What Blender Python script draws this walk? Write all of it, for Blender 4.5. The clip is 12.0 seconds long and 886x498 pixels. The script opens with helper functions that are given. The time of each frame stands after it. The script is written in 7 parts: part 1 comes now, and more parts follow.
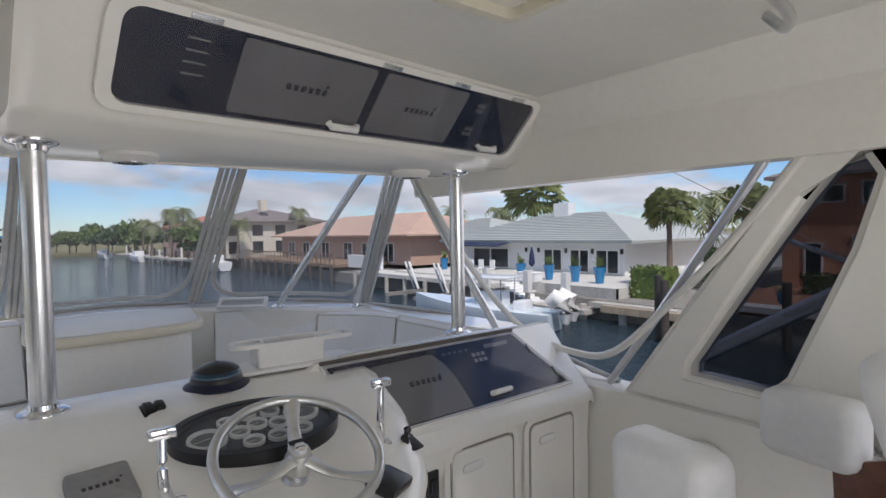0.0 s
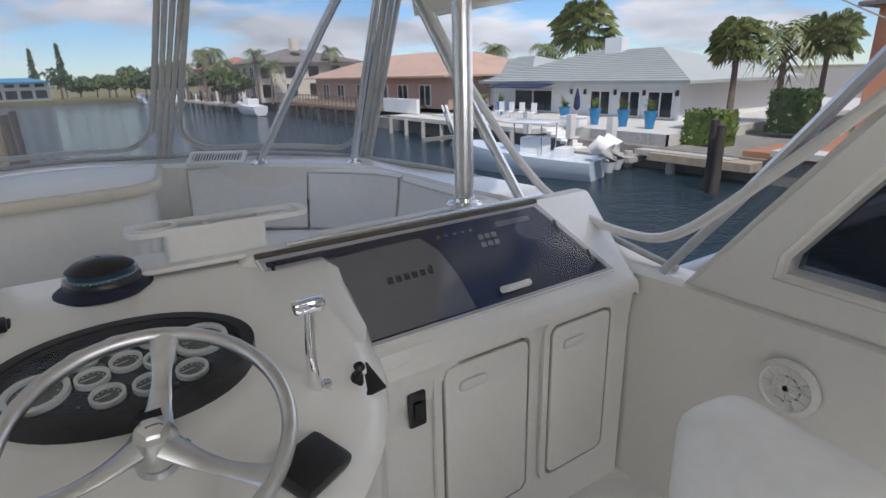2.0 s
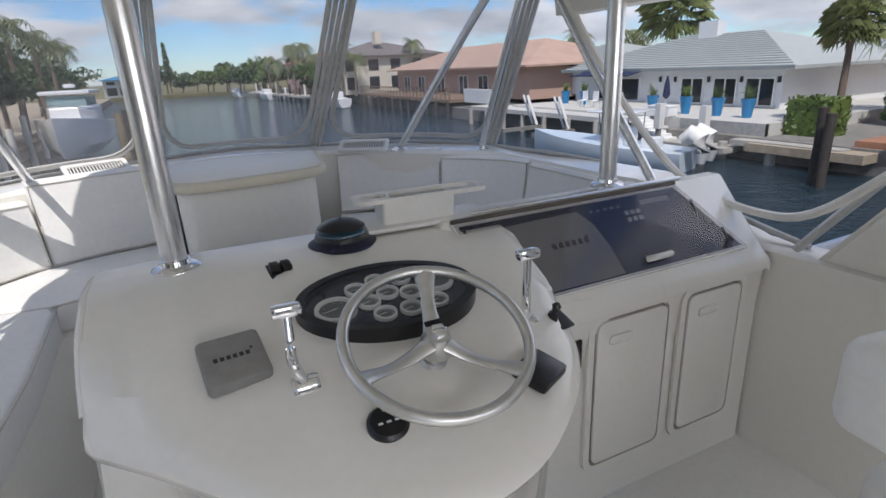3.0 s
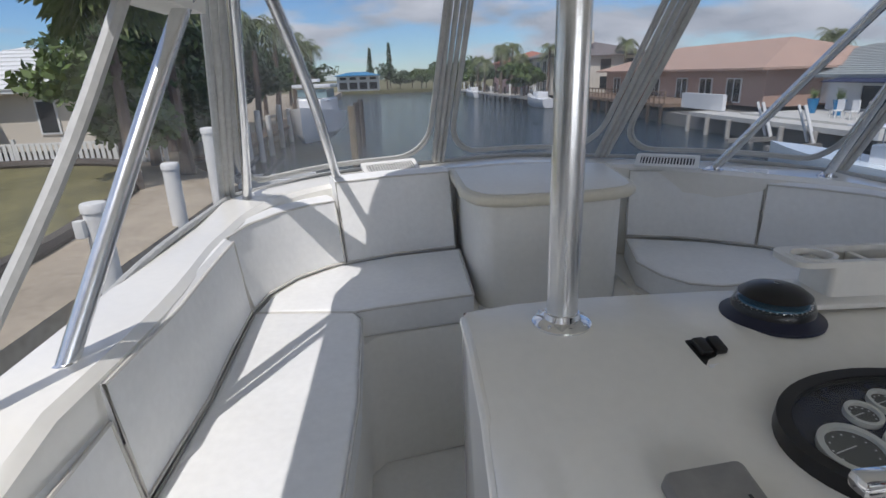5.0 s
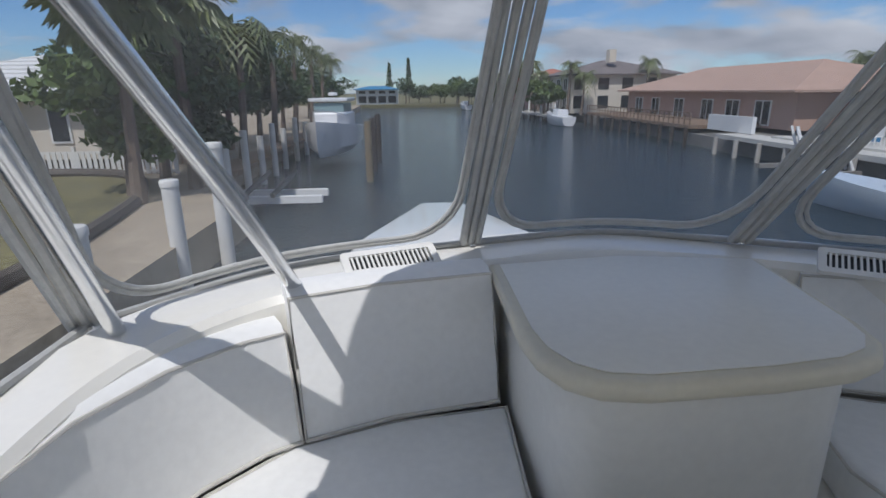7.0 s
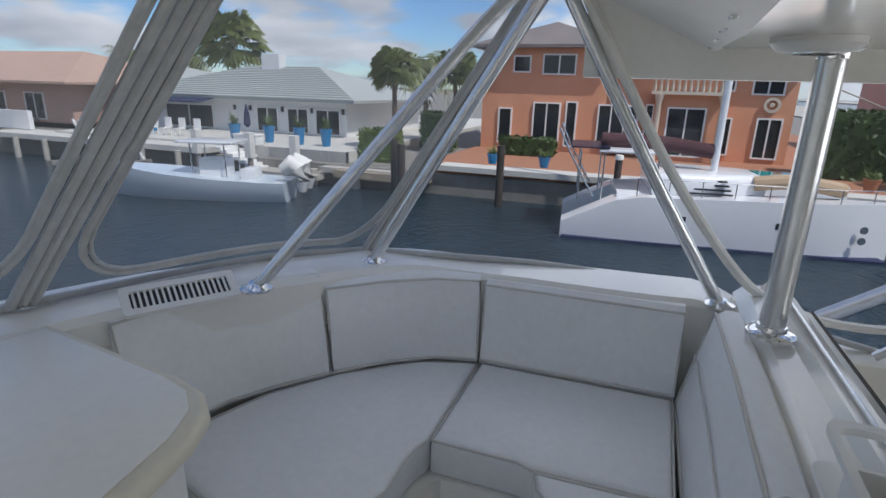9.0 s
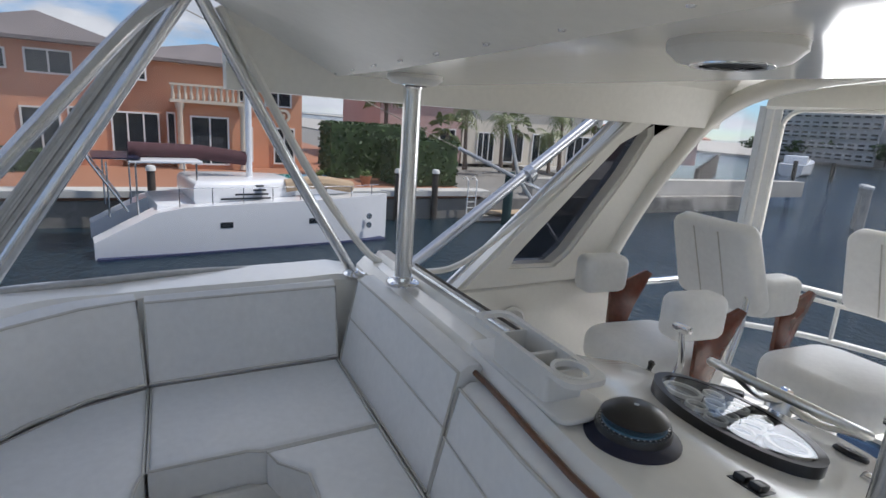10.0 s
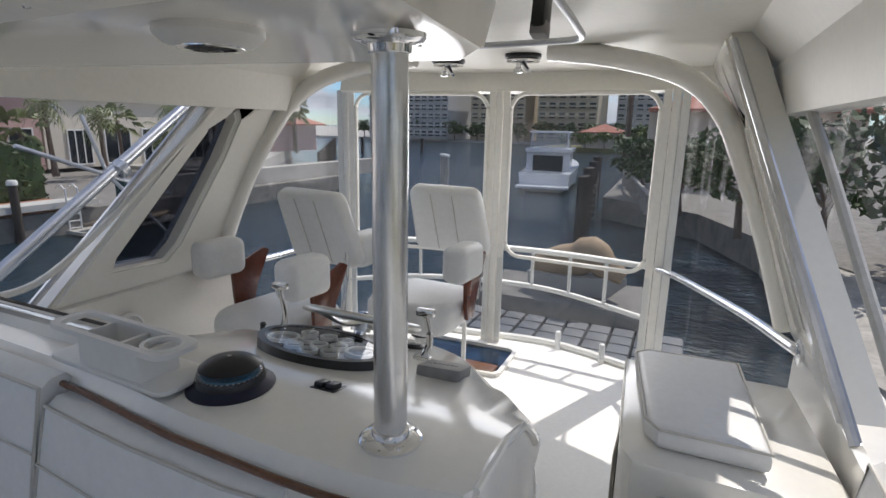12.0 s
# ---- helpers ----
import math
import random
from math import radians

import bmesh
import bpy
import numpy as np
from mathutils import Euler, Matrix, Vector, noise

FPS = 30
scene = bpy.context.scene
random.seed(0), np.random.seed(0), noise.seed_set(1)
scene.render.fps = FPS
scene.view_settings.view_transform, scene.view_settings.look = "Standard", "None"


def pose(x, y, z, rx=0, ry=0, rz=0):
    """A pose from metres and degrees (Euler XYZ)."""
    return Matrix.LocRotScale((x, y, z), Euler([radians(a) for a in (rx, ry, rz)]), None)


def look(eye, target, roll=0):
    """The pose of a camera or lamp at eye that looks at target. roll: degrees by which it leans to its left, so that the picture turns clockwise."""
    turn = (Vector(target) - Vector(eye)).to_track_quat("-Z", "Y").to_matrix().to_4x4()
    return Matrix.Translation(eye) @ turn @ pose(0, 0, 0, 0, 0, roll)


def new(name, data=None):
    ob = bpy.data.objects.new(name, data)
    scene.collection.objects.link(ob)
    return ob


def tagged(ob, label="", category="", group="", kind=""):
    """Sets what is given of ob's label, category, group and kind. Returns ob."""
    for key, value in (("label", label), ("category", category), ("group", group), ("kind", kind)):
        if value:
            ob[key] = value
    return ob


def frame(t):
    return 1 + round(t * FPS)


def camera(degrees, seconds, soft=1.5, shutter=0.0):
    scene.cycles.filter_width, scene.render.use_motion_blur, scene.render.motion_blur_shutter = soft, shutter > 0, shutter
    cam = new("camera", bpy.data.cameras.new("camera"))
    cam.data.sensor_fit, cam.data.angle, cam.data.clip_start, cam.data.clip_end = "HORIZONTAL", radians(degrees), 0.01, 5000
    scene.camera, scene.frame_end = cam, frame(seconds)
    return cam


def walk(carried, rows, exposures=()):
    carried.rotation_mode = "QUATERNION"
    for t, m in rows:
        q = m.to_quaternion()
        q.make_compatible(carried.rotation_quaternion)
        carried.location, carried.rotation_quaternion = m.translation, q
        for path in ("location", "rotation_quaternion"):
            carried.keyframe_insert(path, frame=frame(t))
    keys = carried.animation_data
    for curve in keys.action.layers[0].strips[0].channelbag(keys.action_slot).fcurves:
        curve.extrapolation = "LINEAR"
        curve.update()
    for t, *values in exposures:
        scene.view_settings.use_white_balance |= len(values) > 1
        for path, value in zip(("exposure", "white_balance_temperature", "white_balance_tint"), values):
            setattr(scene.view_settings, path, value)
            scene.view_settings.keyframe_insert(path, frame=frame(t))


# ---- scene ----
cam = camera(79.5, 12.0)
PATH = [
    (0, (-0.017, -1.819, 1.568), (1.211, -0.241, 1.502), -1.1),
    (0.5, (0.201, -1.588, 1.578), (1.382, 0.004, 1.319), -1.2),
    (1, (0.431, -1.453, 1.569), (1.568, 0.14, 1.159), -1.1),
    (1.5, (0.535, -1.403, 1.541), (1.624, 0.181, 0.988), -1.4),
    (2, (0.471, -1.404, 1.535), (1.512, 0.185, 0.908), -1.6),
    (2.5, (0.306, -1.438, 1.547), (1.252, 0.2, 0.9), -2.2),
    (3, (0.083, -1.511, 1.567), (0.879, 0.206, 0.919), -2.8),
    (3.5, (-0.143, -1.534, 1.557), (0.518, 0.243, 0.921), -3.1),
    (3.7, (-0.215, -1.545, 1.558), (0.386, 0.259, 0.926), -3.0),
    (5.3, (-0.35, -0.775, 1.6), (-0.272, 1.12, 0.985), -1.3),
    (5.5, (-0.375, -0.625, 1.6), (-0.325, 1.279, 0.99), -0.9),
    (6, (-0.395, -0.258, 1.59), (-0.35, 1.65, 0.997), -0.7),
    (6.5, (-0.36, 0.094, 1.63), (-0.316, 2.0, 1.047), -0.7),
    (6.7, (-0.335, 0.195, 1.633), (-0.289, 2.105, 1.06), -0.7),
    (8.5, (-0.04, 0.29, 1.728), (1.33, 1.625, 1.15), 0.0),
    (9, (-0.03, 0.43, 1.72), (1.765, 1.077, 1.14), 1.6),
    (9.5, (-0.17, 0.66, 1.735), (1.72, 0.39, 1.216), 3.5),
    (10, (-0.24, 0.82, 1.71), (1.47, -0.1, 1.24), 4.0),
    (10.5, (-0.345, 0.815, 1.69), (1.15, -0.435, 1.245), 3.1),
    (11, (-0.40, 0.80, 1.692), (0.845, -0.7, 1.245), 2.5),
    (11.5, (-0.456, 0.81, 1.694), (0.53, -0.872, 1.246), 1.9),
    (12, (-0.468, 0.812, 1.691), (0.33, -0.967, 1.241), 1.2),
]
walk(cam, [(t, look(e, g, r)) for t, e, g, r in PATH], [(0, 0.08, 6500, 15), (1.5, 0.12, 6450, 14), (3.0, 0.06, 6400, 14), (3.7, 0.02, 6400, 13), (5.3, -0.26, 6150, 13), (6.7, -0.36, 6050, 12), (8.5, -0.16, 6200, 12), (9.5, 0.06, 6300, 11), (10.5, 0.06, 6450, 13), (12, -0.1, 6500, 13)])

# ---- world and sun ----
world = bpy.data.worlds.new("sky")
scene.world = world
world.use_nodes = True
wn, wl = world.node_tree.nodes, world.node_tree.links
wn.clear()
w_out, w_bg = wn.new("ShaderNodeOutputWorld"), wn.new("ShaderNodeBackground")
w_sky = wn.new("ShaderNodeTexSky")
w_sky.sky_type, w_sky.sun_disc = "NISHITA", False
w_sky.sun_elevation, w_sky.sun_rotation = radians(57.3), radians(205)
w_sky.air_density, w_sky.dust_density, w_sky.ozone_density = 1.0, 0.0, 4.5
w_co, w_map = wn.new("ShaderNodeTexCoord"), wn.new("ShaderNodeMapping")
w_map.inputs["Scale"].default_value = (1.0, 1.0, 3.4)
w_noise, w_ramp = wn.new("ShaderNodeTexNoise"), wn.new("ShaderNodeValToRGB")
w_noise.inputs["Scale"].default_value, w_noise.inputs["Detail"].default_value = 4.2, 10.0
w_noise.inputs["Roughness"].default_value = 0.52
w_ramp.color_ramp.elements[0].position, w_ramp.color_ramp.elements[1].position = 0.445, 0.55
w_shade = wn.new("ShaderNodeTexNoise")
w_shade.inputs["Scale"].default_value, w_shade.inputs["Detail"].default_value = 5.0, 5.0
w_cr = wn.new("ShaderNodeValToRGB")
w_cr.color_ramp.elements[0].position, w_cr.color_ramp.elements[1].position = 0.36, 0.66
w_cr.color_ramp.elements[0].color, w_cr.color_ramp.elements[1].color = (3.7, 4.1, 4.8, 1), (7.3, 7.55, 8.0, 1)
w_mix = wn.new("ShaderNodeMix")
w_mix.data_type = "RGBA"
wl.new(w_co.outputs["Generated"], w_map.inputs["Vector"])
wl.new(w_map.outputs["Vector"], w_noise.inputs["Vector"])
wl.new(w_map.outputs["Vector"], w_shade.inputs["Vector"])
wl.new(w_noise.outputs["Fac"], w_ramp.inputs["Fac"])
wl.new(w_shade.outputs["Fac"], w_cr.inputs["Fac"])
wl.new(w_ramp.outputs["Color"], w_mix.inputs["Factor"])
w_tone = wn.new("ShaderNodeVectorMath")
w_tone.operation, w_tone.inputs[1].default_value = "MULTIPLY", (0.72, 0.89, 1.08)
wl.new(w_sky.outputs["Color"], w_tone.inputs[0])
wl.new(w_tone.outputs["Vector"], w_mix.inputs["A"])
wl.new(w_cr.outputs["Color"], w_mix.inputs["B"])
wl.new(w_mix.outputs["Result"], w_bg.inputs["Color"])
w_bg.inputs["Strength"].default_value = 0.11
wl.new(w_bg.outputs["Background"], w_out.inputs["Surface"])

SUN_FROM = Vector((-0.26, -0.58, 1.0)).normalized()
sun = new("sun", bpy.data.lights.new("sun", "SUN"))
sun.data.energy, sun.data.angle, sun.data.color = 3.4, radians(0.5), (1.0, 0.95, 0.88)
sun.matrix_world = look(SUN_FROM * 60, (0, 0, 0))

def sky_opening(eye, target, w, h, power):
    """The sky's light in an opening of the flybridge."""
    lamp = new("sky_light", bpy.data.lights.new("sky_light", "AREA"))
    lamp.data.shape, lamp.data.size, lamp.data.size_y = "RECTANGLE", w, h
    lamp.data.energy, lamp.data.color = power, (1.0, 0.98, 0.95)
    lamp.matrix_world = look(eye, target)


sky_opening((0.4, 2.4, 1.75), (0.4, 0.0, 0.9), 1.8, 0.7, 0.2)
sky_opening((0.85, -3.35, 1.5), (0.8, -0.8, 0.3), 2.2, 0.9, 24)
sky_opening((2.35, 0.2, 1.5), (0.4, 0.2, 0.9), 1.6, 0.6, 2.2)
sky_opening((-1.5, 0.2, 1.5), (0.4, 0.2, 0.9), 1.6, 0.6, 0.8)


# ---- materials ----
def mat(name, color, rough=0.5, metal=0.0, var=0.08, scale=6.0, bump=0.0, bscale=60.0, coat=0.0, fine=40.0, spread=0.0):
    m = bpy.data.materials.new(name)
    m.use_nodes = True
    n, l = m.node_tree.nodes, m.node_tree.links
    b = n["Principled BSDF"]
    b.inputs["Roughness"].default_value, b.inputs["Metallic"].default_value = rough, metal
    b.inputs["Coat Weight"].default_value = coat
    b.inputs["Coat Roughness"].default_value = 0.08
    co = n.new("ShaderNodeTexCoord")
    n1, n2 = n.new("ShaderNodeTexNoise"), n.new("ShaderNodeTexNoise")
    n1.inputs["Scale"].default_value, n1.inputs["Detail"].default_value = scale, 4
    n2.inputs["Scale"].default_value, n2.inputs["Detail"].default_value = fine, 3
    l.new(co.outputs["Object"], n1.inputs["Vector"])
    l.new(co.outputs["Object"], n2.inputs["Vector"])
    add = n.new("ShaderNodeMath")
    add.operation = "ADD"
    l.new(n1.outputs["Fac"], add.inputs[0])
    l.new(n2.outputs["Fac"], add.inputs[1])
    last = add.outputs[0]
    if spread:
        oi = n.new("ShaderNodeObjectInfo")
        mm = n.new("ShaderNodeMath")
        mm.operation, mm.inputs[1].default_value = "MULTIPLY_ADD", spread
        l.new(oi.outputs["Random"], mm.inputs[0])
        l.new(last, mm.inputs[2])
        last = mm.outputs[0]
    r = n.new("ShaderNodeMapRange")
    r.inputs["From Min"].default_value, r.inputs["From Max"].default_value = 0.6, 1.4 + spread
    r.inputs["To Min"].default_value, r.inputs["To Max"].default_value = 1 - var, 1 + var
    l.new(last, r.inputs["Value"])
    mx = n.new("ShaderNodeVectorMath")
    mx.operation = "SCALE"
    mx.inputs[0].default_value = color
    l.new(r.outputs["Result"], mx.inputs["Scale"])
    l.new(mx.outputs["Vector"], b.inputs["Base Color"])
    if bump:
        n3, bp = n.new("ShaderNodeTexNoise"), n.new("ShaderNodeBump")
        n3.inputs["Scale"].default_value, n3.inputs["Detail"].default_value = bscale, 3
        l.new(co.outputs["Object"], n3.inputs["Vector"])
        bp.inputs["Strength"].default_value, bp.inputs["Distance"].default_value = bump, 0.01
        l.new(n3.outputs["Fac"], bp.inputs["Height"])
        l.new(bp.outputs["Normal"], b.inputs["Normal"])
    return m


def clear_mat(name, haze, tint=(1, 1, 1), gloss=0.06, rough=0.05, wave=0.0):
    m = bpy.data.materials.new(name)
    m.use_nodes = True
    n, l = m.node_tree.nodes, m.node_tree.links
    n.clear()
    out = n.new("ShaderNodeOutputMaterial")
    tr, gl, df = n.new("ShaderNodeBsdfTransparent"), n.new("ShaderNodeBsdfGlossy"), n.new("ShaderNodeBsdfDiffuse")
    tr.inputs["Color"].default_value = (*tint, 1)
    gl.inputs["Roughness"].default_value = rough
    df.inputs["Color"].default_value = (0.75, 0.77, 0.8, 1)
    m1, m2 = n.new("ShaderNodeMixShader"), n.new("ShaderNodeMixShader")
    co, nz, mr = n.new("ShaderNodeTexCoord"), n.new("ShaderNodeTexNoise"), n.new("ShaderNodeMapRange")
    nz.inputs["Scale"].default_value, nz.inputs["Detail"].default_value = 2.5, 5
    l.new(co.outputs["Object"], nz.inputs["Vector"])
    mr.inputs["To Min"].default_value, mr.inputs["To Max"].default_value = haze * 0.4, haze * 1.6
    l.new(nz.outputs["Fac"], mr.inputs["Value"])
    l.new(mr.outputs["Result"], m1.inputs["Fac"])
    l.new(tr.outputs[0], m1.inputs[1])
    l.new(df.outputs[0], m1.inputs[2])
    lw, pw = n.new("ShaderNodeLayerWeight"), n.new("ShaderNodeMath")
    lw.inputs["Blend"].default_value = 0.5
    pw.operation, pw.inputs[1].default_value = "POWER", 4.0
    l.new(lw.outputs["Facing"], pw.inputs[0])
    mg = n.new("ShaderNodeMath")
    mg.operation, mg.inputs[1].default_value, mg.inputs[2].default_value = "MULTIPLY_ADD", gloss * 9, 0.03
    l.new(pw.outputs[0], mg.inputs[0])
    l.new(mg.outputs[0], m2.inputs["Fac"])
    l.new(m1.outputs[0], m2.inputs[1])
    l.new(gl.outputs[0], m2.inputs[2])
    if wave:
        wz, bp = n.new("ShaderNodeTexNoise"), n.new("ShaderNodeBump")
        wz.inputs["Scale"].default_value = 3.0
        l.new(co.outputs["Object"], wz.inputs["Vector"])
        bp.inputs["Strength"].default_value, bp.inputs["Distance"].default_value = wave, 0.1
        l.new(wz.outputs["Fac"], bp.inputs["Height"])
        l.new(bp.outputs["Normal"], gl.inputs["Normal"])
    l.new(m2.outputs[0], out.inputs["Surface"])
    return m


GEL = mat("gelcoat", (0.86, 0.84, 0.775), 0.20, var=0.03, scale=2, coat=0.5)
GEL2 = mat("gelcoat_liner", (0.86, 0.84, 0.775), 0.4, var=0.04, scale=3, bump=0.05, bscale=25)
NONSKID = mat("nonskid_deck", (0.84, 0.83, 0.79), 0.6, var=0.05, scale=3, bump=0.25, bscale=350)
VINYL = mat("white_vinyl", (0.85, 0.85, 0.83), 0.45, var=0.05, scale=4, bump=0.18, bscale=14)
PIPING = mat("vinyl_piping", (0.62, 0.60, 0.55), 0.5, var=0.1)
STEEL = mat("stainless_steel", (0.74, 0.75, 0.76), 0.26, 1.0, var=0.06, scale=20)
ALU = mat("anodised_aluminium", (0.66, 0.67, 0.69), 0.30, 1.0, var=0.08, scale=15)
WHEELALU = mat("cast_aluminium", (0.72, 0.72, 0.70), 0.34, 1.0, var=0.1, scale=25)
CHROME = mat("chrome", (0.85, 0.85, 0.86), 0.06, 1.0, var=0.03)
BLACK = mat("black_plastic", (0.012, 0.012, 0.013), 0.3, var=0.3)
PANEL = mat("dark_panel", (0.014, 0.018, 0.045), 0.25, var=0.3, scale=8)
GREY = mat("grey_cover", (0.27, 0.262, 0.25), 0.55, var=0.12, scale=10, bump=0.1, bscale=200)
GREYD = mat("dark_grey_vinyl", (0.40, 0.40, 0.385), 0.5, var=0.15, scale=5, bump=0.2, bscale=30)
STRIP = mat("grey_vinyl_binding", (0.50, 0.50, 0.48), 0.5, var=0.14, scale=8, bump=0.25, bscale=40)
WSTRIP = mat("white_binding", (0.82, 0.80, 0.74), 0.45, var=0.06, scale=8, bump=0.1, bscale=30)
WHITEP = mat("white_plastic", (0.80, 0.79, 0.75), 0.38, var=0.04)
CREAM = mat("cream_edge", (0.74, 0.69, 0.55), 0.4, var=0.06)
TEAK = mat("teak_wood", (0.14, 0.058, 0.026), 0.35, var=0.35, scale=12, coat=0.4, fine=90)
MAHOG = mat("varnished_mahogany", (0.14, 0.035, 0.018), 0.2, var=0.3, scale=10, coat=0.6)
RUBBER = mat("dark_gasket", (0.10, 0.085, 0.07), 0.8, var=0.3)
LINE = mat("dark_seam", (0.30, 0.27, 0.23), 0.8, var=0.2)
DIAL = mat("dial_blue", (0.03, 0.13, 0.22), 0.4, var=0.2)
PRINT = mat("white_print", (0.8, 0.8, 0.8), 0.5)
LOGO = mat("dark_print", (0.03, 0.03, 0.035), 0.5)
GDIAL = mat("gauge_face", (0.13, 0.13, 0.13), 0.4, var=0.2)
SMOKE = clear_mat("smoked_acrylic", 0.012, (0.86, 0.86, 0.88), 0.08, 0.03)
CLEARG = clear_mat("clear_acrylic", 0.01, (0.9, 0.92, 0.92), 0.09, 0.02)
VHAZE = clear_mat("hazy_clear_vinyl", 0.17, (0.95, 0.96, 0.97), 0.03, 0.10)
VCLEAR = clear_mat("clear_vinyl", 0.02, (0.96, 0.97, 0.98), 0.03, 0.05)
TINT = clear_mat("tinted_pane", 0.01, (0.22, 0.23, 0.26), 0.10, 0.03)


# ---- mesh helpers ----
def obj(name, bm, material, smooth=True):
    me = bpy.data.meshes.new(name)
    bmesh.ops.recalc_face_normals(bm, faces=bm.faces)
    bm.to_mesh(me)
    bm.free()
    me.materials.append(material)
    if smooth:
        me.polygons.foreach_set("use_smooth", [True] * len(me.polygons))
        me.set_sharp_from_angle(angle=radians(38))
    return new(name, me)


def part(name, bm, material, parent=None, label="", smooth=True):
    ob = obj(name, bm, material, smooth)
    if parent is not None:
        ob.parent = parent
        ob.matrix_parent_inverse = parent.matrix_world.inverted()
    return tagged(ob, label)


def thing(name, label, category, at=(0, 0, 0), group="", kind=""):
    ob = new(name)
    ob.empty_display_size = 0.05
    ob.location = at
    ob.matrix_world = Matrix.Translation(at)
    return tagged(ob, label, category, group, kind)


def solid(name, bm, material, label, category, group="", kind="", smooth=True):
    return tagged(obj(name, bm, material, smooth), label, category, group, kind)


def box(bm, c, s, m=None, bevel=0.0):
    g = bmesh.ops.create_cube(bm, size=1.0, matrix=Matrix.LocRotScale(c, None, s))
    vs = g["verts"]
    if bevel:
        es = list({e for v in vs for e in v.link_edges})
        r = bmesh.ops.bevel(bm, geom=es, offset=bevel, segments=2, affect="EDGES", profile=0.6)
        vs = list({v for f in r["faces"] for v in f.verts} | {v for v in vs if v.is_valid})
    if m is not None:
        bmesh.ops.transform(bm, matrix=m, verts=vs)
    return bm


def B():
    return bmesh.new()


def prism(bm, poly, z0, z1, bevel=0.0, m=None, seg=2):
    lo = [bm.verts.new((p[0], p[1], z0 if len(p) < 3 else p[2] + z0)) for p in poly]
    hi = [bm.verts.new((p[0], p[1], z1 if len(p) < 3 else p[2] + z1)) for p in poly]
    k = len(poly)
    fs = [bm.faces.new(lo[::-1]), bm.faces.new(hi)]
    for i in range(k):
        fs.append(bm.faces.new((lo[i], lo[(i + 1) % k], hi[(i + 1) % k], hi[i])))
    vs = lo + hi
    bmesh.ops.recalc_face_normals(bm, faces=fs)
    if bevel:
        es = list({e for f in fs[:2] for e in f.edges})
        r = bmesh.ops.bevel(bm, geom=es, offset=bevel, segments=seg, affect="EDGES", profile=0.5)
        vs = list({v for f in r["faces"] for v in f.verts} | {v for v in vs if v.is_valid})
    if m is not None:
        bmesh.ops.transform(bm, matrix=m, verts=vs)
    return bm


def sweep(bm, pts, r, seg=12, closed=False, flat=1.0, radii=None):
    pts = [Vector(p) for p in pts]
    n = len(pts)
    rings = []
    up = Vector((0, 0, 1))
    for i, p in enumerate(pts):
        a = pts[(i - 1) % n] if (i or closed) else p
        b = pts[(i + 1) % n] if (i < n - 1 or closed) else p
        d = (b - a).normalized()
        u = up if abs(d.dot(up)) < 0.97 else Vector((0, 1, 0))
        s = d.cross(u).normalized()
        t = s.cross(d).normalized()
        rr = radii[i] if radii else r
        rings.append([bm.verts.new(p + s * math.cos(2 * math.pi * k / seg) * rr + t * math.sin(2 * math.pi * k / seg) * rr * flat) for k in range(seg)])
    for i in range(n if closed else n - 1):
        a, b = rings[i], rings[(i + 1) % n]
        for k in range(seg):
            bm.faces.new((a[k], a[(k + 1) % seg], b[(k + 1) % seg], b[k]))
    if not closed:
        bm.faces.new(rings[0][::-1])
        bm.faces.new(rings[-1])
    return bm


def curve(pts, n=8):
    """Catmull-Rom points through pts."""
    p = [Vector(q) for q in pts]
    p = [2 * p[0] - p[1]] + p + [2 * p[-1] - p[-2]]
    out = []
    for i in range(1, len(p) - 2):
        for k in range(n):
            t = k / n
            out.append(0.5 * (2 * p[i] + (p[i + 1] - p[i - 1]) * t + (2 * p[i - 1] - 5 * p[i] + 4 * p[i + 1] - p[i + 2]) * t * t + (3 * p[i] - p[i - 1] - 3 * p[i + 1] + p[i + 2]) * t ** 3))
    return out + [p[-2]]


def lathe(bm, prof, seg=24, m=None):
    rings = [[bm.verts.new((r * math.cos(2 * math.pi * k / seg), r * math.sin(2 * math.pi * k / seg), z)) for k in range(seg)] for r, z in prof]
    for a, b in zip(rings, rings[1:]):
        for k in range(seg):
            bm.faces.new((a[k], a[(k + 1) % seg], b[(k + 1) % seg], b[k]))
    bm.faces.new(rings[0][::-1])
    bm.faces.new(rings[-1])
    if m is not None:
        bmesh.ops.transform(bm, matrix=m, verts=[v for r in rings for v in r])
    return bm


def ribbon(bm, a, b, thick=0.0, flip=1):
    """A skin between two rows of points."""
    va, vb = [bm.verts.new(p) for p in a], [bm.verts.new(p) for p in b]
    fs = [bm.faces.new((va[i], va[i + 1], vb[i + 1], vb[i])) for i in range(len(va) - 1)]
    if thick:
        bmesh.ops.recalc_face_normals(bm, faces=fs)
        bmesh.ops.solidify(bm, geom=fs, thickness=thick)
    return bm


def rrect(w, h, r, n=4, c=(0, 0)):
    out = []
    for cx, cy, a in ((w / 2 - r, h / 2 - r, 0), (-w / 2 + r, h / 2 - r, 90), (-w / 2 + r, -h / 2 + r, 180), (w / 2 - r, -h / 2 + r, 270)):
        for k in range(n + 1):
            t = radians(a + 90 * k / n)
            out.append((c[0] + cx + r * math.cos(t), c[1] + cy + r * math.sin(t)))
    return out


def ell(a, b, n=32, c=(0, 0)):
    return [(c[0] + a * math.cos(2 * math.pi * k / n), c[1] + b * math.sin(2 * math.pi * k / n)) for k in range(n)]


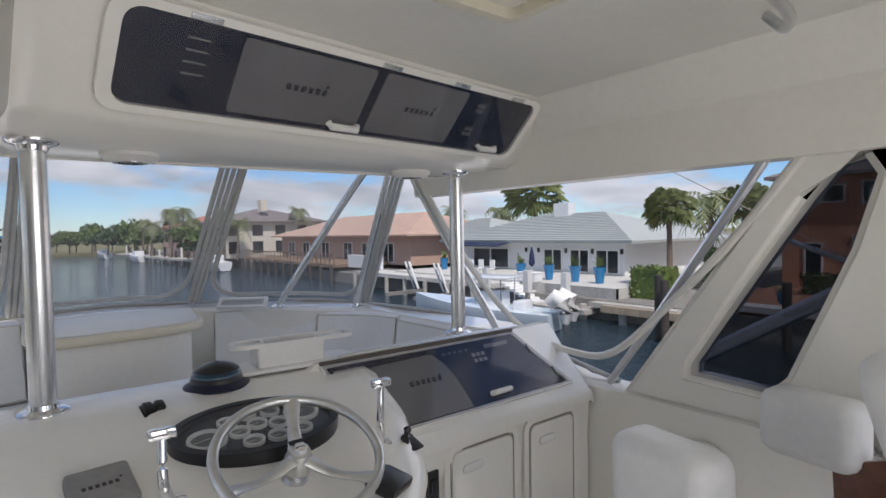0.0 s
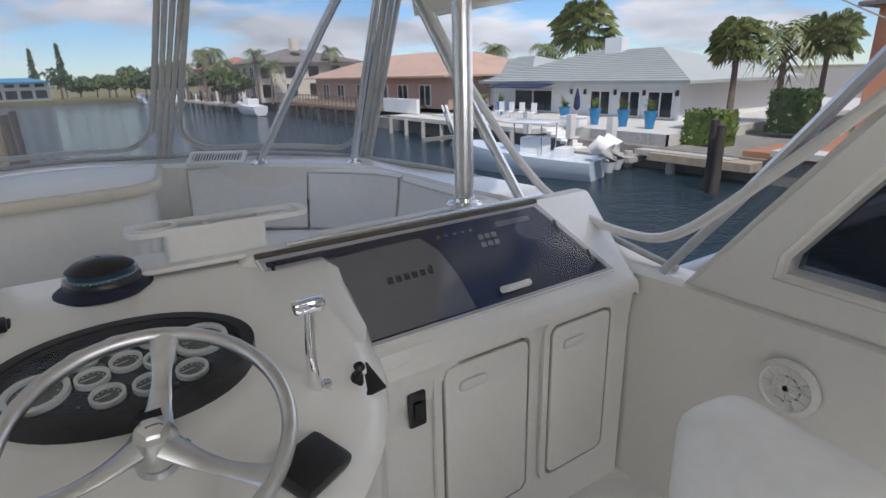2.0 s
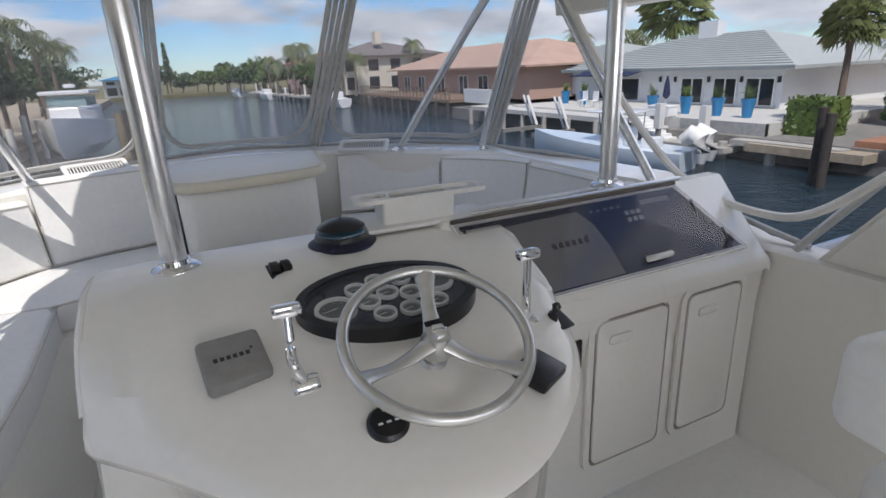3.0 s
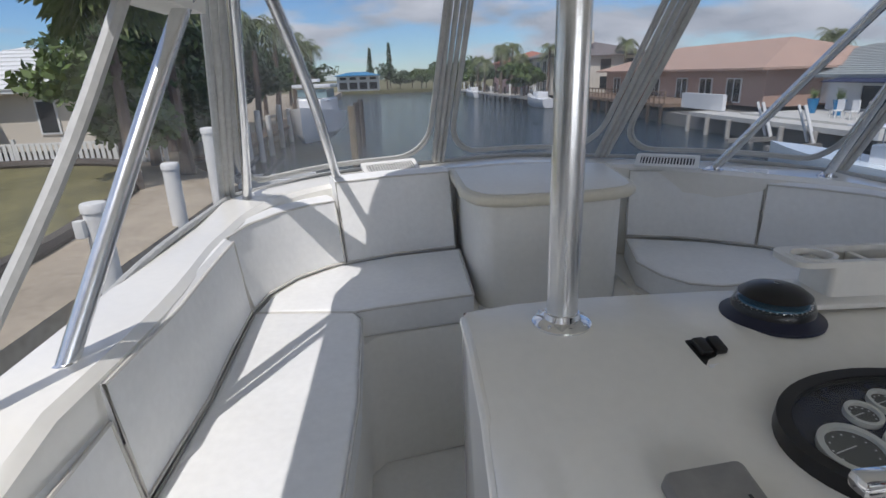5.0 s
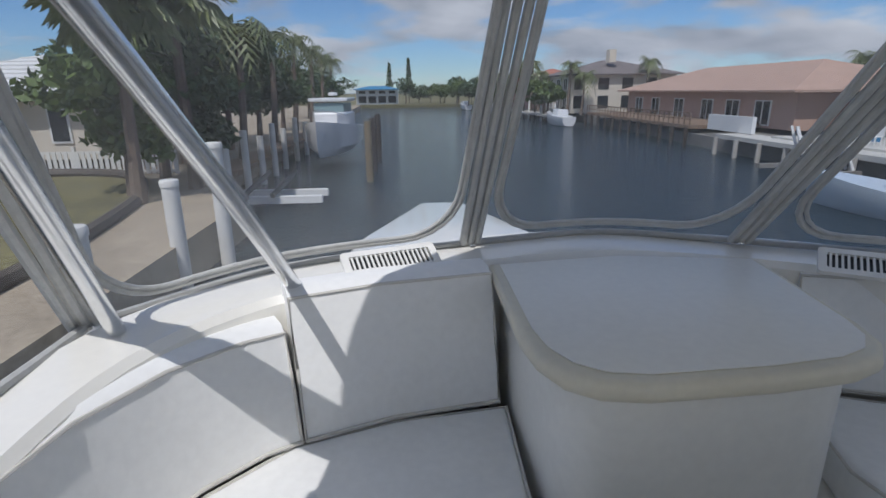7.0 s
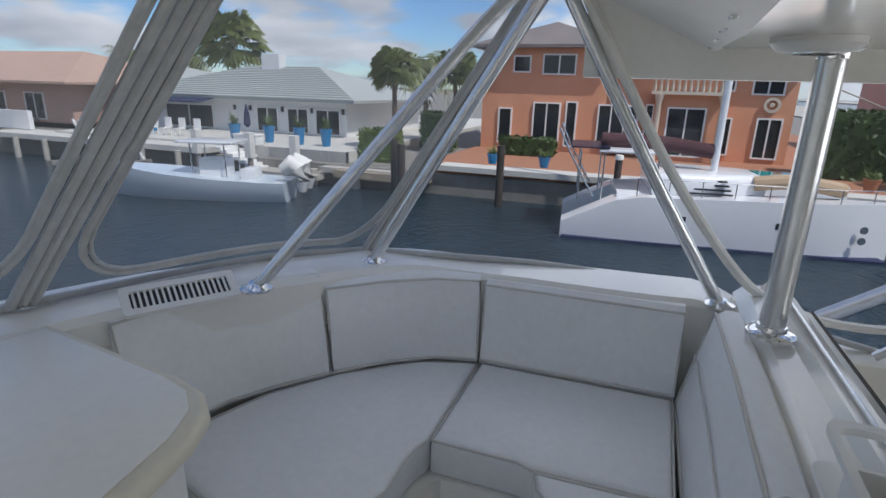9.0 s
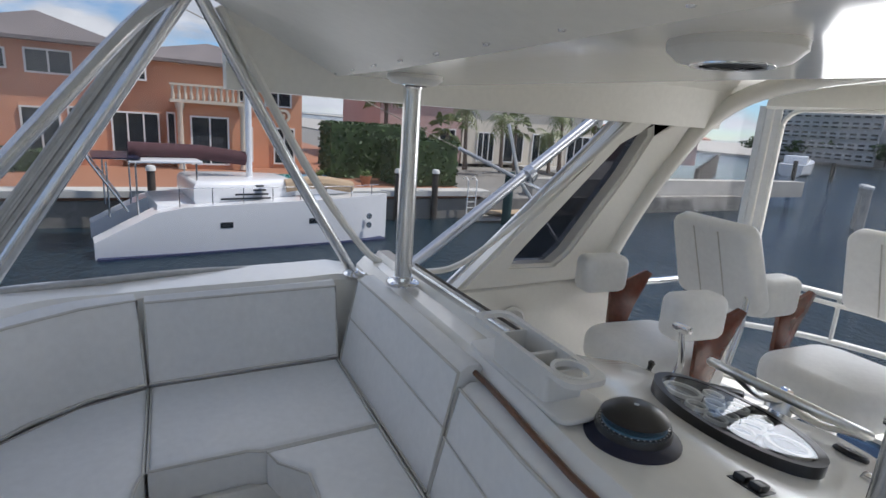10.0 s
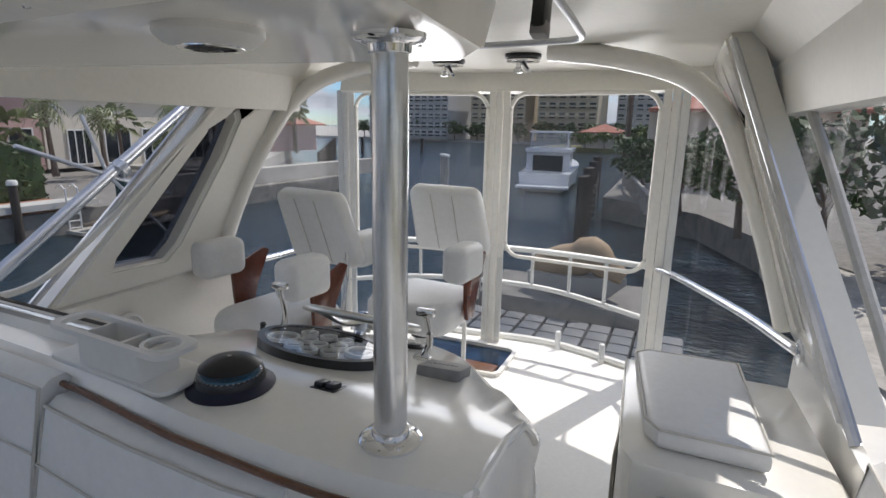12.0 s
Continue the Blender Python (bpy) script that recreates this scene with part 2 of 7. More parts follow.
def frame_ring(bm, outer, inner, z0, z1, m=None):
    vs = []
    k = len(outer)
    rows = []
    for poly, z in ((outer, z0), (outer, z1), (inner, z1), (inner, z0)):
        rows.append([bm.verts.new((p[0], p[1], z)) for p in poly])
        vs += rows[-1]
    for a, b in zip(rows, rows[1:] + rows[:1]):
        for i in range(k):
            bm.faces.new((a[i], a[(i + 1) % k], b[(i + 1) % k], b[i]))
    if m is not None:
        bmesh.ops.transform(bm, matrix=m, verts=vs)
    return bm


# ---- the boat's shell ----
XC = 0.36
inner = curve([(-0.95, -1.62, 0), (-0.95, -0.5, 0), (-0.93, 0.3, 0), (-0.97, 0.9, 0), (-0.92, 1.3, 0), (-0.70, 1.58, 0), (-0.3, 1.76, 0), (0.35, 1.88, 0),
               (0.95, 1.70, 0), (1.35, 1.46, 0), (1.68, 1.2, 0), (1.76, 0.9, 0), (1.80, 0.2, 0), (2.0, -0.25, 0), (2.0, -1.62, 0)], 5)
outer = curve([(-1.12, -1.62, 0), (-1.12, -0.5, 0), (-1.13, 0.3, 0), (-1.15, 0.95, 0), (-1.09, 1.45, 0), (-0.78, 1.82, 0), (-0.35, 2.03, 0), (0.35, 2.15, 0),
               (1.08, 1.95, 0), (1.52, 1.66, 0), (1.86, 1.36, 0), (1.97, 0.95, 0), (2.03, 0.2, 0), (2.12, -0.25, 0), (2.12, -1.62, 0)], 5)


def ledge_z(p):
    bow = 0.06 * max(0, min(1, (p.y - 1.0) / 0.9))
    aft = 0.20 * max(0, min(1, (0.15 - p.y) / 0.35)) if p.x > 1 else 0.17 * max(0, min(1, (-0.25 - p.y) / 0.3))
    return 1.065 + bow - aft


bm = B()
rows = []
for a, b in zip(inner, outer):
    z = ledge_z(a)
    c = (b - a).normalized() * 0.02
    rows.append([bm.verts.new(q) for q in ((a.x, a.y, -0.02), (a.x, a.y, z - 0.02), (a.x + c.x, a.y + c.y, z), (b.x - c.x, b.y - c.y, z + 0.01), (b.x, b.y, z - 0.02), (b.x + c.x * 4, b.y + c.y * 4, -0.9))])
for a, b in zip(rows, rows[1:]):
    for k in range(6):
        bm.faces.new((a[k], b[k], b[(k + 1) % 6], a[(k + 1) % 6]))
bm.faces.new(rows[0])
bm.faces.new(rows[-1][::-1])
solid("wall_bow", bm, GEL, "moulded white fibreglass coaming round the flybridge", "wall", kind="structure")

aft_edge = curve([(2.1, -2.78, 0), (1.5, -3.02, 0), (0.85, -3.14, 0), (0.36, -3.18, 0), (-0.1, -3.06, 0), (-0.7, -2.82, 0), (-1.12, -2.5, 0)], 5)
floor_poly = [(-1.08, 1.5), (-0.7, 1.85), (0.35, 2.15), (1.1, 2.0), (1.8, 1.3), (2.1, 0.2)] + [(p.x, p.y) for p in aft_edge]
HATCH = (0.72, 1.32, -2.72, -2.12)
bm = prism(B(), [(x, y) for x, y in floor_poly], -0.10, 0.0)
solid("floor", bm, NONSKID, "white moulded non-skid flybridge deck", "floor", kind="structure", smooth=False)
bm = sweep(B(), [(p.x, p.y, 0.02) for p in aft_edge], 0.03, 8)
solid("trim", bm, GEL, "raised white lip along the aft deck edge", "trim", kind="structure")

# lower aft face, cabin top and foredeck
bm = prism(B(), [(-1.2, -3.0), (2.2, -3.0), (2.2, 2.4), (0.35, 2.9), (-1.2, 2.4)], -3.2, -0.12)
solid("wall_cabin", bm, GEL, "white fibreglass deckhouse under the flybridge", "wall", kind="structure", smooth=False)
half = [(1.9, 2.2), (2.35, 5), (2.3, 7.5), (1.7, 10), (0.6, 12.6)]
poly = [(0.35 + x - 0.1, y) for x, y in half] + [(0.35 - x + 0.1, y) for x, y in half[::-1]]
bm = B()
prism(bm, [(x, y, 0.035 * (y - 2)) for x, y in poly], -3.3, -1.25, 0.10)
solid("foredeck", bm, GEL, "glossy white foredeck with crowned surface", "deck", kind="structure")

# ---- hardtop ----
front = curve([(-0.90, 0.45, 0), (-0.80, 0.85, 0), (-0.45, 1.27, 0), (-0.03, 1.53, 0), (0.42, 1.52, 0), (0.95, 1.26, 0), (1.50, 0.96, 0), (1.80, 0.55, 0)], 6)
back = curve([(1.90, -1.5, 0), (2.20, -2.7, 0), (1.5, -3.08, 0), (0.60, -3.2, 0), (-0.5, -3.1, 0), (-1.05, -2.7, 0), (-0.98, -1.5, 0)], 6)
bm = prism(B(), [(p.x, p.y) for p in front + back], 2.08, 2.20, 0.03)
solid("ceiling", bm, GEL2, "white fibreglass hardtop underside", "ceiling", kind="structure")
for name, x, y0, y1 in (("skirt_port", -0.80, -1.85, 0.50), ("skirt_starboard", 1.71, -1.85, 0.62)):
    bm = B()
    s = 1 if x > 0 else -1
    prof = [(x - s * 0.02, 1.76), (x + s * 0.08, 1.76), (x + s * 0.10, 2.09), (x - s * 0.16, 2.09), (x - s * 0.05, 1.95)]
    a, b = ([bm.verts.new((px, y, pz)) for px, pz in prof] for y in (y0, y1))
    for k in range(5):
        bm.faces.new((a[k], a[(k + 1) % 5], b[(k + 1) % 5], b[k]))
    bm.faces.new(a[::-1])
    bm.faces.new(b)
    ob = solid(name, bm, GEL2, "white fibreglass side skirt under the hardtop", "hardtop", kind="structure", smooth=False)
bm = B()
ribbon(bm, [(p.x, p.y + 0.10, 1.93) for p in back[8:-8]], [(p.x, p.y + 0.06, 2.09) for p in back[8:-8]], 0.06)
solid("beam_aft", bm, GEL2, "white header along the hardtop's aft edge", "beam", kind="structure")


def arch_leg(name, x, lean, label, aft=0.0):
    """A wide raked leg with a long rounded window in it."""
    t = thing(name, label, "arch leg")
    s = 1 if x > 0.4 else -1
    # outline in (y, z), window in the same plane
    out = [(-0.48, 0.86), (-0.70, 1.13), (-1.03, 1.53), (-1.30, 1.86), (-1.45, 2.08), (-2.5, 2.08), (-2.12, 2.05), (-1.86, 1.97), (-1.68, 1.74), (-1.50, 1.20), (-1.42, 0.86)]
    win = [(-0.79, 0.995), (-0.80, 1.04), (-0.93, 1.22), (-1.09, 1.44), (-1.24, 1.64), (-1.32, 1.735), (-1.385, 1.75), (-1.41, 1.70), (-1.34, 1.50), (-1.13, 1.06), (-1.06, 0.985)]

    def at(y, z, d):
        return (x + d * s - s * lean * (z - 0.86), y - aft + 0.22 * min(aft, 1) * (z - 0.86), z)
    bm = B()
    rows = []
    for poly, d in ((out, 0.0), (out, 0.13), (win, 0.13), (win, 0.0)):
        rows.append([bm.verts.new(at(y, z, d)) for y, z in poly])
    for a, b in zip(rows, rows[1:] + rows[:1]):
        for k in range(11):
            bm.faces.new((a[k], a[(k + 1) % 11], b[(k + 1) % 11], b[k]))
    bmesh.ops.recalc_face_normals(bm, faces=bm.faces)
    es = [e for e in bm.edges if all(v in rows[0] for v in e.verts) or all(v in rows[3] for v in e.verts)]
    bmesh.ops.bevel(bm, geom=es, offset=0.022, segments=3, affect="EDGES")
    part("leg_frame", bm, GEL, t)
    bm = B()
    bm.faces.new([bm.verts.new(at(y, z, 0.09)) for y, z in win])
    bmesh.ops.solidify(bm, geom=bm.faces[:], thickness=0.006)
    part("pane", bm, TINT, t, "dark tinted acrylic pane", smooth=False)
    # the edge channel that holds the curtain
    bm = sweep(B(), [at(y + 0.035, z + 0.02, 0.02) for y, z in ((-0.44, 0.86), (-0.68, 1.14), (-1.01, 1.54), (-1.40, 2.02))], 0.016, 8)
    part("curtain_channel", bm, ALU, t, "grey curtain track along the leg")
    return t


arch_leg("arch_leg", 2.0, 0.30, "raked white fibreglass hardtop leg beside the helm seats")
arch_leg("arch_leg", -0.95, 0.33, "raked white fibreglass hardtop leg beside the storage box", 0.40)
for pts in ([(1.99, -1.43, 0.88), (1.91, -1.51, 1.20), (1.81, -1.62, 1.52), (1.73, -1.78, 1.78), (1.58, -1.90, 1.94), (1.32, -1.98, 2.02), (1.0, -2.02, 2.06)], [(-0.94, -1.80, 0.86), (-0.84, -1.83, 1.18), (-0.72, -1.87, 1.50), (-0.60, -1.92, 1.76), (-0.42, -1.93, 1.93), (-0.10, -1.90, 2.02), (0.2, -1.9, 2.06)]):
    bm = sweep(B(), curve(pts, 6), 0.06, 12, flat=0.8)
    solid("arch_corner", bm, GEL, "rounded white fibreglass arch corner under the hardtop", "beam", kind="structure")

# ---- overhead electronics box ----
t = thing("electronics_box", "white overhead box with smoked lid and covered displays", "electronics box", (0.8, 0.1, 1.83))
bm = B()
# sections along x: underside, sloping face towards the helm
st = [(-0.09, 0.06, 0.42, 0.95), (-0.03, 0.0, 0.43, 1.05), (0.5, 0.0, 0.33, 1.40), (1.15, 0.0, 0.21, 1.05), (1.60, 0.0, 0.16, 0.72), (1.67, 0.06, 0.16, 0.66)]
rows = []
for x, e, yb, yt in st:
    rows.append([bm.verts.new((x, y, z)) for y, z in ((yb - e, 1.835 + e * 0.3), (-0.27 + e, 1.835 + e * 0.3), (-0.31 + e, 1.86), (-0.52 + e, 2.085), (yt - e, 2.085))])
for a, b in zip(rows, rows[1:]):
    for k in range(4):
        bm.faces.new((a[k], a[k + 1], b[k + 1], b[k]))
bm.faces.new(rows[0])
bm.faces.new(rows[-1][::-1])
bmesh.ops.recalc_face_normals(bm, faces=bm.faces)
part("body", bm, GEL, t)
bm = B()
ribbon(bm, [(x, yb - e, 1.838 + e * 0.3) for x, e, yb, yt in st], [(x, yt - e, 2.088) for x, e, yb, yt in st], 0.012)
part("liner", bm, GEL2, t, "matt cream liner sloping up to the hardtop's edge")
for k in range(9):
    u = k / 8
    x = -0.02 + 1.6 * u
    part("screw", lathe(B(), [(0.008, 0.0), (0.008, 0.004), (0.004, 0.006)], 10, pose(x, 0.45 - 0.27 * u, 1.838, 150, 0, 0)), STEEL, t)
# face frame: local x along the box, y up the slope
FM = Matrix(((1, 0, 0, 0.785), (0, -0.682, -0.731, -0.418), (0, 0.731, -0.682, 1.969), (0, 0, 0, 1)))
bm = frame_ring(B(), rrect(1.48, 0.275, 0.05), rrect(1.42, 0.235, 0.04), 0.0, 0.016, FM)
part("lid_frame", bm, GEL, t)
bm = prism(B(), rrect(1.42, 0.235, 0.04), 0.002, 0.004, 0, FM)
part("backing", bm, PANEL, t, "near-black instrument backing")
for cx, w in ((-0.25, 0.40), (0.165, 0.36)):
    bm = prism(B(), rrect(w, 0.205, 0.012, c=(cx, 0)), 0.004, 0.009, 0.002, FM)
    c = part("display_cover", bm, GREY, t, "grey plastic display cover")
    bm = B()
    for k in range(6):
        box(bm, (cx - 0.055 + k * 0.022, 0.0, 0.0096), (0.014, 0.018, 0.001), FM)
    box(bm, (cx + 0.058, 0.02, 0.0096), (0.010, 0.010, 0.001), FM)
    part("logo", bm, LOGO, c, smooth=False)
for x, y in ((0.43, 0.055), (0.43, -0.04)):
    key = part("keypad", box(B(), (x, y, 0.0055), (0.05, 0.045, 0.002), FM), BLACK, t, "small black keypad", smooth=False)
    for i in (-1, 0, 1):
        for j in (-1, 1):
            part("key", box(B(), (x + i * 0.015, y + j * 0.010, 0.0072), (0.010, 0.012, 0.0012), FM), GREY, key, smooth=False)
for k in range(4):
    part("print", box(B(), (-0.55, 0.07 - k * 0.03, 0.006), (0.05, 0.004, 0.002), FM), GREY, t, "small pale printed mark", smooth=False)
bm = prism(B(), rrect(1.415, 0.23, 0.04), 0.0125, 0.0155, 0, FM)
part("lid", bm, SMOKE, t, "smoked acrylic lid", smooth=False)
for cx in (-0.10, 0.56):
    bm = B()
    sweep(bm, [FM @ Vector((cx - 0.05, -0.085, 0.016)), FM @ Vector((cx - 0.045, -0.09, 0.03)), FM @ Vector((cx + 0.045, -0.09, 0.03)), FM @ Vector((cx + 0.05, -0.085, 0.016))], 0.011, 10)
    part("handle", bm, WHITEP, t, "white plastic pull")
for cx in (-0.55, -0.02, 0.28, 0.58):
    bm = box(B(), (cx, 0.127, 0.018), (0.07, 0.014, 0.006), FM, 0.002)
    part("hinge", bm, STEEL, t)
t.rotation_euler.z, t.location.y = radians(7), 0.12
for cx, cy in ((0.25, 0.14), (1.32, 0.12)):
    sp = thing("ceiling_speaker", "round white speaker under the electronics box", "speaker", (cx, cy, 1.832), "overhead speakers")
    bm = lathe(B(), [(0.085, 0.0), (0.085, -0.012), (0.070, -0.026), (0.052, -0.03), (0.05, -0.022)], 32, pose(cx, cy, 1.836))
    part("housing", bm, WHITEP, sp)
    bm = frame_ring(B(), ell(0.052, 0.052), ell(0.040, 0.040), -0.032, -0.026, pose(cx, cy, 1.836))
    part("ring", bm, CHROME, sp)
    bm = B()
    for k in range(-3, 4):
        box(bm, (cx + k * 0.011, cy, 1.808), (0.004, 0.07, 0.004))
    part("grille", bm, BLACK, sp, smooth=False)


# ---- poles and struts ----
def pole(x, y, z0, z1, r=0.032):
    t = thing("support_pole", "brushed stainless steel pole between console and electronics box", "pole", (x, y, z0), "console poles")
    part("tube", lathe(B(), [(r, z0), (r, z1)], 32, pose(x, y, 0)), STEEL, t)
    for z, d in ((z0, 1), (z1, -1)):
        bm = lathe(B(), [(0.062, z - d * 0.002), (0.062, z + d * 0.006), (0.055, z + d * 0.012), (0.038, z + d * 0.016), (0.036, z + d * 0.028), (r, z + d * 0.03)], 32, pose(x, y, 0))
        f = part("flange", bm, CHROME, t)
        for k in range(4):
            a = 0.8 + k * math.pi / 2
            part("screw", lathe(B(), [(0.006, z + d * 0.008), (0.004, z + d * 0.015)], 8, pose(x + 0.052 * math.cos(a), y + 0.052 * math.sin(a), 0)), STEEL, f)
    return t


pole(0, 0, 1.09, 1.835)
pole(1.51, 0.04, 1.105, 1.835)
AP_S, AP_P = (1.63, 0.71, 2.05), (-0.71, 0.56, 2.05)


def strut(pts, label):
    t = thing("strut", label, "strut", pts[0], "hardtop struts")
    part("tube", sweep(B(), curve(pts, 4), 0.0205, 14), STEEL, t)
    x, y, z = pts[0]
    part("flange", lathe(B(), [(0.05, z - 0.004), (0.05, z + 0.004), (0.03, z + 0.012), (0.021, z + 0.02)], 24, pose(x, y, 0)), CHROME, t)


strut([(1.22, 1.49, 1.11), (1.36, 1.17, 1.52), (1.50, 0.88, 1.89), (1.57, 0.77, 2.0), AP_S], "bent stainless steel strut from bow ledge to hardtop")
strut([(1.685, 1.33, 1.08), (1.655, 1.03, 1.55), AP_S], "straight stainless steel strut from bow ledge to hardtop")
strut([(1.845, 0.12, 1.05), (1.745, 0.41, 1.52), AP_S], "stainless steel strut from side ledge to hardtop")
strut([(-0.62, 1.66, 1.10), (-0.635, 1.09, 1.57), AP_P], "bent stainless steel strut from bow ledge to hardtop")
strut([(-1.015, 1.46, 1.075), (-0.865, 1.03, 1.55), AP_P], "straight stainless steel strut from bow ledge to hardtop")
strut([(-1.02, 0.02, 1.05), (-0.87, 0.29, 1.55), AP_P], "stainless steel strut from side ledge to hardtop")

# ---- clear vinyl curtains round the bow ----
base = {"pa": (-1.11, -0.42, 0.93), "pf": (-1.12, 1.50, 1.09), "j2": (-0.10, 2.00, 1.135), "j1": (0.82, 1.93, 1.135), "sf": (1.80, 1.40, 1.09), "sa": (2.08, -0.42, 0.88)}
top = {"pa": (-0.83, -1.25, 1.78), "pf": (-0.80, 0.70, 2.06), "j2": (0.00, 1.50, 2.08), "j1": (0.94, 1.20, 2.08), "sf": (1.72, 0.74, 2.06), "sa": (1.74, -1.28, 1.78)}
mid_b = {("pf", "j2"): (-0.70, 1.83, 1.12), ("j2", "j1"): (0.38, 2.08, 1.14), ("j1", "sf"): (1.42, 1.68, 1.12), ("pa", "pf"): (-1.13, 0.5, 1.07), ("sf", "sa"): (1.99, 0.5, 1.06)}
mid_t = {("pf", "j2"): (-0.46, 1.20, 2.08), ("j2", "j1"): (0.47, 1.47, 2.08), ("j1", "sf"): (1.40, 0.97, 2.08), ("pa", "pf"): (-0.84, 0.1, 1.80), ("sf", "sa"): (1.75, 0.2, 1.80)}


def window(name, a, b, hazy, bind=0.028):
    t = thing(name, "clear vinyl window panel with grey stitched binding", "window", kind="structure")
    pb = curve([base[a], mid_b[(a, b)], base[b]], 10)
    pt = curve([top[a], mid_t[(a, b)], top[b]], 10)
    n = len(pb)
    bm = B()
    grid = [[bm.verts.new(p.lerp(q, k / 4)) for p, q in zip(pb, pt)] for k in range(5)]
    for r0, r1 in zip(grid, grid[1:]):
        for i in range(n - 1):
            bm.faces.new((r0[i], r0[i + 1], r1[i + 1], r1[i]))
    ob = part("pane", bm, VHAZE if hazy else VCLEAR, t, "hazy clear vinyl" if hazy else "clear vinyl")
    ob.visible_shadow = False
    return t, pb, pt


wins = {}
for k, (a, b, hazy) in enumerate((("pa", "pf", False), ("pf", "j2", True), ("j2", "j1", True), ("j1", "sf", True), ("sf", "sa", False))):
    wins[(a, b)] = window("window_%d" % (k + 1), a, b, hazy)


def lerp_path(pb, pt, u, v):
    i = u * (len(pb) - 1)
    k = min(int(i), len(pb) - 2)
    p = pb[k].lerp(pb[k + 1], i - k)
    q = pt[k].lerp(pt[k + 1], i - k)
    return p.lerp(q, v)


# each front panel has a rounded flat binding
for key in (("pf", "j2"), ("j2", "j1"), ("j1", "sf")):
    t, pb, pt = wins[key]
    w = (pb[0] - pb[-1]).length
    c = 0.16 / w
    path = []
    for k in range(7):
        path.append((0.055 / w * 1.0, 0.98 - 0.76 * k / 6))
    for k in range(1, 7):
        a = math.pi / 2 * k / 6
        path.append((0.055 / w + c * (1 - math.cos(a)), 0.22 - 0.175 * math.sin(a)))
    for k in range(1, 8):
        u = 0.055 / w + c + (1 - 2 * (0.055 / w + c)) * k / 8
        path.append((u, 0.045))
    for k in range(7):
        a = math.pi / 2 * (6 - k) / 6
        path.append((1 - 0.055 / w - c * (1 - math.cos(a)), 0.22 - 0.175 * math.sin(a)))
    for k in range(1, 7):
        path.append((1 - 0.055 / w, 0.22 + 0.76 * k / 6))
    mid = Vector((XC, 0.3, 1.5))
    for off, r in ((0.0, 0.011), (0.022, 0.007)):
        pts = []
        for u, v in path:
            uu = 0.5 + (u - 0.5) * (1 - off * 1.2 / w)
            p = lerp_path(pb, pt, uu, v + off * 0.5)
            pts.append(p + (mid - p).normalized() * 0.006)
        part("binding", sweep(B(), pts, r, 8), STRIP, t, "grey stitched vinyl binding")
    bm = sweep(B(), [p + (mid - p).normalized() * 0.004 + Vector((0, 0, 0.0)) for p in pb], 0.012, 8)
    part("bottom_track", bm, GREYD, t)
# zip seams between the panels
for k in ("j2", "j1", "pf", "sf"):
    a, b = Vector(base[k]), Vector(top[k])
    t = thing("window_seam", "grey vinyl zip seam between window panels", "zip seam", a, "zip seams")
    mid = Vector((XC, 0.3, 1.5))
    d = (mid - a).normalized()
    side = d.cross(Vector((0, 0, 1))).normalized()
    for o in (-0.026, 0.0, 0.026):
        part("seam_band", sweep(B(), [a.lerp(b, i / 6) + d * 0.008 + side * (o * (1 + 0.3 * (i / 6))) for i in range(7)], 0.0135, 8), STRIP, t)
    part("snap", lathe(B(), [(0.010, 0), (0.010, 0.006), (0.005, 0.009)], 12, Matrix.Translation(a + d * 0.03 + Vector((0, 0, -0.01)))), CHROME, t)
# side curtains
for key, mirror in ((("pa", "pf"), -1), (("sf", "sa"), 1)):
    t, pb, pt = wins[key]
    part("bottom_track", sweep(B(), [p + Vector((-0.012 * mirror, 0, 0)) for p in pb], 0.013, 8), STRIP, t)
    if mirror > 0:
        pts = [(1.64, 0.64, 2.0), (1.75, 0.34, 1.5), (1.85, 0.08, 1.16), (1.91, -0.08, 1.05), (1.95, -0.27, 1.0), (1.94, -0.48, 1.04), (1.87, -0.78, 1.29), (1.80, -1.06, 1.56), (1.73, -1.25, 1.77)]
    else:
        pts = [(-0.78, 0.34, 2.0), (-0.93, 0.08, 1.5), (-1.05, -0.14, 1.16), (-1.07, -0.26, 1.02), (-1.06, -0.44, 0.94), (-1.02, -0.62, 1.0), (-0.94, -0.86, 1.28), (-0.86, -1.1, 1.58), (-0.81, -1.28, 1.77)]
    part("binding", sweep(B(), curve(pts, 5), 0.016, 8), WSTRIP if mirror > 0 else STRIP, t, "thick pale vinyl binding")

# ---- settee ----
def cushion(name, poly, z0, z1, label, group, bevel=0.022, seams=()):
    t = thing(name, label, "cushion", (sum(p[0] for p in poly) / len(poly), sum(p[1] for p in poly) / len(poly), z0), group)
    part("pad", prism(B(), poly, z0, z1, bevel, seg=3), VINYL, t)
    bm = sweep(B(), [(x, y, z1 - 0.008) for x, y in poly], 0.0045, 6, closed=True)
    part("piping", bm, PIPING, t)
    return t


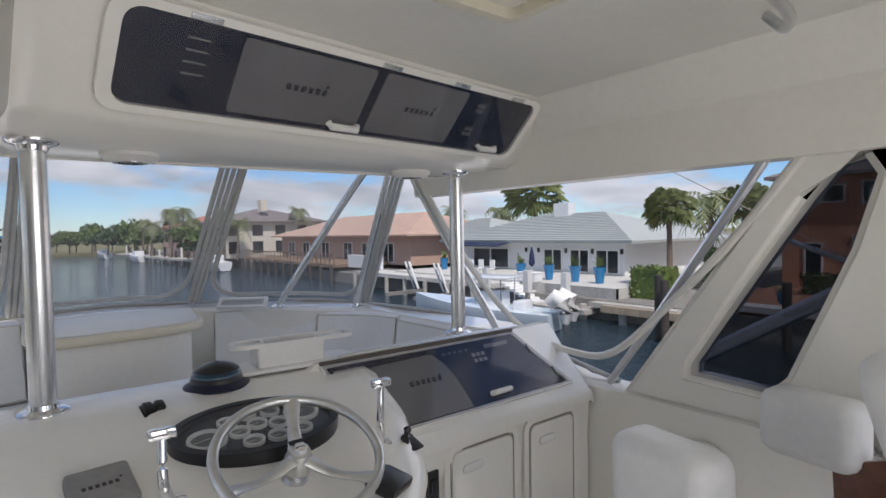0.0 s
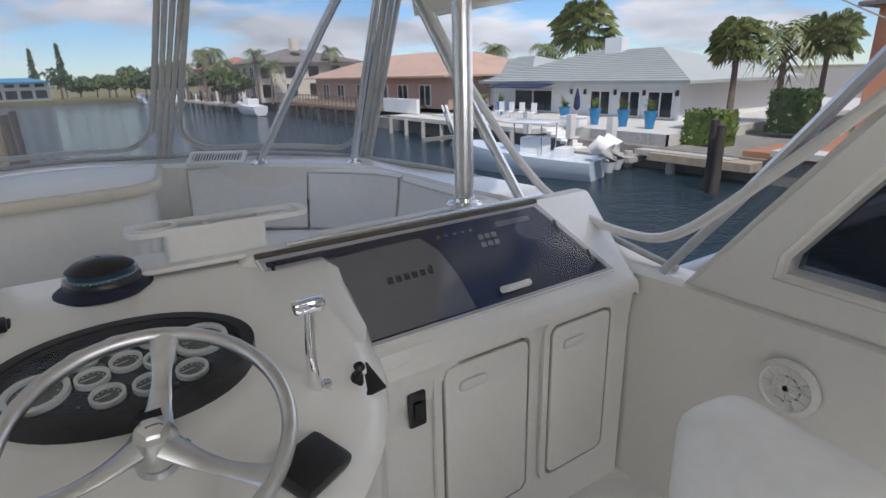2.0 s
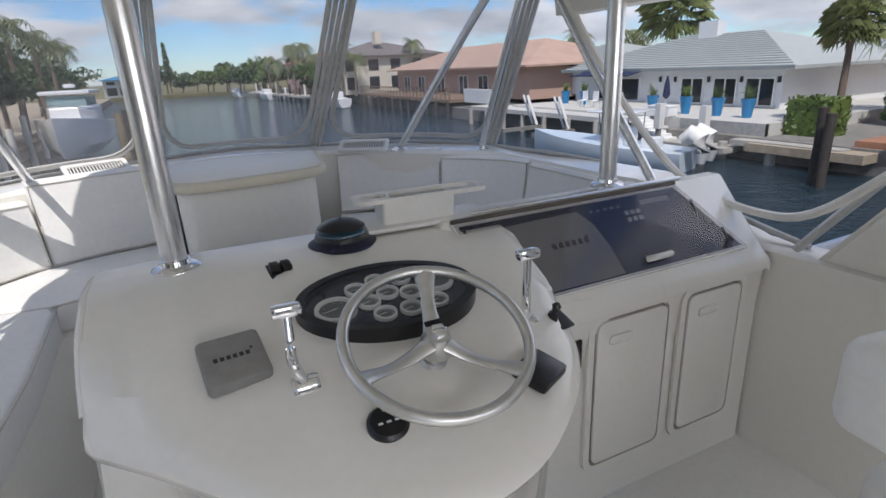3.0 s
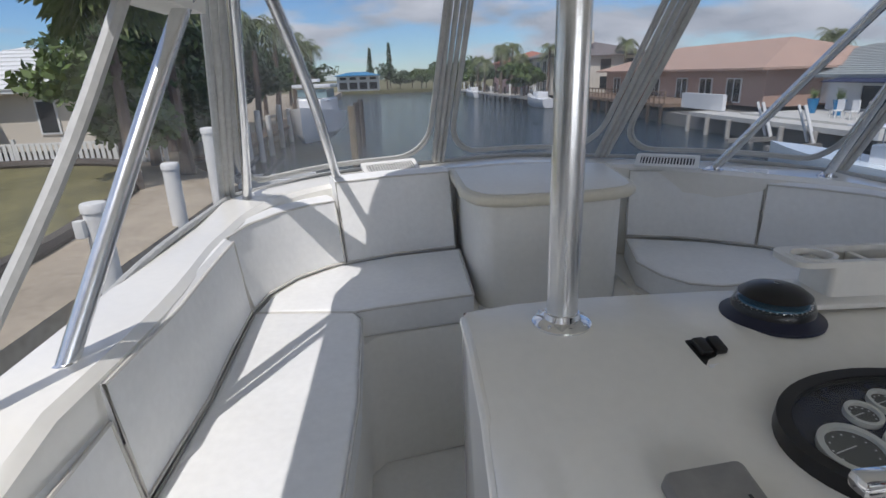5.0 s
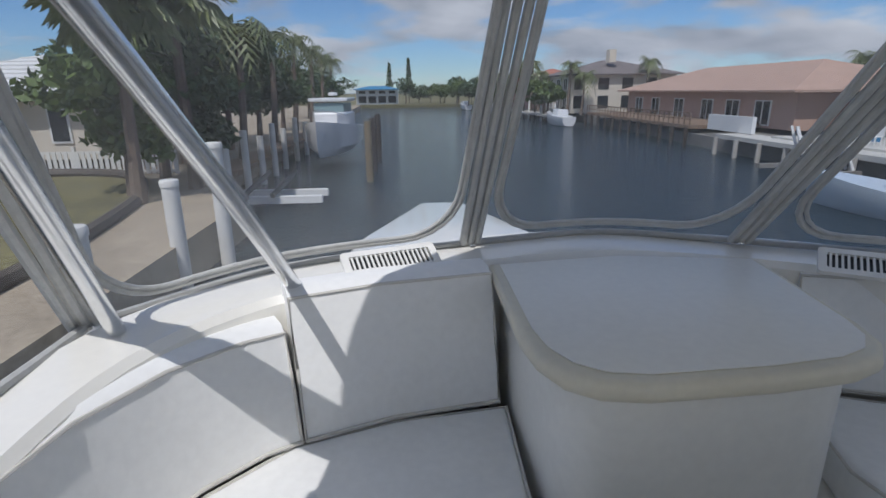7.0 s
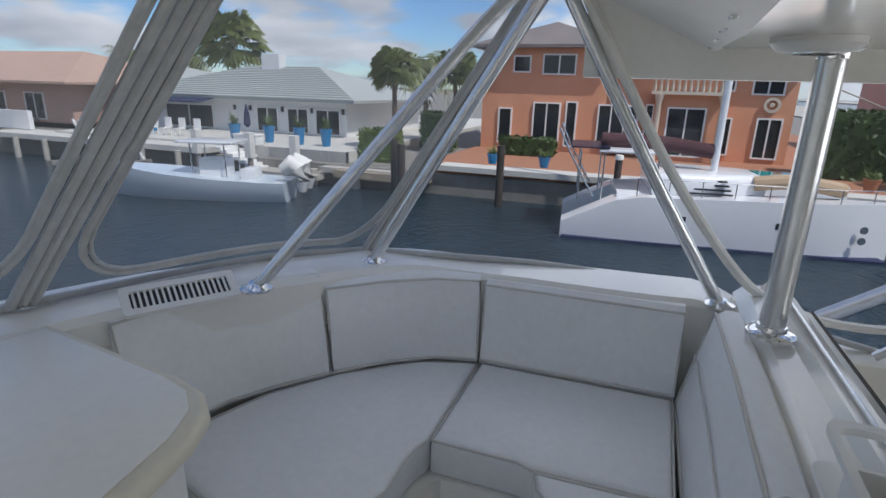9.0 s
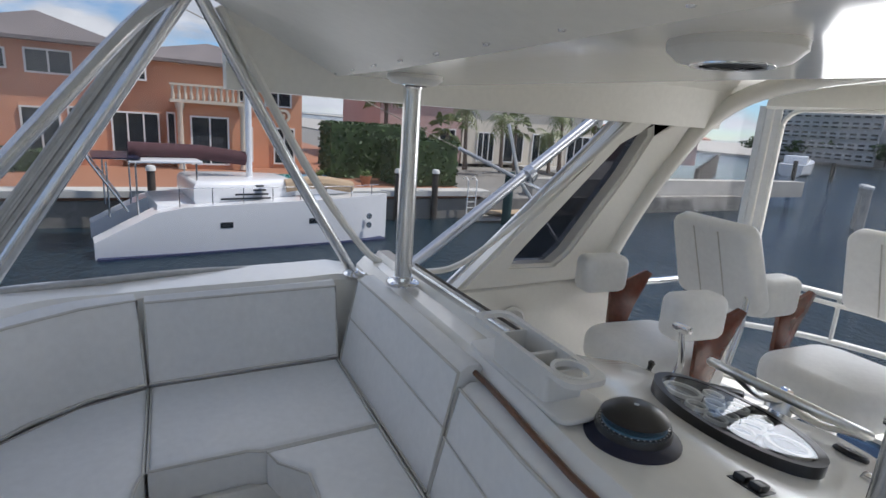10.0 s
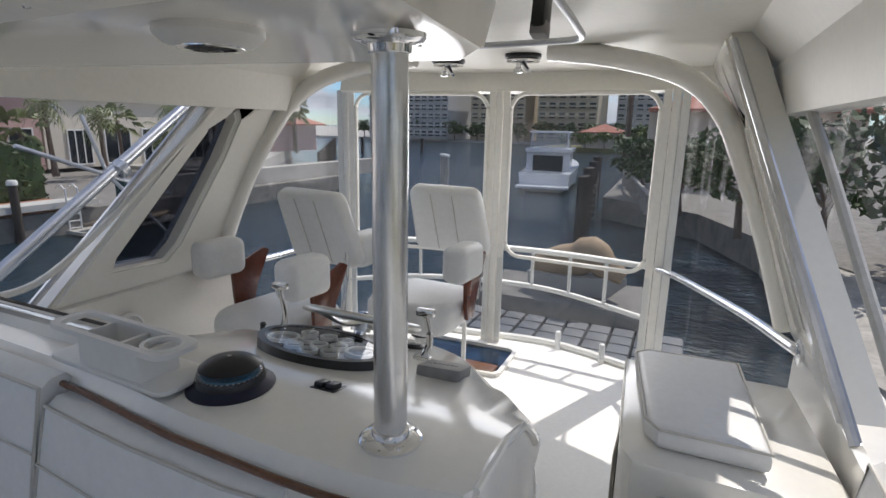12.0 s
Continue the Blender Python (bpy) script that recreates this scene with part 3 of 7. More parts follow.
def back_cushion(pts, zb, zt, thick, label, group, lean=0.06, seam=False):
    """A backrest along pts (plan, front face at the foot), leaning away towards its normal side."""
    n = len(pts)
    P = [Vector((x, y, 0)) for x, y in pts]
    nor = []
    for i in range(n):
        d = (P[min(i + 1, n - 1)] - P[max(i - 1, 0)]).normalized()
        nor.append(Vector((-d.y, d.x, 0)))
    t = thing("backrest_cushion", label, "cushion", (*pts[n // 2], zb), group)
    bm = B()
    prof = [(0.0, zb), (lean * 0.45, zb + (zt - zb) * 0.5), (lean * 0.9, zt - 0.02), (lean + 0.02, zt), (lean + thick - 0.015, zt), (lean + thick, zt - 0.02), (thick, zb)]
    rows = [[bm.verts.new(P[i] + nor[i] * o + Vector((0, 0, z))) for o, z in prof] for i in range(n)]
    for a, b in zip(rows, rows[1:]):
        for k in range(7):
            bm.faces.new((a[k], a[(k + 1) % 7], b[(k + 1) % 7], b[k]))
    bm.faces.new(rows[0])
    bm.faces.new(rows[-1][::-1])
    bmesh.ops.recalc_face_normals(bm, faces=bm.faces)
    part("pad", bm, VINYL, t)
    loop = [P[i] + nor[i] * (lean * 0.9) + Vector((0, 0, zt - 0.015)) for i in range(n)]
    ends = [P[-1] + nor[-1] * o + Vector((0, 0, z)) for o, z in prof[:2][::-1]] + [P[i] + nor[i] * -0.002 + Vector((0, 0, zb + 0.01)) for i in range(n - 1, -1, -1)] + [P[0] + nor[0] * prof[1][0] + Vector((0, 0, prof[1][1]))]
    part("piping", sweep(B(), loop + ends, 0.005, 6, closed=True), PIPING, t)
    if seam:
        part("stitching", sweep(B(), [P[i] + nor[i] * (lean * 0.45 - 0.003) + Vector((0, 0, zb + (zt - zb) * 0.55)) for i in range(n)], 0.003, 5), PIPING, t)
    return t


SZ = 0.745
G = "bow lounge cushions"
# fibreglass plinths under the seats, with a footwell between
bm = B()
prism(bm, [(-0.96, -0.60), (-0.50, -0.60), (-0.50, 0.86), (-0.44, 0.93), (0.0, 1.02), (0.0, 1.8), (-0.5, 1.68), (-0.95, 1.35)], 0.0, 0.615, 0.015)
solid("seat_plinth", bm, GEL2, "white moulded seat base along the port side", "seat base", "seat bases")
bm = B()
prism(bm, [(0.74, 1.8), (0.74, 1.22), (0.78, 1.05), (0.86, 0.94), (0.97, 0.90), (1.14, 0.90), (1.20, 0.86), (1.20, 0.56), (1.18, 0.50), (0.85, 0.46), (0.72, 0.16), (1.79, 0.14), (1.76, 0.9), (1.6, 1.3), (1.2, 1.68)], 0.0, 0.615, 0.015)
solid("seat_plinth", bm, GEL2, "white moulded seat base in the starboard bow corner", "seat base", "seat bases")
cushion("seat_cushion", [(-0.90, -0.56), (-0.50, -0.56), (-0.47, 0.30), (-0.49, 0.84), (-0.52, 0.90), (-0.91, 0.955), (-0.89, 0.4)], 0.615, SZ, "long white vinyl seat cushion on the port side", G)
cushion("seat_cushion", [(-0.905, 0.962), (-0.52, 0.907), (-0.44, 0.93), (-0.30, 0.955), (-0.045, 1.0), (-0.03, 1.60), (-0.36, 1.55), (-0.62, 1.46), (-0.80, 1.28), (-0.88, 1.12)], 0.615, SZ, "white vinyl corner seat cushion beside the table", G)
cushion("seat_cushion", [(0.76, 1.26), (0.79, 1.08), (0.86, 0.97), (0.97, 0.925), (1.10, 0.93), (1.16, 0.92), (1.20, 0.905), (1.69, 0.90), (1.62, 1.10), (1.42, 1.34), (1.22, 1.48), (0.86, 1.62)], 0.615, SZ, "white vinyl corner seat cushion", G)
cushion("seat_cushion", [(1.205, 0.895), (1.205, 0.64), (1.19, 0.60), (1.20, 0.24), (1.705, 0.225), (1.695, 0.89)], 0.615, SZ, "white vinyl seat cushion against the starboard side", G)
cushion("seat_cushion", [(0.70, 0.50), (0.70, 0.25), (1.19, 0.24), (1.18, 0.59), (1.12, 0.57), (1.04, 0.50)], 0.615, SZ, "white vinyl seat cushion below the console", G)
cushion("seat_cushion", [(0.16, 0.48), (0.17, 0.27), (0.69, 0.25), (0.69, 0.50)], 0.615, SZ, "white vinyl seat cushion below the console", G)
bm = prism(B(), [(0.14, 0.14), (0.72, 0.16), (0.85, 0.46), (0.14, 0.46)], 0.0, 0.615, 0.015)
solid("seat_plinth", bm, GEL2, "white moulded seat base in front of the console", "seat base", "seat bases")
back_cushion([(-0.90, -0.02), (-0.89, 0.35), (-0.905, 0.62), (-0.915, 0.94)], SZ, 1.05, 0.07, "white vinyl backrest along the port coaming", G, 0.03)
back_cushion([(-0.90, -0.58), (-0.90, -0.30), (-0.90, -0.03)], SZ, 0.97, 0.07, "low white vinyl backrest along the port coaming", G, 0.03)
back_cushion([(-0.91, 0.955), (-0.885, 1.12), (-0.80, 1.29), (-0.68, 1.41), (-0.60, 1.455)], SZ, 1.06, 0.10, "curved white vinyl corner backrest, creased", G, 0.07)
back_cushion([(-0.59, 1.46), (-0.36, 1.55), (-0.05, 1.61)], SZ, 1.14, 0.11, "white vinyl backrest beside the table", G, 0.10)
back_cushion([(0.87, 1.63), (1.12, 1.55), (1.24, 1.475), (1.40, 1.35)], SZ, 1.10, 0.10, "white vinyl backrest under the bow vent", G, 0.09)
back_cushion([(1.405, 1.345), (1.55, 1.20), (1.65, 1.05), (1.69, 0.905)], SZ, 1.06, 0.09, "curved white vinyl corner backrest", G, 0.06)
back_cushion([(1.692, 0.895), (1.70, 0.55), (1.705, 0.225)], SZ, 1.05, 0.08, "white vinyl backrest along the starboard coaming", G, 0.05)
back_cushion([(1.70, 0.215), (1.3, 0.215), (0.86, 0.225)], SZ - 0.03, 1.085, 0.07, "white vinyl backrest against the console, stitched across", G, 0.075, True)
back_cushion([(0.85, 0.225), (0.55, 0.25), (0.25, 0.26), (0.12, 0.25)], SZ - 0.03, 1.045, 0.07, "white vinyl backrest against the console, stitched across", G, 0.075, True)

# ---- lounge table ----
t = thing("lounge_table", "white moulded table block with cream rounded edge", "table", (0.38, 1.45, 0.4))
part("block", prism(B(), [(0.0, 1.28), (0.008, 1.22), (0.03, 1.17), (0.07, 1.135), (0.13, 1.122), (0.50, 1.142), (0.57, 1.155), (0.62, 1.19), (0.65, 1.24), (0.665, 1.30), (0.74, 1.8), (-0.02, 1.80)], 0.40, 1.075, 0.02), GEL2, t)
tt = [(-0.06, 1.80), (-0.06, 1.30), (-0.045, 1.20), (-0.01, 1.125), (0.05, 1.08), (0.14, 1.065), (0.40, 1.08), (0.57, 1.105), (0.65, 1.14), (0.70, 1.20), (0.725, 1.29), (0.79, 1.78), (0.36, 1.86)]
part("edge", prism(B(), tt, 1.075, 1.122, 0.018, seg=3), CREAM, t, "cream rounded edge")
part("tabletop", prism(B(), [(0.38 + (x - 0.38) * 0.93, 1.5 + (y - 1.5) * 0.92) for x, y in tt], 1.1225, 1.126, 0.002), GEL2, t)
part("plinth", prism(B(), [(-0.05, 1.02), (0.76, 1.20), (0.9, 1.9), (-0.05, 1.9)], 0.0, 0.60, 0.012), GEL2, t)

# ---- bow vents ----
def vent(cx, cy, cz, yaw, tilt=10):
    m = pose(cx, cy, cz, tilt, 0, yaw)
    t = thing("air_vent", "white louvred air vent in the bow ledge", "vent", (cx, cy, cz), "bow vents")
    part("frame", frame_ring(B(), rrect(0.30, 0.10, 0.012), rrect(0.255, 0.06, 0.006), -0.004, 0.010, m), WHITEP, t)
    part("backing", prism(B(), rrect(0.26, 0.064, 0.006), -0.002, 0.001, 0, m), BLACK, t, smooth=False)
    for k in range(17):
        part("slat", box(B(), (-0.118 + k * 0.01475, 0, 0.005), (0.006, 0.06, 0.006), m), WHITEP, t, smooth=False)


vent(-0.36, 1.775, 1.146, 21, 30)
vent(1.035, 1.595, 1.142, -33, 30)
# ---- helm console ----
console = thing("helm_console", "white moulded fibreglass helm console", "console", (0.9, -0.2, 0))
# stations across the boat: x, front y, aft rim y, rim z, foot y
ST = [(-0.20, 0.10, -0.41, 0.92, -0.30), (-0.19, 0.12, -0.45, 0.915, -0.36), (-0.08, 0.145, -0.56, 0.91, -0.40), (0.05, 0.155, -0.70, 0.90, -0.42), (0.16, 0.155, -0.81, 0.895, -0.44), (0.28, 0.15, -0.875, 0.89, -0.45),
      (0.42, 0.145, -0.90, 0.89, -0.45), (0.56, 0.13, -0.865, 0.89, -0.44), (0.68, 0.115, -0.79, 0.895, -0.42), (0.78, 0.105, -0.70, 0.90, -0.38), (0.86, 0.10, -0.60, 0.905, -0.34), (0.93, 0.095, -0.46, 0.91, -0.31), (0.98, 0.09, -0.335, 0.86, -0.30), (1.3, 0.08, -0.315, 0.85, -0.30), (1.99, 0.06, -0.315, 0.85, -0.30)]


def between(k, x):
    """Column k of the stations at x."""
    for a, b in zip(ST, ST[1:]):
        if a[0] <= x <= b[0]:
            return a[k] + (b[k] - a[k]) * (x - a[0]) / (b[0] - a[0])
    return ST[-1][k]


# a smooth rim between the stations of the rounded part
FINE = [(p.x, between(1, p.x), p.y, p.z, between(4, p.x)) for p in curve([(q[0], q[2], q[3]) for q in ST[:12]], 4)] + ST[12:]
bm = B()
rows = []
for x, yf, ya, za, yb in FINE:
    pod = 0.04 * max(0, 1 - ((x - 0.45) / 0.36) ** 2) if 0.09 < x < 0.81 else 0
    mid = -0.42
    if x > 0.95:
        prof = [(yf, 0.0), (yf, 1.05), (yf - 0.035, 1.085), (-0.06, 1.09), (-0.10, 1.06), (-0.14, 1.01), (-0.27, 0.87), (ya + 0.012, za), (ya, za - 0.02), (ya, za - 0.045), (ya + 0.004, za - 0.07), (yb, za - 0.20), (yb, 0.0)]
        rows.append([bm.verts.new((x, y, z)) for y, z in prof])
        continue
    prof = [(yf, 0.0), (yf, 1.05), (yf - 0.035, 1.09), (-0.09, 1.092), (-0.24, 1.05 + pod * 0.3), (max(mid - 0.04, ya + 0.09), 0.985 + 0.027 * max(0.0, min(1.0, (-0.50 - ya) / 0.16)) + pod * 0.2), (ya + 0.05, za + 0.02), (ya + 0.012, za), (ya, za - 0.02), (ya + 0.015, za - 0.045), (ya + 0.05, za - 0.07), (min(ya + 0.28, yb - 0.12), za - 0.20), (yb, 0.0)]
    rows.append([bm.verts.new((x, y, z)) for y, z in prof])
for a, b in zip(rows, rows[1:]):
    for k in range(12):
        bm.faces.new((a[k], b[k], b[k + 1], a[k + 1]))
    bm.faces.new((a[12], b[12], b[0], a[0]))
bm.faces.new(rows[0])
bm.faces.new(rows[-1][::-1])
bmesh.ops.recalc_face_normals(bm, faces=bm.faces)
part("body", bm, GEL, console)
# raised starboard dash with a steep display well
bm = B()
prof = [(-0.0, 1.07), (-0.035, 1.112), (-0.085, 1.112), (-0.30, 0.862), (-0.325, 0.845), (-0.335, 0.82), (-0.335, 0.79), (-0.28, 0.79), (0.04, 1.03)]
rows = []
for x, e in ((0.735, 0.02), (0.76, 0), (1.97, 0), (1.99, 0.015)):
    k = 0 if x > 1 else 1
    rows.append([bm.verts.new((x + (0.10 * (1.112 - z) / 0.25 if k else 0), y, z - e)) for y, z in prof])
for a, b in zip(rows, rows[1:]):
    for k in range(9):
        bm.faces.new((a[k], b[k], b[(k + 1) % 9], a[(k + 1) % 9]))
bm.faces.new(rows[0])
bm.faces.new(rows[-1][::-1])
bmesh.ops.recalc_face_normals(bm, faces=bm.faces)
part("dash", bm, GEL, console)
LS = math.atan2(0.25, 0.215)
LM = Matrix(((1, 0, 0, 1.36), (0, math.cos(LS), -math.sin(LS), -0.192), (0, math.sin(LS), math.cos(LS), 0.9875), (0, 0, 0, 1)))
LID = [(-0.595, 0.152), (0.345, 0.152), (0.535, -0.152), (-0.53, -0.152)]
INN = [(-0.575, 0.138), (0.33, 0.138), (0.51, -0.138), (-0.512, -0.138)]
lid = part("display_well", frame_ring(B(), LID, INN, 0.0, 0.012, LM), GEL, console, "white frame of the display well")
part("backing", prism(B(), INN, 0.003, 0.006, 0, LM), PANEL, lid, "navy-black instrument panel", smooth=False)
cov = [(-0.53, 0.105), (-0.30, 0.113), (-0.13, 0.115), (-0.085, 0.06), (-0.06, -0.02), (-0.045, -0.132), (-0.495, -0.132)]
c = part("display_cover", prism(B(), cov, 0.006, 0.0095, 0.002, LM), GREY, lid, "grey plastic display cover")
bm = B()
for k in range(6):
    box(bm, (-0.27 + k * 0.026, 0.01, 0.0100), (0.017, 0.020, 0.0008), LM)
box(bm, (-0.135, 0.022, 0.0100), (0.010, 0.012, 0.0008), LM)
part("logo", bm, LOGO, c, smooth=False)
for i in range(3):
    for j in range(2):
        part("key", box(B(), (0.075 + i * 0.026, 0.05 + j * 0.026, 0.0065), (0.018, 0.016, 0.001), LM), GREYD, lid, "pale rubber key", smooth=False)
part("label_plate", box(B(), (0.22, 0.105, 0.0065), (0.14, 0.018, 0.001), LM), GREY, lid, "pale label plate", smooth=False)
for k in range(5):
    part("print", box(B(), (-0.07 + k * 0.03, 0.105, 0.0065), (0.008, 0.006, 0.001), LM), GREYD, lid, smooth=False)
part("lid", prism(B(), [(x * 0.99, y * 0.97) for x, y in LID], 0.0125, 0.0165, 0, LM), SMOKE, lid, "smoked acrylic lid", smooth=False)
bm = B()
box(bm, (-0.125, 0.154, 0.016), (0.94, 0.012, 0.008), LM)
part("hinge", bm, RUBBER, lid, "dark piano hinge")
bm = sweep(B(), [LM @ Vector((x, y, z)) for x, y, z in ((0.06, -0.105, 0.016), (0.065, -0.11, 0.034), (0.15, -0.11, 0.034), (0.155, -0.105, 0.016))], 0.011, 10)
part("handle", bm, WHITEP, lid, "white plastic pull")
for x, y in ((-0.56, 0.10), (-0.53, 0.0), (0.38, 0.05), (0.46, -0.08)):
    part("clip", box(B(), (x, y, 0.0125), (0.008, 0.05, 0.006), LM), BLACK, lid, smooth=False)


# doors on the leaning aft face
def face_at(x, z):
    return Vector((x, -0.302 + (0.86 - z) * 0.002, z))


DA = math.atan2(0.29, 0.86)
for x0, x1, hx in ((1.15, 1.51, -1), (1.565, 1.885, -1)):
    cx, w, h = (x0 + x1) / 2, x1 - x0, 0.56
    # local x along, local y up the face, local z outwards
    c0 = face_at(cx, 0.475)
    up = (face_at(cx, 0.9) - face_at(cx, 0.0)).normalized()
    nrm = Vector((1, 0, 0)).cross(up)
    if nrm.y > 0:
        nrm = -nrm
    DM = Matrix(((1, up.x, nrm.x, c0.x), (0, up.y, nrm.y, c0.y - 0.006), (0, up.z, nrm.z, c0.z), (0, 0, 0, 1)))
    d = part("door", prism(B(), rrect(w - 0.05, h, 0.03), 0.0, 0.014, 0.004, DM), GEL, console, "white locker door")
    part("door_frame", frame_ring(B(), rrect(w + 0.02, h + 0.07, 0.05), rrect(w - 0.03, h + 0.02, 0.035), -0.004, 0.010, DM), GEL, d)
    part("finger_pull", prism(B(), rrect(0.10, 0.035, 0.016, c=(-w / 2 + 0.12, h / 2 - 0.07)), 0.0145, 0.022, 0.005, DM), WHITEP, d, "recessed white latch")
    part("gap", frame_ring(B(), rrect(w - 0.038, h + 0.012, 0.033), rrect(w - 0.048, h + 0.002, 0.03), 0.0, 0.006, DM), LINE, d)
bm = prism(B(), rrect(0.055, 0.11, 0.008), 0, 0.008, 0.002, DM @ Matrix.Translation((-0.64, 0.19, 0.004)))
sw = part("breaker_plate", bm, BLACK, console, "small black breaker plate")
part("rocker", box(B(), (-0.64, 0.19, 0.016), (0.026, 0.05, 0.014), DM, 0.004), BLACK, sw)
# port locker under the helm
bm = B()
box(bm, (0.30, -0.485, 0.40), (0.66, 0.02, 0.70), None, 0.008)
part("door", bm, GEL, console, "white locker door under the wheel")
# teak strip along the bow edge
bm = sweep(B(), [(x, yf + 0.006, 1.062) for x, yf, *_ in ST[1:12]], 0.008, 8)
part("teak_strip", bm, TEAK, console, "varnished teak edge strip")
bm = sweep(B(), [(-0.20, 0.06, 1.082), (-0.202, -0.09, 1.086), (-0.202, -0.24, 1.044), (-0.202, -0.32, 0.98), (-0.202, -0.365, 0.93)], 0.010, 8)
part("edge_bead", bm, GEL, console)
bm = sweep(B(), [(0.86, -0.06, 1.118), (1.30, -0.06, 1.118), (1.78, -0.06, 1.118)], 0.006, 8)
solid("grab_rail", bm, STEEL, "thin stainless rail along the console's bow edge", "rail")

# gauge panel
TILT = math.atan2(0.12, 0.75)
GM = Matrix(((math.cos(-0.12), 0.12 * math.cos(TILT), 0, 0.455), (-0.12, math.cos(TILT), -math.sin(TILT), -0.385), (0, math.sin(TILT), math.cos(TILT), 1.058), (0, 0, 0, 1)))
GM = GM @ Matrix.Diagonal((0.88, 0.88, 1.0, 1.0))
g = thing("gauge_panel", "black oval gauge panel under clear acrylic", "instrument panel", (0.455, -0.345, 1.03))
part("bezel", frame_ring(B(), ell(0.25, 0.165, 48), ell(0.225, 0.142, 48), -0.06, 0.006, GM), BLACK, g)
part("plate", prism(B(), ell(0.23, 0.146, 48), -0.03, -0.008, 0, GM), PANEL, g, smooth=False)
for x, y, r in ((-0.155, -0.03, 0.056), (0.15, 0.035, 0.056), (-0.085, 0.05, 0.031), (-0.06, -0.02, 0.031), (-0.02, 0.08, 0.031), (0.0, 0.012, 0.031), (0.055, 0.075, 0.031), (0.065, -0.005, 0.031), (-0.03, -0.085, 0.031), (0.045, -0.08, 0.031), (0.125, -0.065, 0.031)):
    m = GM @ Matrix.Translation((x * 0.95, y, -0.008))
    ga = part("gauge", frame_ring(B(), ell(r, r, 24), ell(r * 0.80, r * 0.80, 24), 0.0, 0.010, m), WHITEP, g, "round gauge with pale bezel")
    part("face", prism(B(), ell(r * 0.82, r * 0.82, 24), 0.0, 0.003, 0, m), GDIAL, ga, smooth=False)
    bm = B()
    for k in range(9):
        a = radians(-30 + 30 * k)
        box(bm, (r * 0.62 * math.cos(a), r * 0.62 * math.sin(a), 0.0036), (0.003, 0.003, 0.0006), m)
    part("ticks", bm, PRINT, ga, smooth=False)
    part("needle", box(B(), (r * 0.2, -r * 0.1, 0.0045), (r * 0.8, 0.002, 0.0008), m @ pose(0, 0, 0, 0, 0, 200)), PRINT, ga, smooth=False)
bm = B()
bm.faces.new([bm.verts.new(GM @ Vector((*p[:2], 0.0045))) for p in ell(0.227, 0.144, 48)])
ob = part("cover", bm, CLEARG, g, "clear acrylic cover", smooth=False)

# steering wheel
WT = radians(24)
WM = Matrix(((1, 0, 0, 0.47), (0, math.cos(WT), -math.sin(WT), -0.625), (0, math.sin(WT), math.cos(WT), 1.04), (0, 0, 0, 1)))
w = thing("steering_wheel", "three-spoke polished cast aluminium steering wheel", "steering wheel", (0.478, -0.64, 1.04))
R = 0.19
part("rim", sweep(B(), [WM @ Vector((R * math.cos(2 * math.pi * k / 48), R * math.sin(2 * math.pi * k / 48), 0.015)) for k in range(48)], 0.0125, 12, closed=True), WHEELALU, w)
for a in (75, 195, 315):
    c, s = math.cos(radians(a)), math.sin(radians(a))
    pts = [WM @ Vector((c * q, s * q, z)) for q, z in ((0.02, 0.0), (0.07, -0.012), (0.11, -0.010), (0.15, 0.002), (R - 0.004, 0.013))]
    part("spoke", sweep(B(), curve(pts, 3), 0.016, 10, flat=0.5, radii=[0.026, 0.023, 0.02, 0.018, 0.017, 0.016, 0.015, 0.015, 0.016, 0.018, 0.02, 0.022, 0.026][:len(curve(pts, 3))]), WHEELALU, w)
hub = part("hub", lathe(B(), [(0.034, -0.03), (0.034, 0.0), (0.026, 0.012), (0.024, 0.022), (0.012, 0.026)], 24, WM), WHEELALU, w)
part("hub_nut", lathe(B(), [(0.017, 0.02), (0.017, 0.034), (0.012, 0.037)], 6, WM), CHROME, hub)
part("hub_badge", box(B(), (0, 0.0275, 0.0245), (0.036, 0.012, 0.003), WM), BLACK, hub)
part("shaft", lathe(B(), [(0.02, -0.14), (0.02, -0.02)], 20, WM), STEEL, w)
part("base_plate", lathe(B(), [(0.062, -0.10), (0.062, -0.082), (0.05, -0.075), (0.032, -0.068), (0.026, -0.05)], 28, WM), ALU, w)
for k in range(3):
    a = 2 * math.pi * k / 3 + 0.5
    part("bolt", lathe(B(), [(0.009, -0.082), (0.009, -0.070), (0.005, -0.067)], 6, WM @ Matrix.Translation((0.047 * math.cos(a), 0.047 * math.sin(a), 0))), CHROME, w)

# compass
cx, cy = 0.445, -0.03
c = thing("compass", "black domed marine compass with blue card", "compass", (cx, cy, 1.09))
part("base", lathe(B(), [(0.094, 1.086), (0.094, 1.095), (0.086, 1.102), (0.075, 1.112), (0.072, 1.116)], 40, pose(cx, cy, 0)), mat("navy_black", (0.006, 0.009, 0.03), 0.45), c)
part("hood", lathe(B(), [(0.074, 1.11), (0.074, 1.125), (0.070, 1.135)], 36, pose(cx, cy, 0)), BLACK, c)
card = part("card", lathe(B(), [(0.066, 1.118), (0.062, 1.140), (0.05, 1.143), (0.01, 1.146)], 36, pose(cx, cy, 0)), DIAL, c, "blue compass card")
part("dome", lathe(B(), [(0.072 * math.cos(radians(a)), 1.13 + 0.058 * math.sin(radians(a))) for a in range(0, 88, 8)], 36, pose(cx, cy, 0)), CLEARG, c, "clear dome")
bm = B()
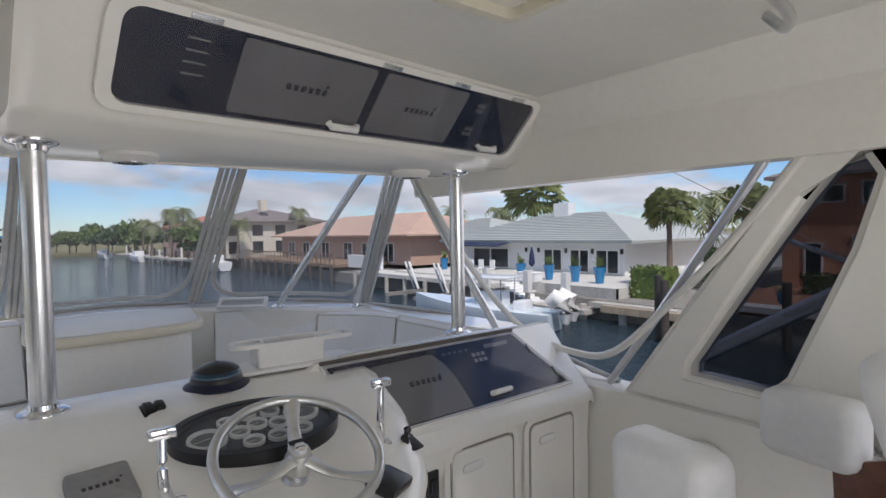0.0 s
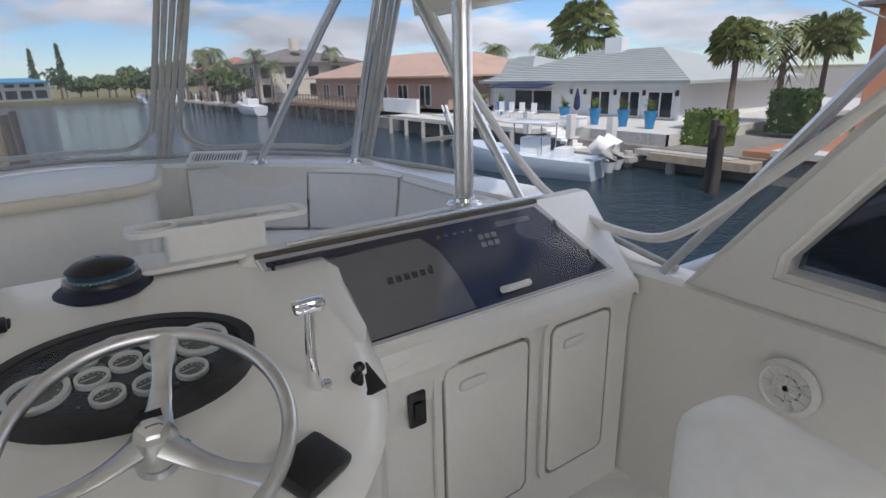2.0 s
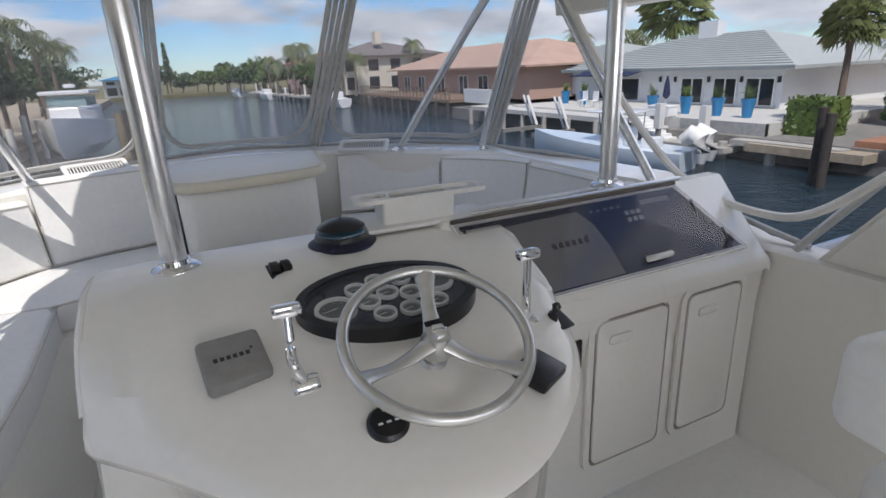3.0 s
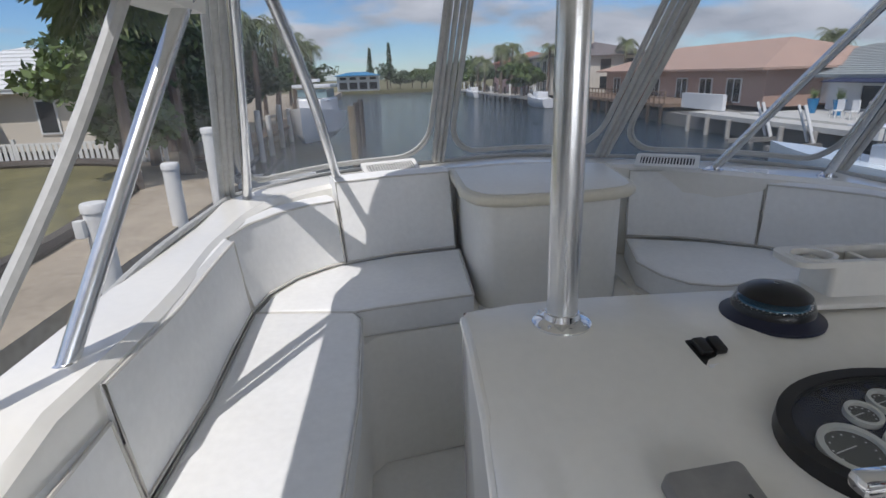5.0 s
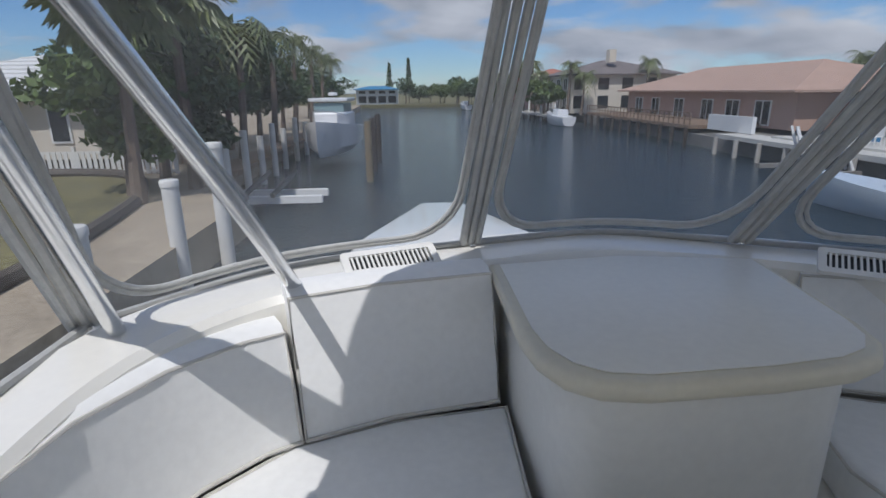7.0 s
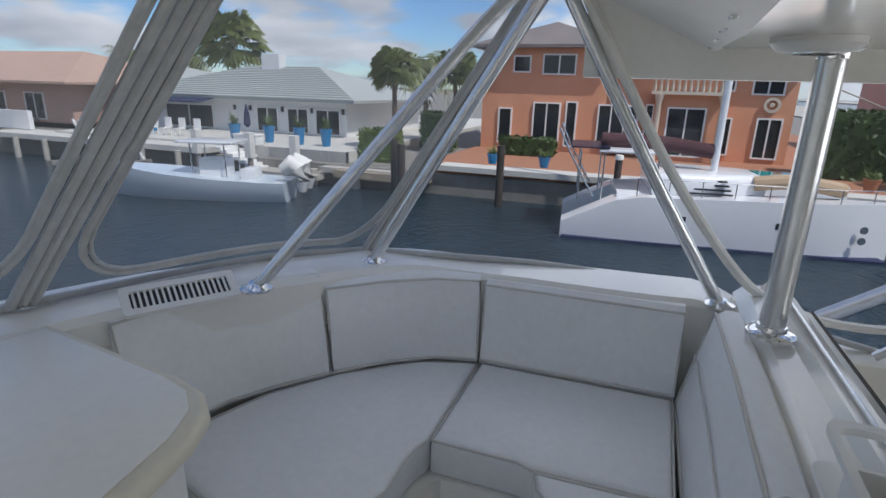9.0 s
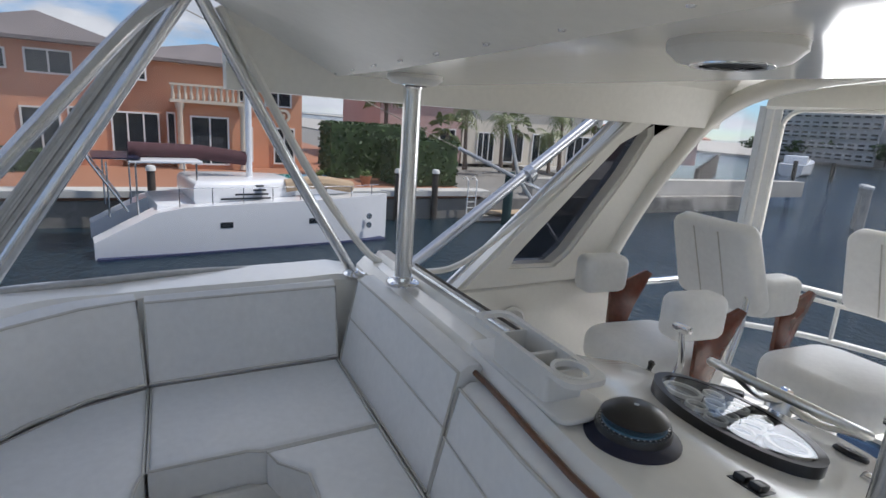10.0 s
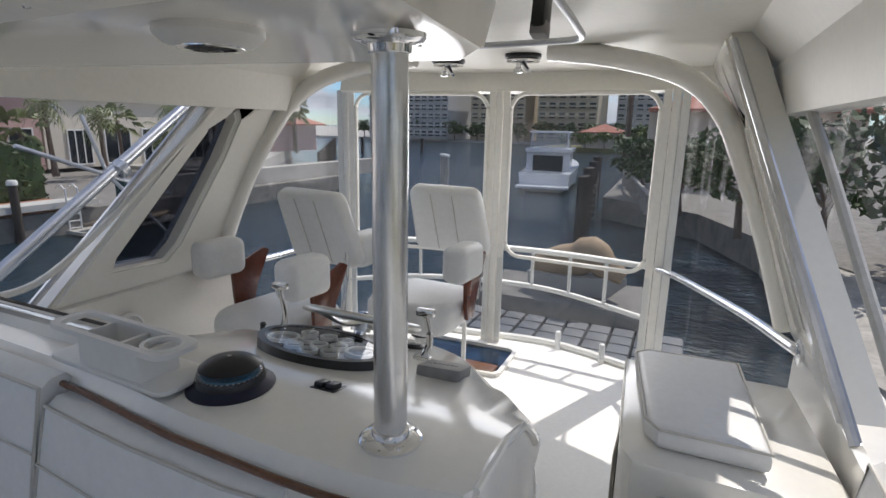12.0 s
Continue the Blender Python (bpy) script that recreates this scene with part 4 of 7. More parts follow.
rows = [[bm.verts.new((cx + (0.0745 + 0.0) * math.cos(radians(e)) * math.cos(radians(a)), cy + 0.0745 * math.cos(radians(e)) * math.sin(radians(a)), 1.13 + 0.061 * math.sin(radians(e)))) for e in (28, 48, 68, 86)] for a in range(0, 361, 15)]
for a, b in zip(rows, rows[1:]):
    for k in range(3):
        bm.faces.new((a[k], b[k], b[k + 1], a[k + 1]))
part("visor", bm, BLACK, c, "black top visor")
compass_base = c
bm = B()
for k in range(36):
    a = radians(k * 10)
    box(bm, (cx + 0.0655 * math.cos(a), cy + 0.0655 * math.sin(a), 1.131 + (0.003 if k % 3 else 0)), (0.0025, 0.0025, 0.010 if k % 3 == 0 else 0.005))
part("ticks", bm, PRINT, card, smooth=False)
for deg, word in ((60, "60"), (90, "90"), (120, "120"), (240, "240"), (270, "270"), (300, "300")):
    cu = bpy.data.curves.new("number", "FONT")
    cu.body, cu.size, cu.align_x, cu.extrude = word, 0.017, "CENTER", 0.0003
    tmp = new("number", cu)
    a = radians({60: 118, 90: 88, 120: 58, 240: 300, 270: 270, 300: 240}[deg])
    m = Matrix.Translation((cx + 0.066 * math.cos(a), cy + 0.066 * math.sin(a), 1.119)) @ Matrix.Rotation(a + math.pi / 2, 4, "Z") @ Matrix.Rotation(radians(78), 4, "X")
    bpy.context.view_layer.update()
    me = bpy.data.meshes.new_from_object(tmp)
    bpy.data.objects.remove(tmp)
    me.materials.append(PRINT)
    me.transform(m)
    ob = new("number", me)
    ob.parent, ob.matrix_parent_inverse = card, card.matrix_world.inverted()

# cup holder tray
t = thing("drink_holder", "white plastic drink and phone holder tray", "drink holder", (0.72, 0.0, 1.10))
TM = pose(0.725, 0.02, 1.10, 0, 0, -3)
part("tray", prism(B(), rrect(0.44, 0.15, 0.03), 0.0, 0.014, 0.005, TM), WHITEP, t)
bm = B()
frame_ring(bm, rrect(0.24, 0.105, 0.012, c=(-0.02, 0.012)), rrect(0.225, 0.09, 0.008, c=(-0.02, 0.012)), 0.012, 0.085, TM)
part("bin", bm, WHITEP, t)
part("divider", box(B(), (-0.035, 0.012, 0.05), (0.012, 0.09, 0.065), TM), WHITEP, t)
bm = frame_ring(B(), rrect(0.44, 0.115, 0.035, c=(0.0, 0.012)), rrect(0.395, 0.085, 0.025, c=(0.0, 0.012)), 0.083, 0.096, TM)
part("top_rim", bm, WHITEP, t)
part("web", prism(B(), rrect(0.10, 0.10, 0.02, c=(-0.085, 0.012)), 0.03, 0.035, 0, TM), WHITEP, t)
part("cup_ring", frame_ring(B(), ell(0.052, 0.046, 28, c=(-0.155, 0.012)), ell(0.042, 0.037, 28, c=(-0.155, 0.012)), 0.083, 0.0975, TM), WHITEP, t)


compass_base.scale = (1.06, 1.06, 0.74)

# throttle levers
def lever(x, y, z, top, label):
    t = thing("control_lever", label, "throttle lever", (x, y, z), "throttle levers")
    b, e = Vector((x, y, z)), Vector(top)
    part("pivot", lathe(B(), [(0.021, -0.026), (0.023, -0.018), (0.023, 0.018), (0.021, 0.026)], 20, Matrix.Translation(b + Vector((0, 0, 0.015))) @ pose(0, 0, 0, 0, 90, 0)), CHROME, t)
    mid = b.lerp(e, 0.45) + Vector((-0.012, -0.016, 0.0))
    part("arm", sweep(B(), curve([b + Vector((0, 0, 0.02)), mid, e - Vector((0, 0, 0.012))], 6), 0.010, 10, radii=[0.014, 0.0135, 0.013, 0.0125, 0.012, 0.0115, 0.011, 0.0105, 0.010, 0.0098, 0.0095, 0.009, 0.009]), CHROME, t)
    part("grip", box(B(), tuple(e), (0.058, 0.028, 0.024), None, 0.009), CHROME, t)


lever(0.21, -0.56, 0.965, (0.195, -0.55, 1.145), "chrome throttle lever on the port side of the wheel")
lever(0.75, -0.53, 0.945, (0.745, -0.545, 1.15), "chrome throttle lever on the starboard side of the wheel")

# small black controls
j = thing("joystick", "small black joystick on a square plate", "joystick", (0.85, -0.53, 0.94))
JM = pose(0.828, -0.525, 0.945, 22, 0, 8)
part("plate", box(B(), (0, 0, 0.004), (0.10, 0.075, 0.008), JM, 0.003), BLACK, j)
part("stick", lathe(B(), [(0.016, 0.008), (0.012, 0.03), (0.007, 0.034), (0.009, 0.05), (0.012, 0.056), (0.006, 0.064)], 16, JM), BLACK, j)
s = thing("switch", "black twin rocker switch with label plate", "switch", (0.235, -0.16, 1.07))
SM = pose(0.248, -0.145, 1.074, 16, 0, 4)
part("plate", box(B(), (0, 0, 0.003), (0.066, 0.085, 0.006), SM, 0.003), BLACK, s)
for k in (-1, 1):
    part("rocker", box(B(), (k * 0.015, 0.015, 0.012), (0.024, 0.04, 0.014), SM, 0.005), BLACK, s)
bm = B()
for k in (-1, 1):
    box(bm, (k * 0.015, -0.03, 0.0065), (0.022, 0.008, 0.001), SM)
part("print", bm, PRINT, s, smooth=False)
k = thing("rotary_knob", "round black control dial", "dial", (0.30, -0.80, 0.92))
KM = pose(0.325, -0.71, 0.945, 18, 0, 0)
part("disc", lathe(B(), [(0.040, 0.0), (0.040, 0.008), (0.034, 0.014), (0.012, 0.015)], 28, KM), BLACK, k)
bm = B()
for q in range(3):
    box(bm, (-0.016 + q * 0.016, -0.004, 0.0155), (0.009, 0.005, 0.0008), KM)
box(bm, (0, 0.024, 0.0142), (0.007, 0.007, 0.0008), KM)
part("print", bm, PRINT, k, smooth=False)
p = thing("black_pad", "black rubber control cover beside the wheel", "control", (0.62, -0.74, 0.93))
part("shell", box(B(), (0, 0, 0.012), (0.11, 0.085, 0.03), pose(0.67, -0.695, 0.935, 16, 4, 30), 0.012), BLACK, p)
r = thing("radio_cover", "grey plastic display cover lying on the console", "display cover", (0.02, -0.50, 0.95))
RM = pose(0.09, -0.455, 1.004, 17, 0, 6)
part("shell", prism(B(), rrect(0.125, 0.135, 0.012), 0.0, 0.032, 0.006, RM), GREY, r)
bm = B()
for q in range(6):
    box(bm, (-0.034 + q * 0.0125, 0.0, 0.0322), (0.008, 0.011, 0.0008), RM)
box(bm, (0.038, 0.012, 0.0322), (0.005, 0.006, 0.0008), RM)
part("logo", bm, LOGO, r, smooth=False)


# ---- side speakers, starboard wall ----
def side_speaker(y, z, x=1.998, sgn=-1, size=0.085):
    t = thing("wall_speaker", "round white speaker set in the side wall", "speaker", (x, y, z), "side speakers")
    m = Matrix.Translation((x, y, z)) @ pose(0, 0, 0, 0, 90 * sgn, 0)
    part("ring", lathe(B(), [(size, -0.004), (size, 0.008), (size * 0.82, 0.016), (size * 0.78, 0.010)], 32, m), WHITEP, t)
    bm = B()
    for k in range(6):
        box(bm, (0, 0, 0.011), (size * 1.5, 0.007, 0.004), m @ pose(0, 0, 0, 0, 0, 30 * k))
    frame_ring(bm, ell(size * 0.5, size * 0.5), ell(size * 0.42, size * 0.42), 0.009, 0.013, m)
    part("grille", bm, WHITEP, t, smooth=False)
    part("cone", prism(B(), ell(size * 0.78, size * 0.78), 0.002, 0.005, 0, m), GREYD, t, smooth=False)


side_speaker(-0.84, 0.66)
side_speaker(-1.30, 0.30, size=0.06)
side_speaker(0.55, 0.30, x=1.212, sgn=-1, size=0.075)


# ---- helm chairs ----
def helm_chair(x, y, yaw, label):
    t = thing("helm_chair", label, "chair", (x, y, 0), "helm chairs")
    m = pose(x, y, 0, 0, 0, yaw)
    part("pedestal", lathe(B(), [(0.16, 0.0), (0.16, 0.012), (0.05, 0.03), (0.045, 0.40), (0.062, 0.41), (0.062, 0.45)], 28, m), CHROME, t, "polished steel pedestal")
    part("swivel", lathe(B(), [(0.07, 0.44), (0.09, 0.50), (0.09, 0.53)], 20, m), BLACK, t)
    bm = prism(B(), rrect(0.56, 0.56, 0.15, 6), 0.53, 0.72, 0.07, m, 4)
    part("seat", bm, VINYL, t)
    bm = prism(B(), [(x * (1.0 - 0.22 * (y - 0.05)), y) for x, y in rrect(0.50, 0.46, 0.06, 5)], -0.05, 0.05, 0.035, m @ pose(0, -0.32, 1.11, 70, 0, 0), 4)
    bk = part("backrest", bm, VINYL, t)
    bm = B()
    for q in (-0.075, 0.075):
        sweep(bm, [m @ pose(0, -0.32, 1.11, 70, 0, 0) @ Vector((q, -0.20 + 0.40 * k / 6, -0.053)) for k in range(7)], 0.003, 5)
    part("stitching", bm, PIPING, bk)
    for s in (-1, 1):
        bm = prism(B(), [(-0.05, 0.60), (0.03, 0.60), (0.05, 0.68), (0.06, 0.88), (-0.04, 0.93), (-0.16, 0.98), (-0.20, 0.96), (-0.11, 0.78)], -0.012, 0.012, 0.003, m @ Matrix.Translation((s * 0.31, 0, 0)) @ Matrix(((0, 0, 1, 0), (1, 0, 0, 0), (0, 1, 0, 0), (0, 0, 0, 1))))
        part("arm_bracket", bm, MAHOG, t, "varnished mahogany bracket")
        bm = prism(B(), rrect(0.15, 0.27, 0.05, 5), 0.87, 1.07, 0.045, m @ Matrix.Translation((s * 0.325, 0.12, 0)), 4)
        part("armrest", bm, VINYL, t)
    part("brace", sweep(B(), [m @ Vector((-0.27, -0.20, 0.66)), m @ Vector((-0.27, -0.24, 0.86)), m @ Vector((-0.2, -0.33, 1.0))], 0.014, 10), STEEL, t)
    return t


helm_chair(1.46, -1.33, -8, "white vinyl helm chair with mahogany arm brackets")
helm_chair(0.90, -1.95, -4, "white vinyl helm chair with mahogany arm brackets")

# ---- storage box with cushion, port side ----
t = thing("storage_box", "white moulded box with vinyl cushion on top", "storage box", (-0.64, -1.05, 0))
part("body", prism(B(), [(-0.95, -0.60), (-0.42, -0.60), (-0.38, -0.66), (-0.33, -1.32), (-0.90, -1.32)], 0.0, 0.80, 0.02), GEL, t)
part("door", box(B(), (-0.364, -1.02, 0.42), (0.012, 0.55, 0.58), pose(0, 0, 0, 0, 0, 0), 0.004), GEL, t)
part("door_gap", frame_ring(B(), rrect(0.60, 0.62, 0.04), rrect(0.57, 0.59, 0.035), -0.002, 0.004, Matrix.Translation((-0.3655, -1.02, 0.42)) @ Matrix(((0, 0, 1, 0), (1, 0, 0, 0), (0, 1, 0, 0), (0, 0, 0, 1)))), LINE, t)
cushion("seat_cushion", [(-0.76, -0.68), (-0.48, -0.68), (-0.44, -0.73), (-0.37, -1.22), (-0.41, -1.26), (-0.72, -1.28)], 0.802, 0.875, "thick white vinyl cushion on the storage box", G, 0.025)

# ---- aft rails, posts and curtains ----
arail = [(2.07, -2.30, 0.78), (2.05, -2.86, 0.78), (1.5, -2.98, 0.78), (0.85, -3.06, 0.78), (0.3, -3.08, 0.78), (-0.37, -2.98, 0.78)]
t = thing("aft_rail", "white painted rail with short uprights along the aft deck", "rail", (0.8, -3.0, 0))
part("top_rail", sweep(B(), curve(arail[1:], 5), 0.022, 10), WHITEP, t)
low = [(p[0], p[1] - 0.01, 0.50 - 0.10 * (abs(p[0] - 0.85) / 1.2) ** 2) for p in arail[1:]]
part("lower_rail", sweep(B(), curve(low, 5), 0.020, 10), WHITEP, t)
for x in (1.72, 1.42, 1.12, 0.55, 0.25, -0.06):
    k = [p for p in curve(arail[1:], 10)]
    p = min(k, key=lambda q: abs(q.x - x))
    q = min(curve(low, 10), key=lambda v: abs(v.x - x))
    part("upright", sweep(B(), [(p.x, p.y, 0.78), (q.x, q.y, q.z)], 0.014, 8), WHITEP, t)
for x in (1.5, 0.30, -0.05):
    p = min(aft_edge, key=lambda q: abs(q.x - x))
    part("socket", lathe(B(), [(0.022, 0.0), (0.022, 0.14), (0.018, 0.145)], 14, pose(x, p.y + 0.03, 0)), WHITEP, t)
for x, y in ((2.06, -2.88), (0.83, -3.06), (-0.37, -2.98)):
    t = thing("curtain_post", "white aft post with vinyl curtain flaps", "post", (x, y, 0), "aft posts")
    part("post", prism(B(), rrect(0.055, 0.05, 0.012), 0.0, 1.96, 0, pose(x, y, 0)), WSTRIP, t)
    for s in (-1, 1):
        part("flap", prism(B(), rrect(0.05, 0.012, 0.004), 0.0, 1.95, 0, pose(x + s * 0.055, y + 0.012, 0)), WSTRIP, t)
for k, (x0, x1, y0, y1) in enumerate(((2.03, 0.86, -2.88, -3.06), (0.80, -0.34, -3.06, -2.98))):
    t = thing("window_%d" % (6 + k), "clear vinyl aft curtain with white rounded binding", "window", kind="structure")
    w, h = math.dist((x0, y0), (x1, y1)) - 0.12, 1.2
    m = Matrix.Translation(((x0 + x1) / 2, (y0 + y1) / 2 + 0.01, 1.33)) @ pose(0, 0, 0, 90, 0, math.degrees(math.atan2(y1 - y0, x1 - x0)) - 180)
    part("binding", sweep(B(), [m @ Vector((x, y, 0)) for x, y in rrect(w, h, 0.12, 6)], 0.016, 8, closed=True), WSTRIP, t, "white rounded binding")
    ob = part("pane", prism(B(), rrect(w + 0.1, h + 0.02, 0.05), -0.0015, 0.0015, 0, m), VCLEAR, t, "clear vinyl", smooth=False)
    ob.visible_shadow = False
    bm = prism(B(), rrect(w + 0.1, 0.66, 0.02), -0.0015, 0.0015, 0, m @ Matrix.Translation((0, -0.95, -0.02)))
    ob = part("lower_pane", bm, VCLEAR, t, "clear vinyl skirt", smooth=False)
    ob.visible_shadow = False
for k, (a, b) in enumerate((((2.10, -1.70), (2.08, -2.84)), ((-1.08, -1.75), (-0.40, -2.97)))):
    t = thing("window_%d" % (8 + k), "loose wrinkled clear vinyl side curtain", "window", kind="structure")
    bm = B()
    n = 26
    rows = []
    for j in range(2):
        r = []
        for i in range(n):
            u = i / (n - 1)
            o = 0.012 * math.sin(u * 21 + j) + 0.01 * math.sin(u * 47)
            r.append(bm.verts.new((a[0] + (b[0] - a[0]) * u + o * (1 if k else 0.6), a[1] + (b[1] - a[1]) * u + o, 0.05 + j * 1.9)))
        rows.append(r)
    for i in range(n - 1):
        bm.faces.new((rows[0][i], rows[0][i + 1], rows[1][i + 1], rows[1][i]))
    ob = part("pane", bm, VCLEAR, t, "clear vinyl")
    ob.visible_shadow = False
for pts, lab in (([(1.99, -1.32, 0.86), (1.96, -1.36, 0.86), (1.97, -1.9, 0.82), (2.05, -2.80, 0.79)], "white-capped stainless side rail beside the helm chairs"), ([(-0.93, -1.42, 0.90), (-0.90, -1.48, 0.90), (-0.78, -1.95, 0.86), (-0.50, -2.75, 0.79), (-0.37, -2.95, 0.78)], "stainless side rail beside the storage box")):
    t = thing("side_rail", lab, "rail", pts[0], "side rails")
    part("tube", sweep(B(), curve(pts, 6), 0.021, 12), STEEL, t)
    part("flange", lathe(B(), [(0.05, -0.004), (0.05, 0.008), (0.03, 0.016)], 24, Matrix.Translation(pts[0]) @ pose(0, 0, 0, 0, -90 if pts[0][0] > 0 else 90, 0)), STEEL, t)

# ---- deck hatch ----
t = thing("deck_hatch", "open ladder hatch with teak edge in the deck", "hatch", (1.0, -2.62, 0))
part("coaming", frame_ring(B(), rrect(0.86, 0.50, 0.06), rrect(0.80, 0.44, 0.05), 0.0, 0.03, pose(0.98, -2.68, 0)), GEL, t)
# flat sheet on the unbroken deck; the hatch's shaded depth is its dark colour
part("opening", prism(B(), rrect(0.80, 0.44, 0.05), 0.001, 0.004, 0, pose(0.98, -2.68, 0)), mat("hatch_depth_blue", (0.012, 0.03, 0.06), 0.2), t, "dark blue sheet painted as the shaded depth", smooth=False)
part("teak_step", prism(B(), [(-0.38, -0.05), (0.40, -0.05), (0.36, 0.03), (0.30, 0.05), (0.24, 0.12), (-0.10, 0.10), (-0.38, 0.06)], 0.012, 0.035, 0.004, pose(0.98, -2.52, 0)), TEAK, t, "varnished teak ladder step")
part("grab_post", sweep(B(), [(0.78, -2.35, 0.0), (0.78, -2.35, 0.35), (0.80, -2.37, 0.55)], 0.016, 10), WHITEP, t)

# ---- overhead fittings ----
for x, y in ((0.41, -2.16), (0.90, -2.26)):
    t = thing("spreader_light", "round black hardtop light with chrome knob", "ceiling light", (x, y, 2.08), "hardtop lights")
    part("disc", lathe(B(), [(0.10, 2.08), (0.10, 2.062), (0.085, 2.05)], 32, pose(x, y, 0)), BLACK, t)
    part("ring", frame_ring(B(), ell(0.092, 0.092), ell(0.06, 0.06), 2.043, 2.05, pose(x, y, 0)), CHROME, t)
    part("stem", lathe(B(), [(0.014, 2.05), (0.014, 2.01), (0.026, 2.005), (0.026, 1.985), (0.012, 1.98)], 16, pose(x + 0.02, y + 0.01, 0)), CHROME, t)
    part("knob", sweep(B(), [(x, y, 2.04), (x - 0.045, y + 0.03, 1.985)], 0.012, 10), CHROME, t)
t = thing("overhead_rail", "bent aluminium grab rail under the hardtop", "rail", (0.5, -1.2, 2.08))
part("tube", sweep(B(), curve([(-0.07, -0.75, 2.07), (-0.075, -1.15, 2.03), (-0.05, -1.32, 2.02), (0.10, -1.37, 2.02), (0.6, -1.40, 2.02), (1.2, -1.38, 2.02), (1.37, -1.33, 2.02), (1.40, -1.28, 2.07)], 6), 0.013, 10), ALU, t)
t = thing("overhead_hatch", "shallow square recess with cream edge in the hardtop", "hatch", (0.72, -0.92, 2.08))
part("frame", frame_ring(B(), rrect(0.34, 0.34, 0.03), rrect(0.29, 0.29, 0.02), 2.055, 2.082, pose(0.74, -1.08, 0)), CREAM, t)
t = thing("wall_phone", "slim black handset clipped to the electronics box", "handset", (-0.16, -0.30, 1.95))
part("shell", box(B(), (0, 0, 0), (0.03, 0.06, 0.20), pose(-0.165, -0.34, 1.985, 10, 0, 0), 0.01), BLACK, t)
part("clip", box(B(), (0, 0, -0.10), (0.035, 0.04, 0.03), pose(-0.165, -0.34, 1.985, 10, 0, 0), 0.006), GREY, t)
for x, y, z, ax in ((1.985, -0.22, 1.86, 0), (1.985, -0.62, 1.86, 0), (1.985, -0.02, 1.86, 0)):
    solid("snap_stud", lathe(B(), [(0.009, 0), (0.009, 0.005), (0.005, 0.009)], 12, Matrix.Translation((x + 0.03, y, z)) @ pose(0, 0, 0, 0, -90, 0)), STEEL, "small steel curtain stud on the hardtop skirt", "stud", "snap studs")

# ---- outrigger poles outside, both sides ----
for s, xb in ((1, 2.35), (-1, -1.55)):
    t = thing("outrigger", "blue-white aluminium outrigger pole with spreader bracket", "outrigger", (xb, -0.1, 0.3), "outriggers")
    a, b = Vector((xb + s * 0.05, 0.35, 0.35)), Vector((xb + s * 0.55, -3.6, 2.9))
    part("boom", sweep(B(), [a, b], 0.035, 14), ALU, t)
    c = a.lerp(b, 0.40)
    part("bracket", sweep(B(), [c - Vector((0.0, 0.06, -0.02)), c + Vector((0, -0.10, 0.05))], 0.055, 12), STEEL, t)
    for d in ((0.02, 0.45, 0.18), (-0.12, -0.30, -0.42), (0.10, 0.05, 0.34), (0.06, -0.45, -0.16)):
        part("spreader", sweep(B(), [c, c + Vector((s * d[0], d[1], d[2]))], 0.012, 8), ALU, t)
    part("line", sweep(B(), [c, c + Vector((s * 1.5, 3.0, 1.4))], 0.003, 4), LINE, t)
    part("foot", sweep(B(), [a, Vector((xb - s * 0.1, 0.35, -0.2))], 0.045, 10), STEEL, t)
# ---- canal, banks and distance ----
WZ = -3.2
WATER = bpy.data.materials.new("canal_water")
WATER.use_nodes = True
n, l = WATER.node_tree.nodes, WATER.node_tree.links
b = n["Principled BSDF"]
b.inputs["Base Color"].default_value = (0.012, 0.029, 0.042, 1)
b.inputs["Roughness"].default_value = 0.07
b.inputs["IOR"].default_value = 1.33
co, n1, n2, ad, bp = n.new("ShaderNodeTexCoord"), n.new("ShaderNodeTexNoise"), n.new("ShaderNodeTexNoise"), n.new("ShaderNodeMath"), n.new("ShaderNodeBump")
mp = n.new("ShaderNodeMapping")
mp.inputs["Rotation"].default_value = (0, 0, 0.5)
mp.inputs["Scale"].default_value = (1.0, 1.8, 1.0)
l.new(co.outputs["Object"], mp.inputs["Vector"])
for q, s in ((n1, 0.9), (n2, 3.2)):
    q.inputs["Scale"].default_value, q.inputs["Detail"].default_value = s, 4
    l.new(mp.outputs["Vector"], q.inputs["Vector"])
ad.operation = "ADD"
l.new(n1.outputs["Fac"], ad.inputs[0])
l.new(n2.outputs["Fac"], ad.inputs[1])
l.new(ad.outputs[0], bp.inputs["Height"])
bp.inputs["Strength"].default_value, bp.inputs["Distance"].default_value = 0.55, 0.25
l.new(bp.outputs["Normal"], b.inputs["Normal"])

CONC = mat("seawall_concrete", (0.42, 0.40, 0.36), 0.85, var=0.3, scale=1.2, bump=0.4, bscale=12, fine=9)
CONCD = mat("weathered_concrete", (0.22, 0.21, 0.19), 0.9, var=0.4, scale=1.5, bump=0.4, bscale=8, fine=7)
PAVE = mat("pale_paving", (0.55, 0.54, 0.50), 0.8, var=0.12, scale=1.0, fine=8)
REDP = mat("terracotta_paving", (0.36, 0.17, 0.10), 0.8, var=0.2, scale=1.5, fine=10)
GRASS = mat("patchy_lawn", (0.165, 0.15, 0.065), 0.95, var=0.55, scale=0.5, bump=0.6, bscale=20, fine=4)
SAND = mat("sandy_soil", (0.36, 0.30, 0.22), 0.95, var=0.3, scale=0.8, bump=0.5, bscale=14, fine=6)
STUCW = mat("white_stucco", (0.74, 0.75, 0.75), 0.8, var=0.06, scale=0.6, bump=0.1, bscale=20)
